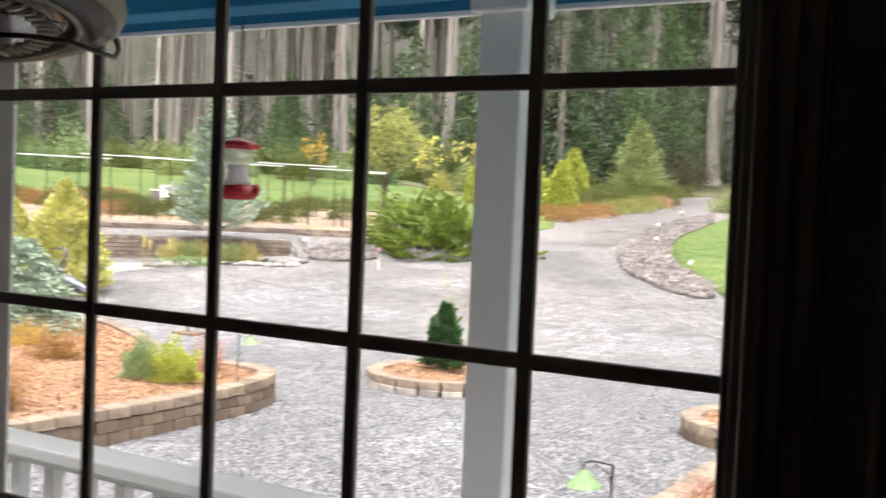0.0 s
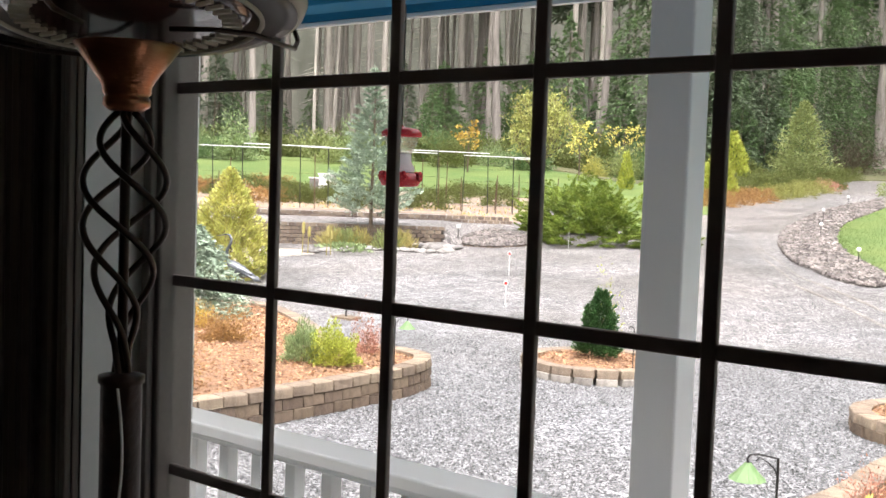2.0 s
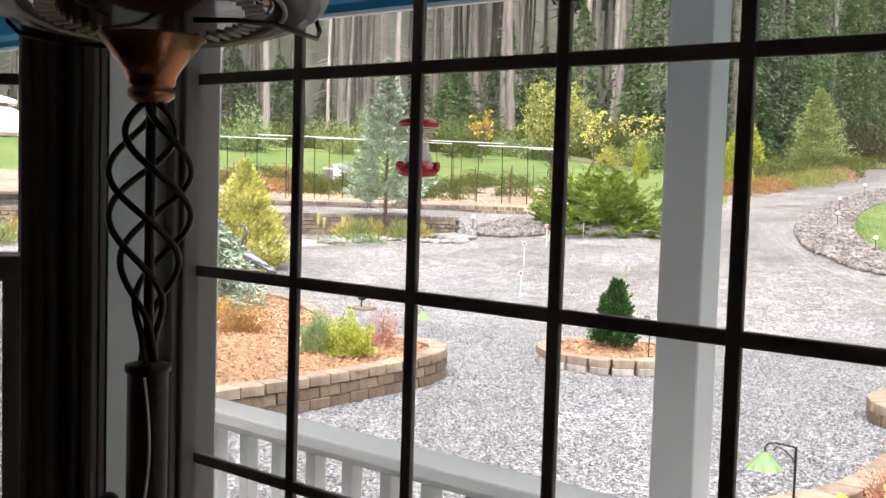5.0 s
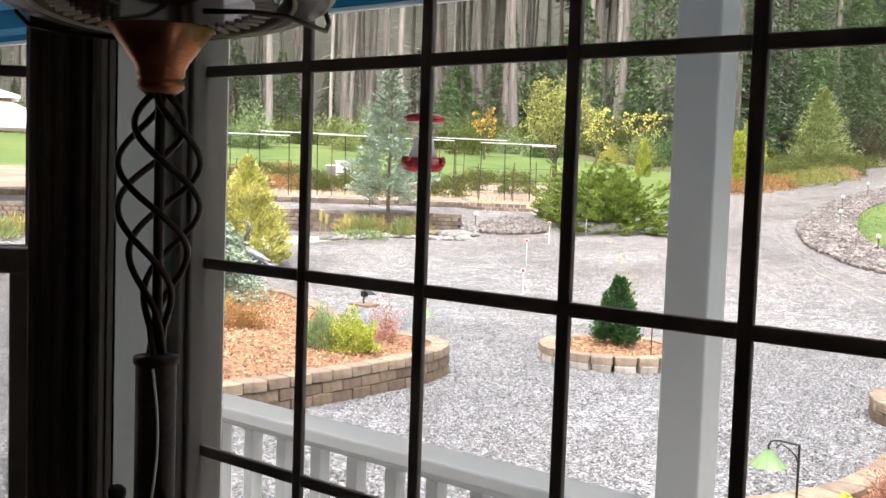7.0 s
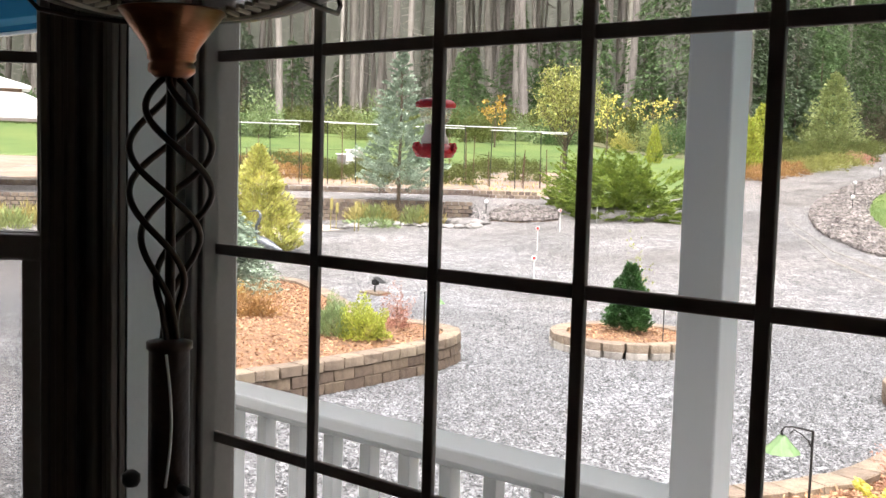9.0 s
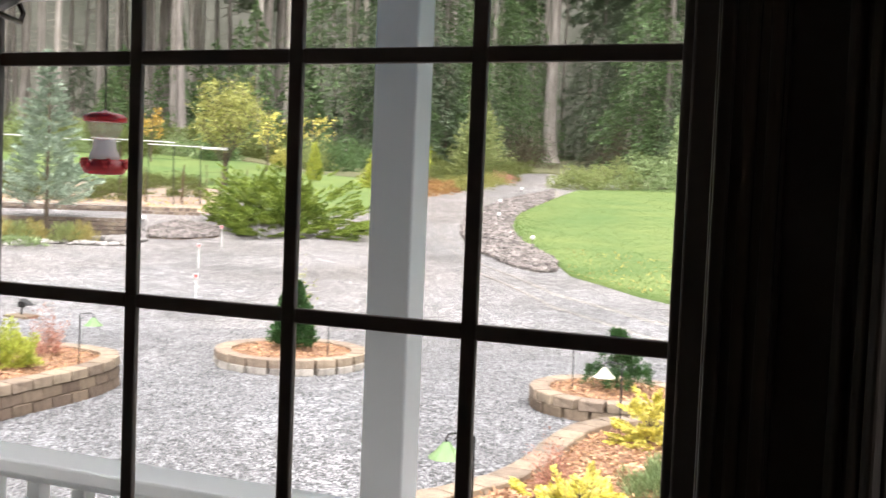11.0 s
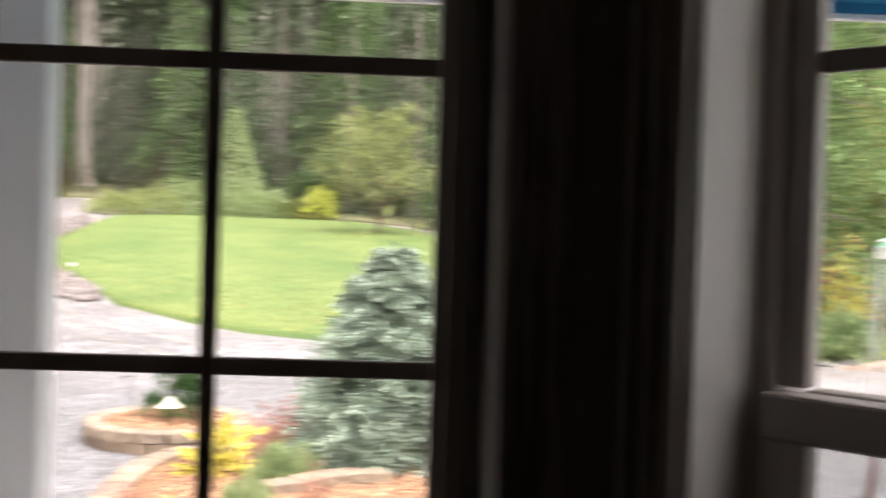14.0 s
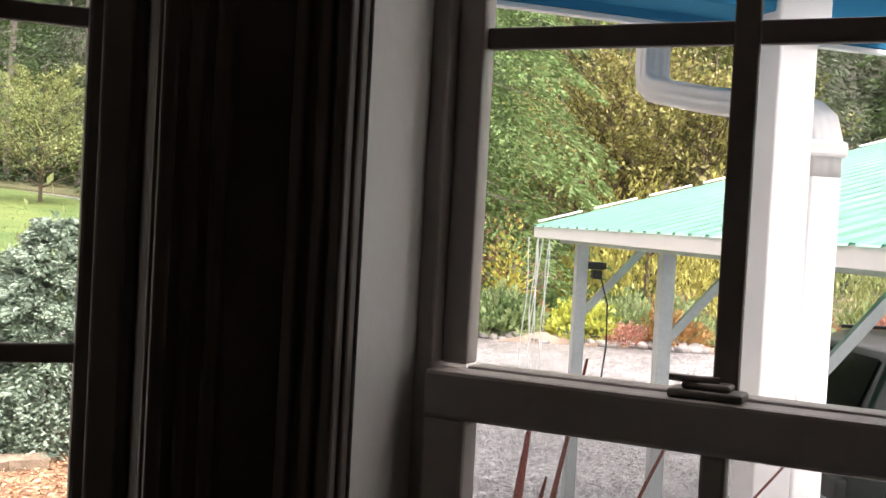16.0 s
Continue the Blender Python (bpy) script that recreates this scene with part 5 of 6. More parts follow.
    tube(b, [(0.1655 * math.cos(a), 0.1655 * math.sin(a), zb(2.787)) for a in (2 * math.pi * i / 64 for i in range(65))], 0.0035, 6)
    part("bright_ring", b, m_rim, t, smooth=True).matrix_basis = tilt
    tick = part("tick", boxm(0.116, 0.14, -0.003, 0.003, zb(2.78), zb(2.7845), 0.0005), m_rim, t)
    tick.matrix_basis = tilt
    for i in range(1, 44):
        again(tick, tilt @ pose(0, 0, 0, 0, 0, 360 * i / 44), t)
    for a0 in (0.4, 2.5, 4.6):
        b = bmesh.new()
        pts = [(r * 0.93 * math.cos(a0 + 0.9 * s), r * math.sin(a0 + 0.9 * s), zb(z)) for r, z, s in ((0.06, 2.768, 0), (0.11, 2.77, 0.25), (0.16, 2.773, 0.5), (0.2, 2.777, 0.8), (0.236, 2.785, 1.0), (0.247, 2.8, 1.05), (0.24, 2.83, 1.08))]
        tube(b, pts, 0.0035, 8)
        part("strap", b, M_IRON, t, "thin black iron strap", smooth=True).matrix_basis = tilt
    b = bmesh.new()
    tube(b, [(0.026, 0, zb(2.17)), (0.05, -0.008, zb(2.172))], 0.006, 8)
    part("switch_stem", b, M_BLACK, t, smooth=True)
    b = bmesh.new()
    lathe(b, [(0.009, zb(2.163)), (0.012, zb(2.168)), (0.012, zb(2.178)), (0.006, zb(2.183))], 12, -0.045, -0.026)
    part("switch_knob", b, M_BLACK, t, smooth=True)
    b = bmesh.new()
    tube(b, [(0.024 + 0.012 * math.sin(math.pi * i / 20), -0.022, zb(2.345 - 0.17 * i / 20)) for i in range(21)], 0.0018, 6)
    part("pull_cord", b, M_JAMB, t, "thin pale pull cord")


torchiere()


def feeder():
    t = thing("bird_feeder", pose(-0.84, 1.5, 2.605), "red and clear hanging hummingbird feeder", "bird feeder")
    red = mat("red_plastic", (0.45, 0.012, 0.02), (0.62, 0.03, 0.04), scale=8, fine=40, rough=0.25, bump=0.02)
    clear = veil_mat("clear_plastic", (0.8, 0.78, 0.76), 0.7)
    milk = leaf_mat("white_nectar_bottle", (0.9, 0.9, 0.9), (0.95, 0.95, 0.95), island=0.01, trans=0.5, rough=0.25)
    for nm, pr, m_, lab in (("cap", [(0.05, 0.158), (0.061, 0.16), (0.062, 0.172), (0.05, 0.184), (0.012, 0.19), (0.004, 0.196)], red, "red domed cap"),
                            ("reservoir", [(0.026, 0.1), (0.034, 0.108), (0.049, 0.14), (0.05, 0.159)], clear, "clear flared reservoir"),
                            ("bottle", [(0.042, 0.046), (0.042, 0.058), (0.032, 0.08), (0.031, 0.1), (0.028, 0.108)], milk, "white lower bottle"),
                            ("tray", [(0.03, 0.0), (0.055, 0.004), (0.062, 0.018), (0.058, 0.034), (0.04, 0.046), (0.03, 0.05)], red, "red nectar tray")):
        b = bmesh.new()
        lathe(b, [(r * 1.06, z) for r, z in pr], 28)
        part(nm, b, m_, t, lab, smooth=True)
    for i in range(6):
        a = i * math.pi / 3 + 0.3
        b = bmesh.new()
        for j in range(5):
            q = 2 * math.pi * j / 5
            c = Vector((0.066 * math.cos(a), 0.066 * math.sin(a), 0.034))
            side = Vector((-math.sin(a), math.cos(a), 0)) * 0.009 * math.cos(q) + Vector((0, 0, 0.009)) * math.sin(q)
            bmesh.ops.create_uvsphere(b, u_segments=6, v_segments=4, radius=0.0085, matrix=Matrix.Translation(c + side))
        part("flower", b, red, t, smooth=True)
    b = bmesh.new()
    tube(b, [(0, 0, 0.195), (0, 0, 0.585)], 0.0025, 6)
    part("cord", b, M_BLACK, t)


feeder()


# ---- the downspout at the porch corner ----
def downspout():
    t = thing("downspout", pose(2.735, 0.97, 0.03), "white ribbed metal downspout strapped to a porch post", "downspout")

    def pipe(pts, nm):
        bm = bmesh.new()
        prof = []
        for i in range(40):
            a = 2 * math.pi * i / 40
            r = 1 + 0.05 * math.cos(10 * a)
            c, s_ = math.cos(a), math.sin(a)
            k = 1 / max(abs(c), abs(s_)) ** 0.8
            prof.append((0.04 * c * r * k, 0.034 * s_ * r * k))
        pts = [Vector(p) for p in pts]
        rings = []
        for i, p in enumerate(pts):
            d = (pts[min(i + 1, len(pts) - 1)] - pts[max(i - 1, 0)]).normalized()
            u = Vector((1, 0, 0))
            w_ = d.cross(u).normalized()
            rings.append([bm.verts.new(p + u * a + w_ * b) for a, b in prof])
        for r0, r1 in zip(rings, rings[1:]):
            for j in range(40):
                bm.faces.new((r0[j], r0[(j + 1) % 40], r1[(j + 1) % 40], r1[j]))
        bm.faces.new(rings[0][::-1])
        bm.faces.new(rings[-1])
        part(nm, bm, M_WHITE, t, smooth=True)
    pipe([(-0.06, 0.66, 3.17), (-0.06, 0.66, 3.01), (-0.06, 0.65, 2.97), (-0.056, 0.61, 2.945), (-0.04, 0.4, 2.905), (-0.015, 0.15, 2.865), (0, 0.06, 2.85), (0, 0.015, 2.82), (0, 0, 2.78), (0, 0, 2.7)], "elbow_pipe")
    pipe([(0, 0, 2.698), (0, 0, 1.4), (0, 0, 0.02)], "pipe")
    part("strap", boxm(-0.19, 0.045, -0.045, 0.036, 2.742, 2.78, 0.008), M_WHITE, t)


downspout()
gut = bmesh.new()
prism([(-6, YE + 0.024), (3.42, YE + 0.024), (3.42, YE + 0.13), (-6, YE + 0.13)], 3.17, 3.25, gut)
tagged(part("gutter", gut, M_WHITE), "white metal rain gutter along the porch eave", "gutter", kind="structure")

# ---- spiky plant in a pot on the porch ----
def flax():
    t = thing("potted_flax", pose(1.75, 0.52, ZP), "bronze-red spiky flax in a clay pot on the porch", "plant")
    b = bmesh.new()
    lathe(b, [(0.1, 0), (0.14, 0.26), (0.155, 0.26), (0.155, 0.3), (0.135, 0.3), (0.13, 0.27), (0.02, 0.26)], 28)
    part("pot", b, mat("clay_pot", (0.3, 0.13, 0.07), (0.42, 0.2, 0.12), scale=6, fine=60, rough=0.8), t, smooth=True)
    lm = leaf_mat("bronze_flax_leaves", (0.12, 0.025, 0.02), (0.32, 0.1, 0.075), trans=0.15)
    g = random.Random(3)
    for i in range(22):
        b = bmesh.new()
        a, ln, w_, lean = g.uniform(0, 6.28), g.uniform(0.75, 1.18), g.uniform(0.014, 0.026), g.uniform(0.08, 0.42)
        rows = []
        for j in range(9):
            f = j / 8
            o = Vector((math.cos(a), math.sin(a), 0)) * (0.03 + lean * f ** 1.6 * ln)
            ww = w_ * (1 - f ** 2.5) * (0.7 + 0.6 * f) + 0.001
            s_ = Vector((-math.sin(a), math.cos(a), 0)) * ww
            c = o + Vector((0, 0, 0.26 + ln * f * (1 - 0.15 * lean * f)))
            rows.append([b.verts.new(c - s_), b.verts.new(c + Vector((math.cos(a), math.sin(a), 0)) * -0.004), b.verts.new(c + s_)])
        for u, v in zip(rows, rows[1:]):
            b.faces.new((u[0], u[1], v[1], v[0]))
            b.faces.new((u[1], u[2], v[2], v[1]))
        part("leaf", b, lm, t, smooth=True)


flax()

# ---- lamps and small things in the yard ----
M_GREENGLASS = leaf_mat("green_shade_glass", (0.3, 0.47, 0.24), (0.44, 0.6, 0.36), island=0.05, trans=0.4, rough=0.2)
M_CREAMGLASS = leaf_mat("cream_shade_glass", (0.7, 0.72, 0.6), (0.82, 0.84, 0.74), island=0.05, trans=0.4, rough=0.2)


def hook_lamp(x, y, z, h, shade, turn, label, size=1.0):
    t = thing("garden_lamp", pose(x, y, z, 0, 0, turn), label, "garden lamp", "hooked garden lamps")
    b = bmesh.new()
    tube(b, [(0, 0, -0.1), (0, 0, h)], 0.0075, 8)
    part("pole", b, M_BLACK, t)
    s = size
    b = bmesh.new()
    tube(b, [(0, 0, h - 0.005), (-0.05 * s, 0, h + 0.004), (-0.11 * s, 0, h + 0.012), (-0.15 * s, 0, h + 0.005), (-0.165 * s, 0, h - 0.02), (-0.16 * s, 0, h - 0.04)], 0.006, 8)
    tube(b, [(0, 0, h - 0.11 * s), (-0.02 * s, 0, h - 0.06 * s), (-0.06 * s, 0, h - 0.025 * s), (-0.1 * s, 0, h - 0.005 * s), (-0.12 * s, 0, h - 0.03 * s)], 0.004, 6)
    part("hook", b, M_BLACK, t)
    b = bmesh.new()
    n = 20
    rows = []
    for r, zz, wav in ((0.018, 0.0, 0), (0.03, -0.015, 0), (0.062, -0.055, 0.04), (0.098, -0.095, 0.1)):
        rows.append([b.verts.new((-0.16 * s + s * r * (1 + wav * (j % 2)) * math.cos(2 * math.pi * j / n), s * r * (1 + wav * (j % 2)) * math.sin(2 * math.pi * j / n), h - 0.04 + s * zz)) for j in range(n)])
    for u, v in zip(rows, rows[1:]):
        for j in range(n):
            b.faces.new((u[j], u[(j + 1) % n], v[(j + 1) % n], v[j]))
    b.faces.new(rows[0])
    bmesh.ops.solidify(b, geom=list(b.faces), thickness=0.003)
    part("shade", b, shade, t, "fluted glass umbrella shade")
    b = bmesh.new()
    bmesh.ops.create_uvsphere(b, u_segments=12, v_segments=8, radius=0.022 * s, matrix=Matrix.Translation((-0.16 * s, 0, h - 0.04 - 0.07 * s)))
    part("bulb", b, M_CREAMGLASS, t, smooth=True)
    return t


hook_lamp(-0.76, 4.66, 0.42, 0.76, M_GREENGLASS, 25, "green glass umbrella lamp on a black shepherd hook", 1.0)
hook_lamp(-7.25, 8.82, 0.36, 0.62, M_GREENGLASS, 200, "small green glass lamp on a black hook in the bed")
hook_lamp(-0.73, 8.45, 0.44, 0.64, M_CREAMGLASS, 5, "cream glass umbrella lamp on a black hook")
hook_lamp(-8.9, 5.9, 0.36, 0.45, M_GREENGLASS, 30, "small green glass lamp on a black hook in the bed")
for x, y, z in ((-5.63, 11.96, 0.2), (-1.97, 11.4, 0.2)):
    t = thing("shepherd_hook", pose(x, y, z), "thin black metal shepherd hook", "hook", "shepherd hooks")
    b = bmesh.new()
    tube(b, [(0, 0, -0.1), (0, 0, 0.55), (-0.02, 0, 0.58), (-0.07, 0, 0.58), (-0.085, 0, 0.55)], 0.0075, 6)
    part("rod", b, M_BLACK, t)

M_ROD = mat("white_fibre_rod", (0.7, 0.7, 0.68), (0.82, 0.82, 0.8), scale=9, fine=50, rough=0.5)
M_REFL = mat("red_reflector", (0.5, 0.02, 0.02), (0.7, 0.05, 0.04), scale=20, fine=60, rough=0.3)
for x, y, z, h, red_ in ((-11.6, 17.3, 0.1, 0.5, 1), (-14.0, 20.8, 0.33, 0.6, 1), (-15.7, 24.3, 0.55, 0.65, 1), (-16.1, 26.9, 0.78, 0.6, 0)):
    t = thing("drive_marker", pose(x, y, land(x, y)), "thin white driveway marker rod" + (" with a red reflector" if red_ else ""), "marker", "driveway markers")
    b = bmesh.new()
    tube(b, [(0, 0, -0.1), (0, 0, h)], 0.009, 6)
    part("rod", b, M_ROD, t)
    if red_:
        b = bmesh.new()
        bmesh.ops.create_cone(b, cap_ends=True, segments=14, radius1=0.034, radius2=0.034, depth=0.012, matrix=pose(0.012, -0.028, h - 0.04, 90, 0, 30))
        part("reflector", b, M_REFL, t)
        b = bmesh.new()
        bmesh.ops.create_cone(b, cap_ends=True, segments=16, radius1=0.052, radius2=0.052, depth=0.01, matrix=pose(0, -0.014, h - 0.04, 90, 0, 30))
        part("backing_disc", b, M_ROD, t)
for x, y, h in ((-8.04, 29.04, 0.42), (-12.91, 40.06, 0.5), (-14.32, 47.19, 0.55), (-19.04, 25.13, 0.4), (-23.5, 25.0, 0.4), (-11.2, 35.0, 0.45)):
    t = thing("path_light", pose(x, y, land(x, y)), "small white globe path light on a thin stake", "path light", "path lights")
    b = bmesh.new()
    tube(b, [(0, 0, -0.1), (0, 0, h)], 0.014, 6)
    part("stake", b, M_BLACK, t)
    b = bmesh.new()
    bmesh.ops.create_uvsphere(b, u_segments=14, v_segments=9, radius=0.065, matrix=Matrix.Translation((0, 0, h + 0.04)))
    part("globe", b, M_ROD, t, smooth=True)
t = thing("spotlight", pose(-12.77, 13.68, 0.0), "black solar spotlight on a flat stone", "spotlight")
o = new("flat_stone", block_mesh(0.5, 0.35, 0.06, 77))
o.parent = t
part("head", boxm(-0.05, 0.07, -0.05, 0.05, 0.19, 0.3, 0.015), M_BLACK, t)
b = bmesh.new()
tube(b, [(0, 0, 0.05), (0, 0, 0.2)], 0.015, 6)
part("stem", b, M_BLACK, t)
part("panel", boxm(-0.12, 0.12, -0.08, 0.08, 0.31, 0.325, 0.004), M_BLACK, t).rotation_euler.y = 0.4


def crane():
    b = bmesh.new()
    for s_ in (-1, 1):
        tube(b, [(0.03, 0.05 * s_, 0.0), (0.0, 0.05 * s_, 0.32), (0.02, 0.045 * s_, 0.36), (0.0, 0.04 * s_, 0.62)], 0.012, 6)
        tube(b, [(0.1, 0.06 * s_, 0.01), (0.0, 0.05 * s_, 0.02), (-0.06, 0.05 * s_, 0.01)], 0.01, 5)
    rings = [(-0.36, 0.66, 0.015), (-0.28, 0.66, 0.06), (-0.15, 0.69, 0.11), (0.0, 0.73, 0.13), (0.1, 0.78, 0.1), (0.16, 0.84, 0.05)]
    tubes = [Vector((x, 0, z)) for x, z, r in rings]
    prev = None
    for c, (x, z, r) in zip(tubes, rings):
        cur = [b.verts.new(c + Vector((0, math.cos(q) * r * 0.85, math.sin(q) * r))) for q in (2 * math.pi * j / 12 for j in range(12))]
        if prev:
            for j in range(12):
                b.faces.new((prev[j], prev[(j + 1) % 12], cur[(j + 1) % 12], cur[j]))
        prev = cur
    tube(b, [(0.13, 0, 0.8), (0.2, 0, 0.92), (0.19, 0, 1.05), (0.12, 0, 1.15), (0.1, 0, 1.24), (0.15, 0, 1.3)], 0.032, 8, 0.02)
    tube(b, [(0.13, 0, 1.29), (0.2, 0, 1.31), (0.42, 0, 1.27)], 0.026, 8, 0.004)
    for k in range(5):
        tube(b, [(-0.2, 0.05 * (k - 2), 0.68), (-0.42, 0.04 * (k - 2), 0.6), (-0.5, 0.03 * (k - 2), 0.52)], 0.022, 5, 0.006)
    ob = part("crane_statue", b, mat("weathered_bronze", (0.05, 0.055, 0.06), (0.22, 0.23, 0.25), scale=7, fine=40, rough=0.4, metal=0.6), smooth=True)
    ob.matrix_basis = pose(-12.66, 10.83, 0.36, 0, 0, 192)
    tagged(ob, "weathered grey metal crane statue standing in the raised bed", "statue")


crane()


# ---- the terrace: block walls, fence, hive, pond edge ----
def arc_wall(name, r, y0, y1, z0, courses, h, label):
    vs, fs = [], []
    g = random.Random(courses)
    quad = ((0, 1, 2, 3), (4, 7, 6, 5), (0, 4, 5, 1), (1, 5, 6, 2), (2, 6, 7, 3), (3, 7, 4, 0))
    step = math.degrees(0.22 / r)
    for c in range(courses):
        k = int((y1 - y0) / step)
        for i in range(k):
            a0 = y0 + (i + 0.5 * (c % 2)) * step
            a1 = a0 + step * g.uniform(0.84, 0.93)
            ra = r + g.uniform(-0.025, 0.025) + 0.015 * c
            n = len(vs)
            for z in (z0 + c * h, z0 + (c + 1) * h - 0.012):
                for yy, rr in ((a0, ra), (a1, ra), (a1, ra + 0.22), (a0, ra + 0.22)):
                    vs.append((*polar(yy, rr), z))
            fs += [tuple(n + q for q in f) for f in quad]
    ob = raw(name, vs, fs, mat(name + "_block", (0.085, 0.062, 0.048), (0.22, 0.17, 0.13), scale=3, fine=25, rough=0.85, bump=0.4, island=0.35))
    return tagged(ob, label, "wall", kind="structure")


arc_wall("terrace_wall", 32.95, 38.6, 68, 0.55, 7, 0.118, "tan concrete block terrace wall")
arc_wall("garden_wall", 36.95, 35.0, 72, 1.38, 2, 0.13, "low tan block wall edging the garden")
sheet("slate_bank", 34, 37.6, curve((34, 33.2), (36, 32.4), (37.6, 32.6)), curve((34, 34.4), (36, 35.6), (37.6, 34.0)), M_SOIL, 0.02, "bank of broken grey slate", ny=30, nr=14, bumpy=0.05)
sheet("slate_verge", 16.0, 21.15, VERGE_NEAR, VERGE_FAR, M_TRACK, 0.02, "verge of broken slate between drive and lawn", ny=50, nr=30)
sheet("sand_path", 45.5, 60, curve((45.5, 30.6), (52, 27.5), (60, 27)), curve((45.5, 31.6), (52, 31.5), (60, 31.5)), mat("pale_sand", (0.26, 0.225, 0.19), (0.4, 0.35, 0.3), scale=2, fine=30, rough=0.9, bump=0.4), 0.015, "pale sandy path in front of the terrace wall", ny=24, nr=8)


for k, off in enumerate((0.0, 1.7)):
    mid = lambda yaw, o=off: float(np.interp(yaw, (3, 5, 11, 16, 20, 22, 22.6), (19.6, 20.2, 21.6, 24.2, 28.5, 34, 40))) - o
    sheet("wheel_track", 3, 22.6, mid, lambda yaw, m_=mid: m_(yaw) + 0.32, M_TRACK, 0.006, "pale wheel track worn into the gravel", ny=70, nr=2)


def slates(name, y0, y1, near, far, n, seed, label, size=(0.08, 0.24)):
    g = random.Random(seed)
    vs, fs = [], []
    quad = ((3, 2, 1, 0), (4, 5, 6, 7), (0, 1, 5, 4), (1, 2, 6, 5), (2, 3, 7, 6), (3, 0, 4, 7))
    for i in range(n):
        yaw = g.uniform(y0, y1)
        x, y = polar(yaw, g.uniform(near(yaw), far(yaw)))
        w_, d_, h_ = g.uniform(*size), g.uniform(*size) * 0.6, g.uniform(0.03, 0.09)
        m_ = pose(x, y, land(x, y) + 0.075, g.uniform(-26, 26), g.uniform(-26, 26), g.uniform(0, 360))
        k = len(vs)
        for zz in (-h_ / 2, h_ / 2):
            for sx, sy in ((-1, -1), (1, -1), (1, 1), (-1, 1)):
                vs.append(m_ @ Vector((sx * w_ / 2 * g.uniform(0.6, 1), sy * d_ / 2 * g.uniform(0.6, 1), zz)))
        fs += [tuple(k + q for q in f) for f in quad]
    return tagged(raw(name, vs, fs, M_SLATE), label, "stones", kind="stuff")


for y0, y1, a, b, n in ((18.45, 21.1, VERGE_NEAR, VERGE_FAR, 5200), (16.05, 18.5, VERGE_NEAR, LAWN_NEAR, 1500), (16.3, 18.5, LAWN_FAR, VERGE_FAR, 1500)):
    slates("slate_rubble", y0, y1, a, b, n, n, "broken brown-grey slate between drive and lawn")
slates("slate_rubble", 34.05, 37.55, curve((34, 33.2), (36, 32.4), (37.6, 32.6)), curve((34, 34.4), (36, 35.6), (37.6, 34.0)), 1700, 6, "broken pale slate on the bank below the garden")


def stone_mesh(seed):
    bm = bmesh.new()
    bmesh.ops.create_icosphere(bm, subdivisions=2, radius=1.0)
    for v in bm.verts:
        v.co *= 1 + 0.35 * noise.noise(v.co * 1.3 + Vector((seed * 9, 0, 0)))
        v.co.z *= 0.6
    me = bpy.data.meshes.new("stone")
    bm.to_mesh(me)
    bm.free()
    me.materials.append(M_STONE)
    me.polygons.foreach_set("use_smooth", [True] * len(me.polygons))
    return me


SM = [stone_mesh(i) for i in range(5)]
sr = random.Random(12)


def stone(x, y, s, label, group):
    o = new("stone", sr.choice(SM))
    o.matrix_basis = pose(x, y, land(x, y) + s * 0.25, sr.uniform(-15, 15), sr.uniform(-15, 15), sr.uniform(0, 360)) @ Matrix.Diagonal((s * sr.uniform(0.8, 1.3), s, s * sr.uniform(0.7, 1.1), 1))
    tagged(o, label, "stone", group)


for i in range(46):
    yaw = 37.9 + 8.2 * i / 46
    x, y = polar(yaw + sr.uniform(-0.1, 0.1), 31.9 - 1.2 * max(0, (yaw - 43) / 3) + sr.uniform(-0.25, 0.25))
    stone(x, y, sr.uniform(0.08, 0.19), "rounded pale stone edging the pond", "pond stones")
for i in range(5):
    x, y = polar(38.4 + 0.5 * i, 32.3 + 0.1 * i)
    stone(x, y, sr.uniform(0.22, 0.36), "large dark boulder beside the pond", "pond boulders")
gr = [lump_leaves(0.45, 0.45, 0.5, 150 + i, 700, 0.2, (G_GRASS, G_PALE)[i], width=0.12, up=1.4, inner=0.2) for i in range(2)]
for yaw, r, k in ((44.6, 32.4, 0), (43.9, 32.3, 1), (41.6, 32.2, 1), (40.9, 32.3, 0), (43.2, 32.5, 0), (61.5, 30.5, 0), (63, 30.8, 0), (60.3, 31.0, 0), (62.2, 29.6, 1)):
    x, y = polar(yaw, r)
    bush("ornamental_grass", x, y, land(x, y), gr[k], "tuft of dry tawny grass below the terrace wall", "grass tufts", "grass")
bush("groundcover", *polar(44.0, 31.6), 0.62, lump_leaves(0.9, 0.6, 0.22, 160, 700, 0.1, G_SAGE), "low pale green groundcover mat by the pond")
for yaw, r, h in ((46.2, 30.4, 0.95), (45.9, 30.5, 0.8), (44.9, 30.3, 0.85), (44.7, 30.4, 0.7)):
    t = thing("cattail", on_land(yaw, r), "dry tan cattail stem at the pond", "plant", "cattails")
    b = bmesh.new()
    tube(b, [(0, 0, -0.05), (0.02, 0, 0.5 * h), (0.05, 0, h)], 0.014, 6)
    part("stalk", b, G_GRASS, t)
    b = bmesh.new()
    lathe(b, [(0.01, h * 0.6), (0.045, h * 0.64), (0.045, h * 0.94), (0.01, h * 0.97)], 8, 0.04, 0)
    part("head", b, G_GRASS, t)


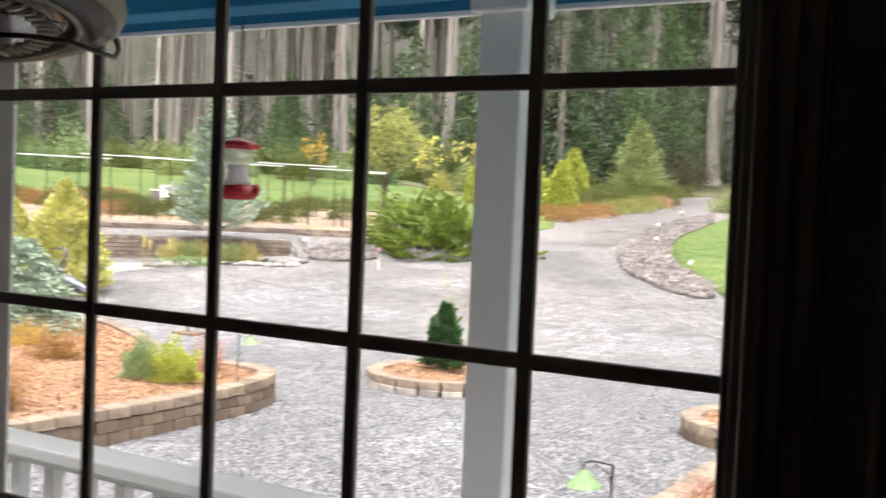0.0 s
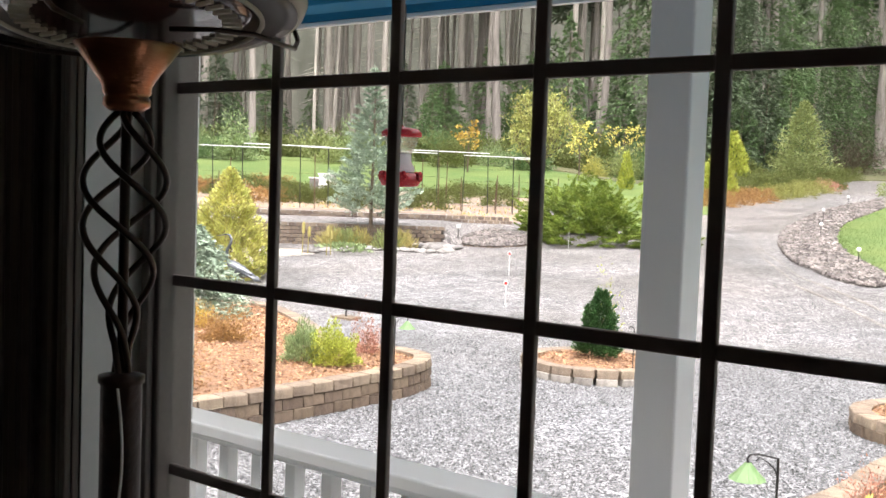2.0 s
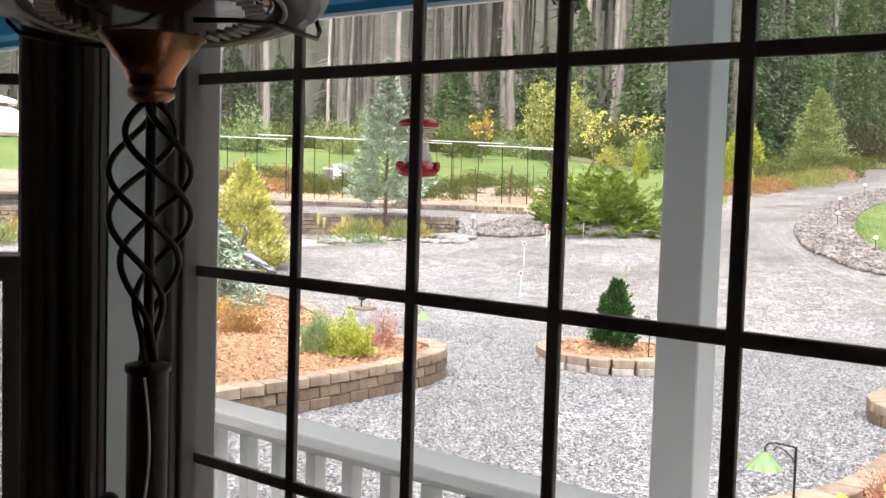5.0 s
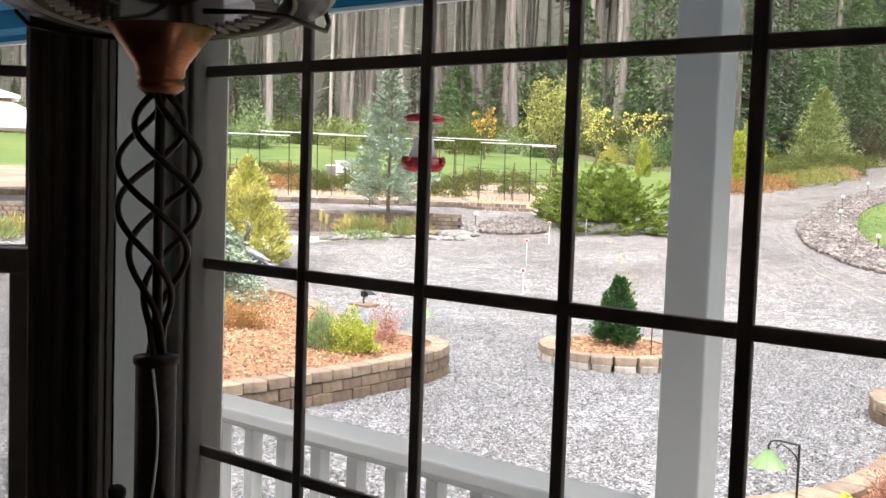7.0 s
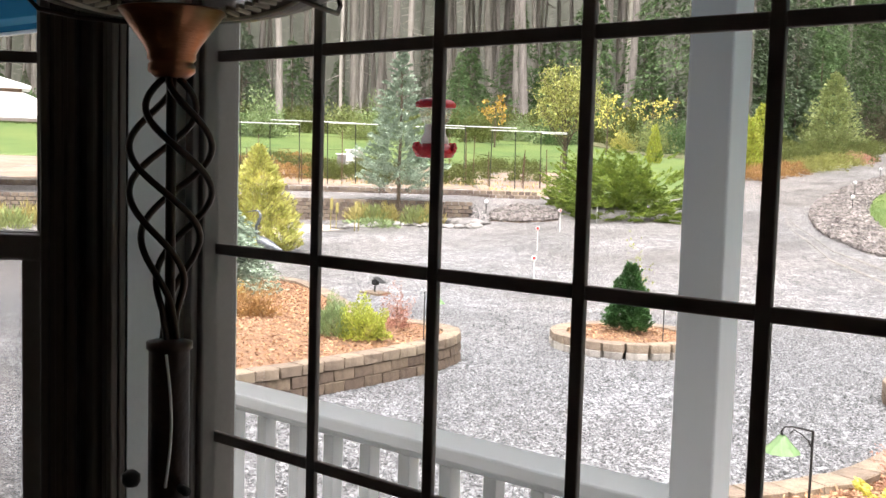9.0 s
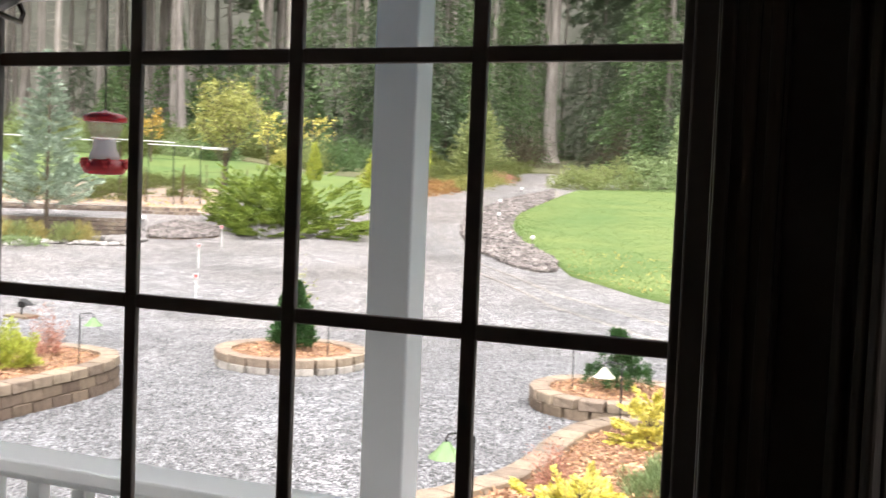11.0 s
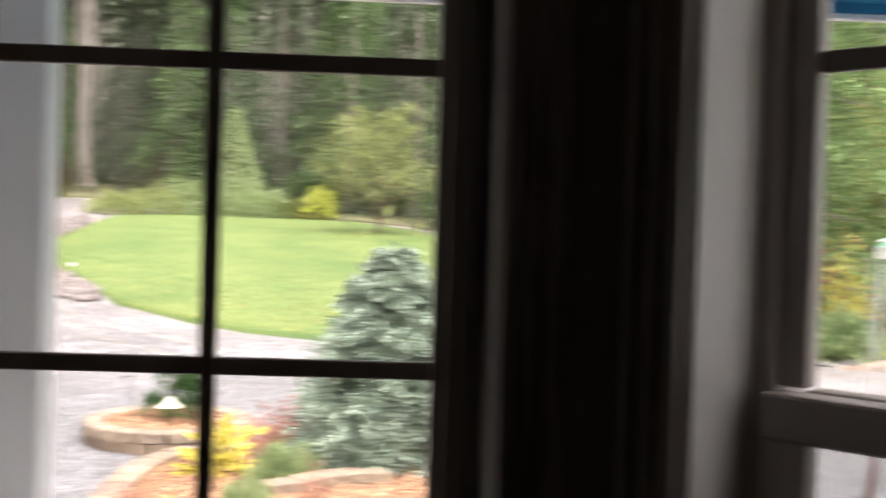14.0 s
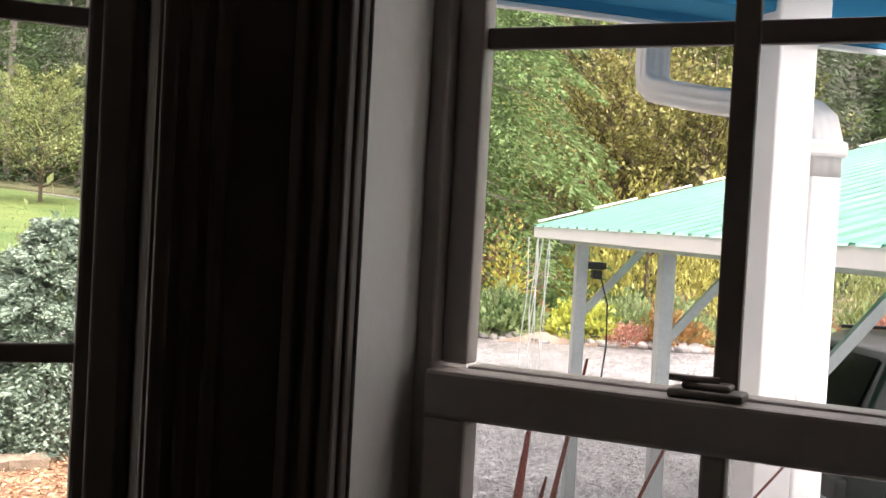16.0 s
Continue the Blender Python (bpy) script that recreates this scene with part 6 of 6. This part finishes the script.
def fence():
    t = thing("garden_fence", pose(0, 0, 0), "tall thin deer fence with black posts and white top pipes", "fence")
    a, c = polar(52.5, 37.4), polar(33.7, 40.6)
    n = 13
    P = [Vector((a[0] + (c[0] - a[0]) * i / n, a[1] + (c[1] - a[1]) * i / n, 0)) for i in range(n + 1)]
    b = bmesh.new()
    tube(b, [(0, 0, -0.1), (0, 0, 2.2)], 0.016, 6)
    first = part("post", b, M_BLACK, t)
    first.location = (P[0].x, P[0].y, land(P[0].x, P[0].y))
    for p in P[1:]:
        again(first, pose(p.x, p.y, land(p.x, p.y), 0, sr.uniform(-2, 2), 0), t)
    rust = mat("rusty_stake_iron", (0.05, 0.03, 0.02), (0.16, 0.09, 0.055), scale=9, fine=40, rough=0.8)
    for i in range(22):
        f = sr.random()
        x, y = P[0].x + (P[-1].x - P[0].x) * f + sr.uniform(-0.3, 0.3), P[0].y + (P[-1].y - P[0].y) * f + sr.uniform(0.2, 2.2)
        b = bmesh.new()
        tube(b, [(x, y, land(x, y) - 0.1), (x + sr.uniform(-0.08, 0.08), y, land(x, y) + sr.uniform(1.1, 2.0))], 0.018, 5)
        part("stake", b, rust, t, "rusty leaning stake")
    for i in range(0, n, 2):
        p, q = P[i], P[min(i + 3, n)]
        b = bmesh.new()
        zz = [max(land(v.x, v.y) for v in (p, q)) + 2.1 + 0.05 * (i % 3)] * 2
        tube(b, [(p.x, p.y, zz[0]), (q.x, q.y, zz[1])], 0.014, 6)
        part("pipe", b, M_ROD, t, "white plastic top pipe")
    for k in range(4):
        b = bmesh.new()
        for p, q in zip(P, P[1:]):
            tube(b, [(p.x, p.y, land(p.x, p.y) + 0.35 + 0.45 * k), (q.x, q.y, land(q.x, q.y) + 0.35 + 0.45 * k)], 0.005, 4, cap=False)
        part("wire", b, M_BLACK, t)
    return t


fence()
for i in range(26):
    yaw, r = sr.uniform(35, 53), sr.uniform(39, 49)
    x, y = polar(yaw, r)
    bush("garden_plant", x, y, land(x, y), HM[sr.choice((0, 2, 2, 2))], "low vegetable-garden plant in autumn colour", "garden plants", "plant")
for yaw, r, h in ((45.0, 46.5, 1), (45.5, 47.2, 0)):
    t = thing("beehive", on_land(yaw, r, 20), "stack of weathered white hive boxes in the garden", "beehive", "hives")
    part("lower_box", boxm(-0.3, 0.3, -0.25, 0.25, 0.08, 0.45, 0.01), M_ROD if h else M_STONE, t)
    part("upper_box", boxm(-0.29, 0.29, -0.24, 0.24, 0.455, 0.8 if h else 0.6, 0.01), M_ROD if h else M_STONE, t)
    part("lid", boxm(-0.33, 0.33, -0.28, 0.28, 0.805 if h else 0.605, 0.88 if h else 0.66, 0.01), M_ROD, t)
    part("stand", boxm(-0.28, 0.28, -0.22, 0.22, -0.05, 0.078), M_TWIG, t)


def gazebo():
    t = thing("gazebo", on_land(63.0, 35.2, 63), "small gazebo with a two-tier white roof on wooden posts", "gazebo")
    wood = mat("brown_gazebo_wood", (0.16, 0.1, 0.06), (0.3, 0.2, 0.13), scale=4, fine=30, rough=0.8, stretch=(4, 4, 0.5))
    for sx in (-1, 1):
        for sy in (-1, 1):
            part("post", boxm(sx * 1.7 - 0.07, sx * 1.7 + 0.07, sy * 1.7 - 0.07, sy * 1.7 + 0.07, -0.1, 2.1, 0.01), wood, t)
    for nm, r0, r1, z0, z1 in (("roof", 2.1, 0.8, 2.1, 2.9), ("upper_roof", 1.0, 0.05, 3.0, 3.4)):
        b = bmesh.new()
        lo = [b.verts.new((x * r0, y * r0, z0)) for x, y in ((-1, -1), (1, -1), (1, 1), (-1, 1))]
        lo2 = [b.verts.new((x * r0, y * r0, z0 + 0.08)) for x, y in ((-1, -1), (1, -1), (1, 1), (-1, 1))]
        hi = [b.verts.new((x * r1, y * r1, z1)) for x, y in ((-1, -1), (1, -1), (1, 1), (-1, 1))]
        for i in range(4):
            j = (i + 1) % 4
            b.faces.new((lo[i], lo[j], lo2[j], lo2[i]))
            b.faces.new((lo2[i], lo2[j], hi[j], hi[i]))
        b.faces.new(hi)
        b.faces.new(lo[::-1])
        part(nm, b, M_ROD, t)
    part("neck", boxm(-0.75, 0.75, -0.75, 0.75, 2.85, 3.02), wood, t)


gazebo()
# ---- the carport and what lies beyond it ----
M_GALV = mat("galvanised_steel", (0.36, 0.39, 0.41), (0.52, 0.55, 0.57), scale=5, fine=40, rough=0.45, bump=0.06, metal=0.4)
M_ROOF = mat("mint_green_roof_metal", (0.11, 0.34, 0.25), (0.19, 0.44, 0.35), scale=1.2, fine=14, rough=0.42, spec=0.3, bump=0.1, metal=0.0, stretch=(0.3, 2, 1))


def carport():
    t = thing("carport", pose(5.22, 6.99, 0, 0, 0, -9.2), "open steel carport with a wet mint-green ribbed metal roof", "carport")
    half, ex, ey, ze = 4.55, -0.25, 0.55, 2.58
    rise = half * math.tan(radians(16))
    for x in (0, 8.6):
        for y in (0, -1.85, -3.7):
            part("post", boxm(x - 0.048, x + 0.048, y - 0.048, y + 0.048, 0, 2.5, 0.006), M_GALV, t)
            s_ = 1 if x == 0 else -1
            b = bmesh.new()
            tube(b, [(x + s_ * 0.03, y, 1.86), (x + s_ * 0.72, y, 2.62)], 0.04, 4)
            part("brace", b, M_GALV, t)
    for y in (0, -1.85, -3.7):
        for s_ in (1, -1):
            b = bmesh.new()
            x0, x1 = (0, half + ex) if s_ > 0 else (8.6, half + ex)
            tube(b, [(x0, y, 2.52), (x1, y, 2.44 + rise)], 0.045, 4)
            part("rafter", b, M_GALV, t)
    for x in (0, 8.6):
        part("eave_beam", boxm(x - 0.05, x + 0.05, -5.12, ey - 0.05, 2.44, 2.535, 0.005), M_GALV, t)
    part("fascia", boxm(ex - 0.025, ex - 0.003, -5.12, ey, 2.475, 2.575, 0.003), M_WHITE, t)
    part("fascia", boxm(2 * half + ex + 0.003, 2 * half + ex + 0.025, -5.12, ey, 2.475, 2.575, 0.003), M_WHITE, t)
    # ribbed panels, each about a metre wide
    for side in (0, 1):
        for k in range(6):
            y0, y1 = ey - 0.945 * (k + 1) + 0.004, ey - 0.945 * k
            b = bmesh.new()
            prof = []
            for r in range(4):
                c = y0 + (r + 0.5) * (y1 - y0) / 4
                w_ = (y1 - y0) / 8
                prof += [(c - w_ * 0.98, 0), (c - w_ * 0.3, 0), (c - w_ * 0.18, 0.016), (c + w_ * 0.18, 0.016), (c + w_ * 0.3, 0)]
            prof.append((y1, 0))
            xa, xb = (ex - 0.04, half + ex) if side == 0 else (2 * half + ex + 0.04, half + ex)
            lo = [b.verts.new((xa, y, ze - 0.012 + dz)) for y, dz in prof]
            hi = [b.verts.new((xb, y, ze + rise + dz)) for y, dz in prof]
            for i in range(len(prof) - 1):
                b.faces.new((lo[i], lo[i + 1], hi[i + 1], hi[i]))
            bmesh.ops.solidify(b, geom=list(b.faces), thickness=0.004)
            part("roof_panel", b, M_ROOF, t)
    part("ridge_cap", boxm(half + ex - 0.15, half + ex + 0.15, -5.12, ey, ze + rise + 0.01, ze + rise + 0.05, 0.01), M_ROOF, t)
    for side in (0, 1):
        b = bmesh.new()
        xa, xb = (ex - 0.04, half + ex) if side == 0 else (2 * half + ex + 0.04, half + ex)
        for i in range(9):
            f0, f1 = i / 9 + 0.012, (i + 1) / 9 - 0.012
            p0, p1 = Vector((xa + (xb - xa) * f0, ey + 0.02, ze + rise * f0 + 0.02)), Vector((xa + (xb - xa) * f1, ey + 0.02, ze + rise * f1 + 0.02))
            tube(b, [p0, p1], 0.012, 4)
        part("rake_trim", b, M_WHITE, t, "white segmented rake trim")
    b = bmesh.new()
    box(b, 0.05, 0.2, -0.08, 0.06, 2.24, 2.3, 0.012)
    box(b, 0.08, 0.16, -0.1, -0.02, 2.16, 2.235, 0.012)
    part("flood_lamp", b, M_BLACK, t)
    b = bmesh.new()
    tube(b, [(0.16, -0.03, 2.2), (0.24, -0.03, 1.95), (0.25, -0.03, 1.6), (0.21, -0.03, 1.2), (0.2, -0.03, 0.9)], 0.007, 6)
    part("cable", b, M_BLACK, t)
    return t


carport()
wat = thing("water_stream", pose(5.07, 7.55, 0), "thin streams of rainwater falling from the carport corner", "water")
wg = random.Random(2)
M_WATER = veil_mat("falling_water", (0.9, 0.92, 0.92), 0.45)
for i in range(7):
    b = bmesh.new()
    x, y = wg.uniform(-0.1, 0.14), wg.uniform(-0.1, 0.05)
    pts = [(x - 0.05 * f + 0.015 * math.sin(9 * f + i), y, 2.47 - 1.5 * f * wg.uniform(0.95, 1.02)) for f in (k / 10 for k in range(11))]
    tube(b, pts, 0.007, 5, 0.003)
    part("strand", b, M_WATER, wat)


def car():
    t = thing("parked_car", pose(7.5, 6.9, 0, 0, 0, -14), "dark green-black sport utility car parked under the carport", "car")
    paint = mat("black_green_car_paint", (0.008, 0.014, 0.014), (0.016, 0.024, 0.022), scale=2, fine=200, rough=0.3, bump=0.0, spec=0.3, coat=0.1)
    tyre = mat("black_tyre_rubber", (0.015, 0.015, 0.015), (0.03, 0.03, 0.03), scale=20, fine=90, rough=0.85)
    dark = mat("tinted_car_glass", (0.006, 0.008, 0.009), (0.012, 0.014, 0.015), scale=3, fine=50, rough=0.05, bump=0)
    W = 0.9
    def shell(prof, w0, w1, bev):
        b = bmesh.new()
        zs = [z for x, z in prof]
        zmin, zmax = min(zs), max(zs)
        L = [b.verts.new((x, -(w0 + (w1 - w0) * (z - zmin) / (zmax - zmin)), z)) for x, z in prof]
        R = [b.verts.new((x, w0 + (w1 - w0) * (z - zmin) / (zmax - zmin), z)) for x, z in prof]
        n = len(prof)
        b.faces.new(L)
        b.faces.new(R[::-1])
        for i in range(n):
            b.faces.new((L[i], R[i], R[(i + 1) % n], L[(i + 1) % n]))
        bmesh.ops.recalc_face_normals(b, faces=b.faces)
        bmesh.ops.bevel(b, geom=list(b.edges), offset=bev, segments=3, affect="EDGES", profile=0.6)
        return b
    body = part("body", shell([(0.0, 0.45), (0.02, 0.95), (0.08, 1.08), (3.3, 1.08), (4.45, 0.98), (4.6, 0.75), (4.6, 0.4), (4.3, 0.32), (0.2, 0.32)], W, W * 0.97, 0.05), paint, t, smooth=True)
    part("cabin", shell([(0.1, 1.06), (0.42, 1.66), (0.7, 1.75), (2.2, 1.75), (2.6, 1.68), (3.35, 1.06)], W * 0.95, W * 0.74, 0.05), paint, t, smooth=True)
    b = bmesh.new()
    f = [b.verts.new(v) for v in ((0.115, -0.7, 1.14), (0.115, 0.7, 1.14), (0.365, 0.6, 1.6), (0.365, -0.6, 1.6))]
    b.faces.new(f)
    bmesh.ops.solidify(b, geom=list(b.faces), thickness=-0.012)
    part("rear_window", b, dark, t)
    for s_ in (-1, 1):
        for x0, x1, x2, x3 in ((0.36, 1.25, 1.25, 0.62), (1.32, 2.2, 2.2, 1.32), (2.27, 3.05, 2.55, 2.27)):
            b = bmesh.new()
            y0, y1 = s_ * (W * 0.95 + 0.006), s_ * (W * 0.77 + 0.012)
            b.faces.new([b.verts.new(v) for v in ((x0, y0, 1.12), (x1, y0, 1.12), (x2, y1, 1.62), (x3, y1, 1.62))])
            bmesh.ops.solidify(b, geom=list(b.faces), thickness=0.012)
            part("side_window", b, dark, t)
        part("tail_light", boxm(-0.012, 0.05, s_ * 0.82 - 0.07, s_ * 0.82 + 0.07, 0.82, 1.06, 0.015), M_REFL, t, "red tail light")
        part("roof_rail", boxm(0.6, 2.3, s_ * 0.6 - 0.02, s_ * 0.6 + 0.02, 1.755, 1.79, 0.01), M_BLACK, t)
        part("mirror", boxm(2.85, 3.0, s_ * 0.95 - 0.07, s_ * 0.95 + 0.07, 1.1, 1.24, 0.03), paint, t)
        for x in (0.85, 3.65):
            b = bmesh.new()
            bmesh.ops.create_cone(b, cap_ends=True, segments=28, radius1=0.37, radius2=0.37, depth=0.24, matrix=pose(x, s_ * 0.83, 0.37, 90, 0, 0))
            wheel = part("wheel", b, tyre, t)
            b = bmesh.new()
            bmesh.ops.create_cone(b, cap_ends=True, segments=20, radius1=0.23, radius2=0.2, depth=0.25, matrix=pose(x, s_ * 0.835, 0.37, 90, 0, 0))
            part("rim", b, M_GALV, wheel)
    part("bumper", boxm(-0.08, 0.1, -0.86, 0.86, 0.42, 0.62, 0.03), M_BLACK, t)


car()

# the planted bank behind the carport
sheet("bank", -62, -12, curve((-62, 22.5), (-40, 23.2), (-12, 22.2)), curve((-62, 60), (-12, 60)), M_SOIL, 0.06, "leaf-strewn brown bank behind the carport", ny=40, nr=20, bumpy=0.3)
for i in range(64):
    yaw = -14 - 34 * i / 64
    x, y = polar(yaw, 22.4 + 0.02 * (-yaw) + sr.uniform(-0.12, 0.12))
    stone(x, y, sr.uniform(0.12, 0.24), "pale rounded stone edging the planted bank", "bank stones")
BK = [lump_leaves(0.7, 0.7, 0.7, 170 + i, 1300, 0.13, (G_SAGE, G_RUST, G_LIME, G_OLIVE, G_YOUNG, G_RED)[i], up=0.8, lump=0.5) for i in range(6)]
for i in range(56):
    yaw, r = -13 - 36 * sr.random(), 23.0 + 4.0 * sr.random()
    x, y = polar(yaw, r)
    s = sr.uniform(0.5, 1.2)
    t = thing("bank_plant", pose(x, y, land(x, y) + 0.05, 0, 0, sr.uniform(0, 360)) @ Matrix.Diagonal((s, s, s, 1)), "leafy autumn plant on the stone-edged bank", "plant", "bank plants")
    o = new("crown", BK[sr.choice((0, 0, 1, 2, 3, 4, 5))])
    o.parent = t
bush("yellow_shrub", *polar(-22.6, 25.5), 0.3, lump_leaves(0.6, 0.6, 2.0, 181, 700, 0.15, G_YELLOW, lump=0.7, inner=0.3), "bright yellow autumn shrub on the bank", stem=stem_mesh(1.4, 0.03, 4, limbs=8, spread=0.5))
bush("red_shrub", *polar(-22.2, 28), 0.4, lump_leaves(0.8, 0.8, 2.6, 182, 500, 0.16, G_RED, lump=0.7, inner=0.3), "dark red autumn shrub on the bank", stem=stem_mesh(1.6, 0.03, 4, limbs=8, spread=0.5))
for yaw, r, h, w_, m_ in ((-30, 27, 4.2, 2.0, G_WILLOW), (-34, 28, 4.4, 2.0, G_WILLOW), (-27.6, 28.5, 3.4, 1.2, G_WILLOW), (-39, 27, 4.0, 2.4, G_PALE), (-44, 28, 4.2, 2.4, G_PALE)):
    plant("weeping_willow", on_land(yaw, r), "weeping willow with yellow hanging autumn leaves", "tree", "willows on the bank", trunk=stem_mesh(h * 0.8, 0.09, int(r), limbs=10, spread=1.2, z0=0.5), crown=weeping_leaves(h, w_, int(-yaw * 3), 90, 40, 0.15, m_))
G_CEDAR = leaf_mat("cedar_sprays", (0.07, 0.13, 0.04), (0.22, 0.32, 0.12), trans=0.35)
NF = plume_conifer(16, 4.4, 190, 150, 18, 24, 0.15, G_CEDAR, z0=0.6, rise=0.0, curl=0.45, taper=0.5, width=0.4, fan=0.4, thick=0.015)
NC = plume_conifer(16, 4.4, 191, 130, 14, 16, 0.22, G_CEDAR, z0=0.6, rise=0.0, curl=0.45, taper=0.5, width=0.4, fan=0.4, thick=0.015)
for yaw, r, s in ((-20.5, 27, 0.95), (-16, 31, 1.05), (-12.5, 36, 1.0)):
    x, y = polar(yaw, r)
    t = thing("cedar", pose(x, y, land(x, y), 0, 0, 50 * yaw) @ Matrix.Diagonal((s, s, s, 1)), "large green cedar with drooping flat boughs", "tree", "cedars")
    for nm, me in (("trunk", BT), ("crown", NF if r < 28 else NC)):
        o = new(nm, me)
        o.parent = t
for yaw, r, h, m_, n in ((-28.5, 31, 8.5, G_FADE, 9000), (-31, 34, 9.5, G_OLIVE, 8000), (-26.5, 35, 7.5, G_FADE, 6000), (-33, 31, 7.5, G_FADE, 4000), (-35, 36, 9, G_OLIVE, 6000)):
    TM, CM = limb_tree(h * 1.1, 3.4, int(r * 5 + n), 44, 9, 26, 0.16, m_, r=0.14, z0=0.08, steep=0.55, width=0.5, bare=0.2)
    plant("maple_tree", on_land(yaw, r), "broad tree with thinning olive and amber leaves", "tree", "autumn trees on the bank", trunk=TM, crown=CM)
for i in range(27):
    yaw, r = -10 - 55 * rng.random(), rng.uniform(40, 75)
    x, y = polar(yaw, r)
    s = rng.uniform(0.8, 1.3)
    t = thing("spreading_fir", pose(x, y, land(x, y), 0, 0, rng.uniform(0, 360)) @ Matrix.Diagonal((s, s, s, 1)), "full green fir with drooping boughs down to the ground", "tree", "full firs")
    for nm, me in (("trunk", BT), ("crown", BF[i % 2])):
        o = new(nm, me)
        o.parent = t

# loose chips over the yard next to the house
def gravel_chips(n, y0, y1, r0, r1, seed):
    g = np.random.default_rng(seed)
    yaw, r = np.radians(g.uniform(y0, y1, n)), g.uniform(r0, r1, n)
    x, y = CX - r * np.sin(yaw), CY + r * np.cos(yaw)
    thin = np.array([noise.noise((a * 0.55, b * 0.9, 3.0)) for a, b in zip(x, y)])
    keep = (y > 1.3) & ((thin < 0.16) | (g.random(n) < 0.25))
    x, y = x[keep], y[keep]
    n = len(x)
    size, turn = g.uniform(0.008, 0.023, n), g.uniform(0, 6.28, n)
    V = np.zeros((n, 5, 3))
    for k in range(4):
        q = turn + k * math.pi / 2 + g.normal(size=n) * 0.25
        rad = size * g.uniform(0.6, 1.2, n)
        V[:, k] = np.column_stack([x + np.cos(q) * rad, y + np.sin(q) * rad, 0.002 + g.uniform(0, 0.5, n) * size * 0.5])
    V[:, 4] = np.column_stack([x + g.normal(size=n) * size * 0.35, y + g.normal(size=n) * size * 0.35, 0.004 + size * g.uniform(0.4, 1.0, n)])
    F = (np.arange(n)[:, None, None] * 5 + np.array([[0, 1, 4], [1, 2, 4], [2, 3, 4], [3, 0, 4]])[None]).reshape(-1)
    me = bpy.data.meshes.new("gravel_chips")
    me.vertices.add(5 * n)
    me.vertices.foreach_set("co", V.astype(np.float32).ravel())
    me.loops.add(12 * n)
    me.loops.foreach_set("vertex_index", F.astype(np.int32))
    me.polygons.add(4 * n)
    me.polygons.foreach_set("loop_start", np.arange(0, 12 * n, 3, dtype=np.int32))
    me.update(calc_edges=True)
    me.materials.append(M_PEBBLE)
    return tagged(new("gravel_chips", me), "loose wet grey crushed-stone chips over the yard", "gravel", kind="stuff")


gravel_chips(240000, -12, 62, 4.2, 19.0, 77)
gravel_chips(50000, -42, -12, 4.6, 16.0, 78)
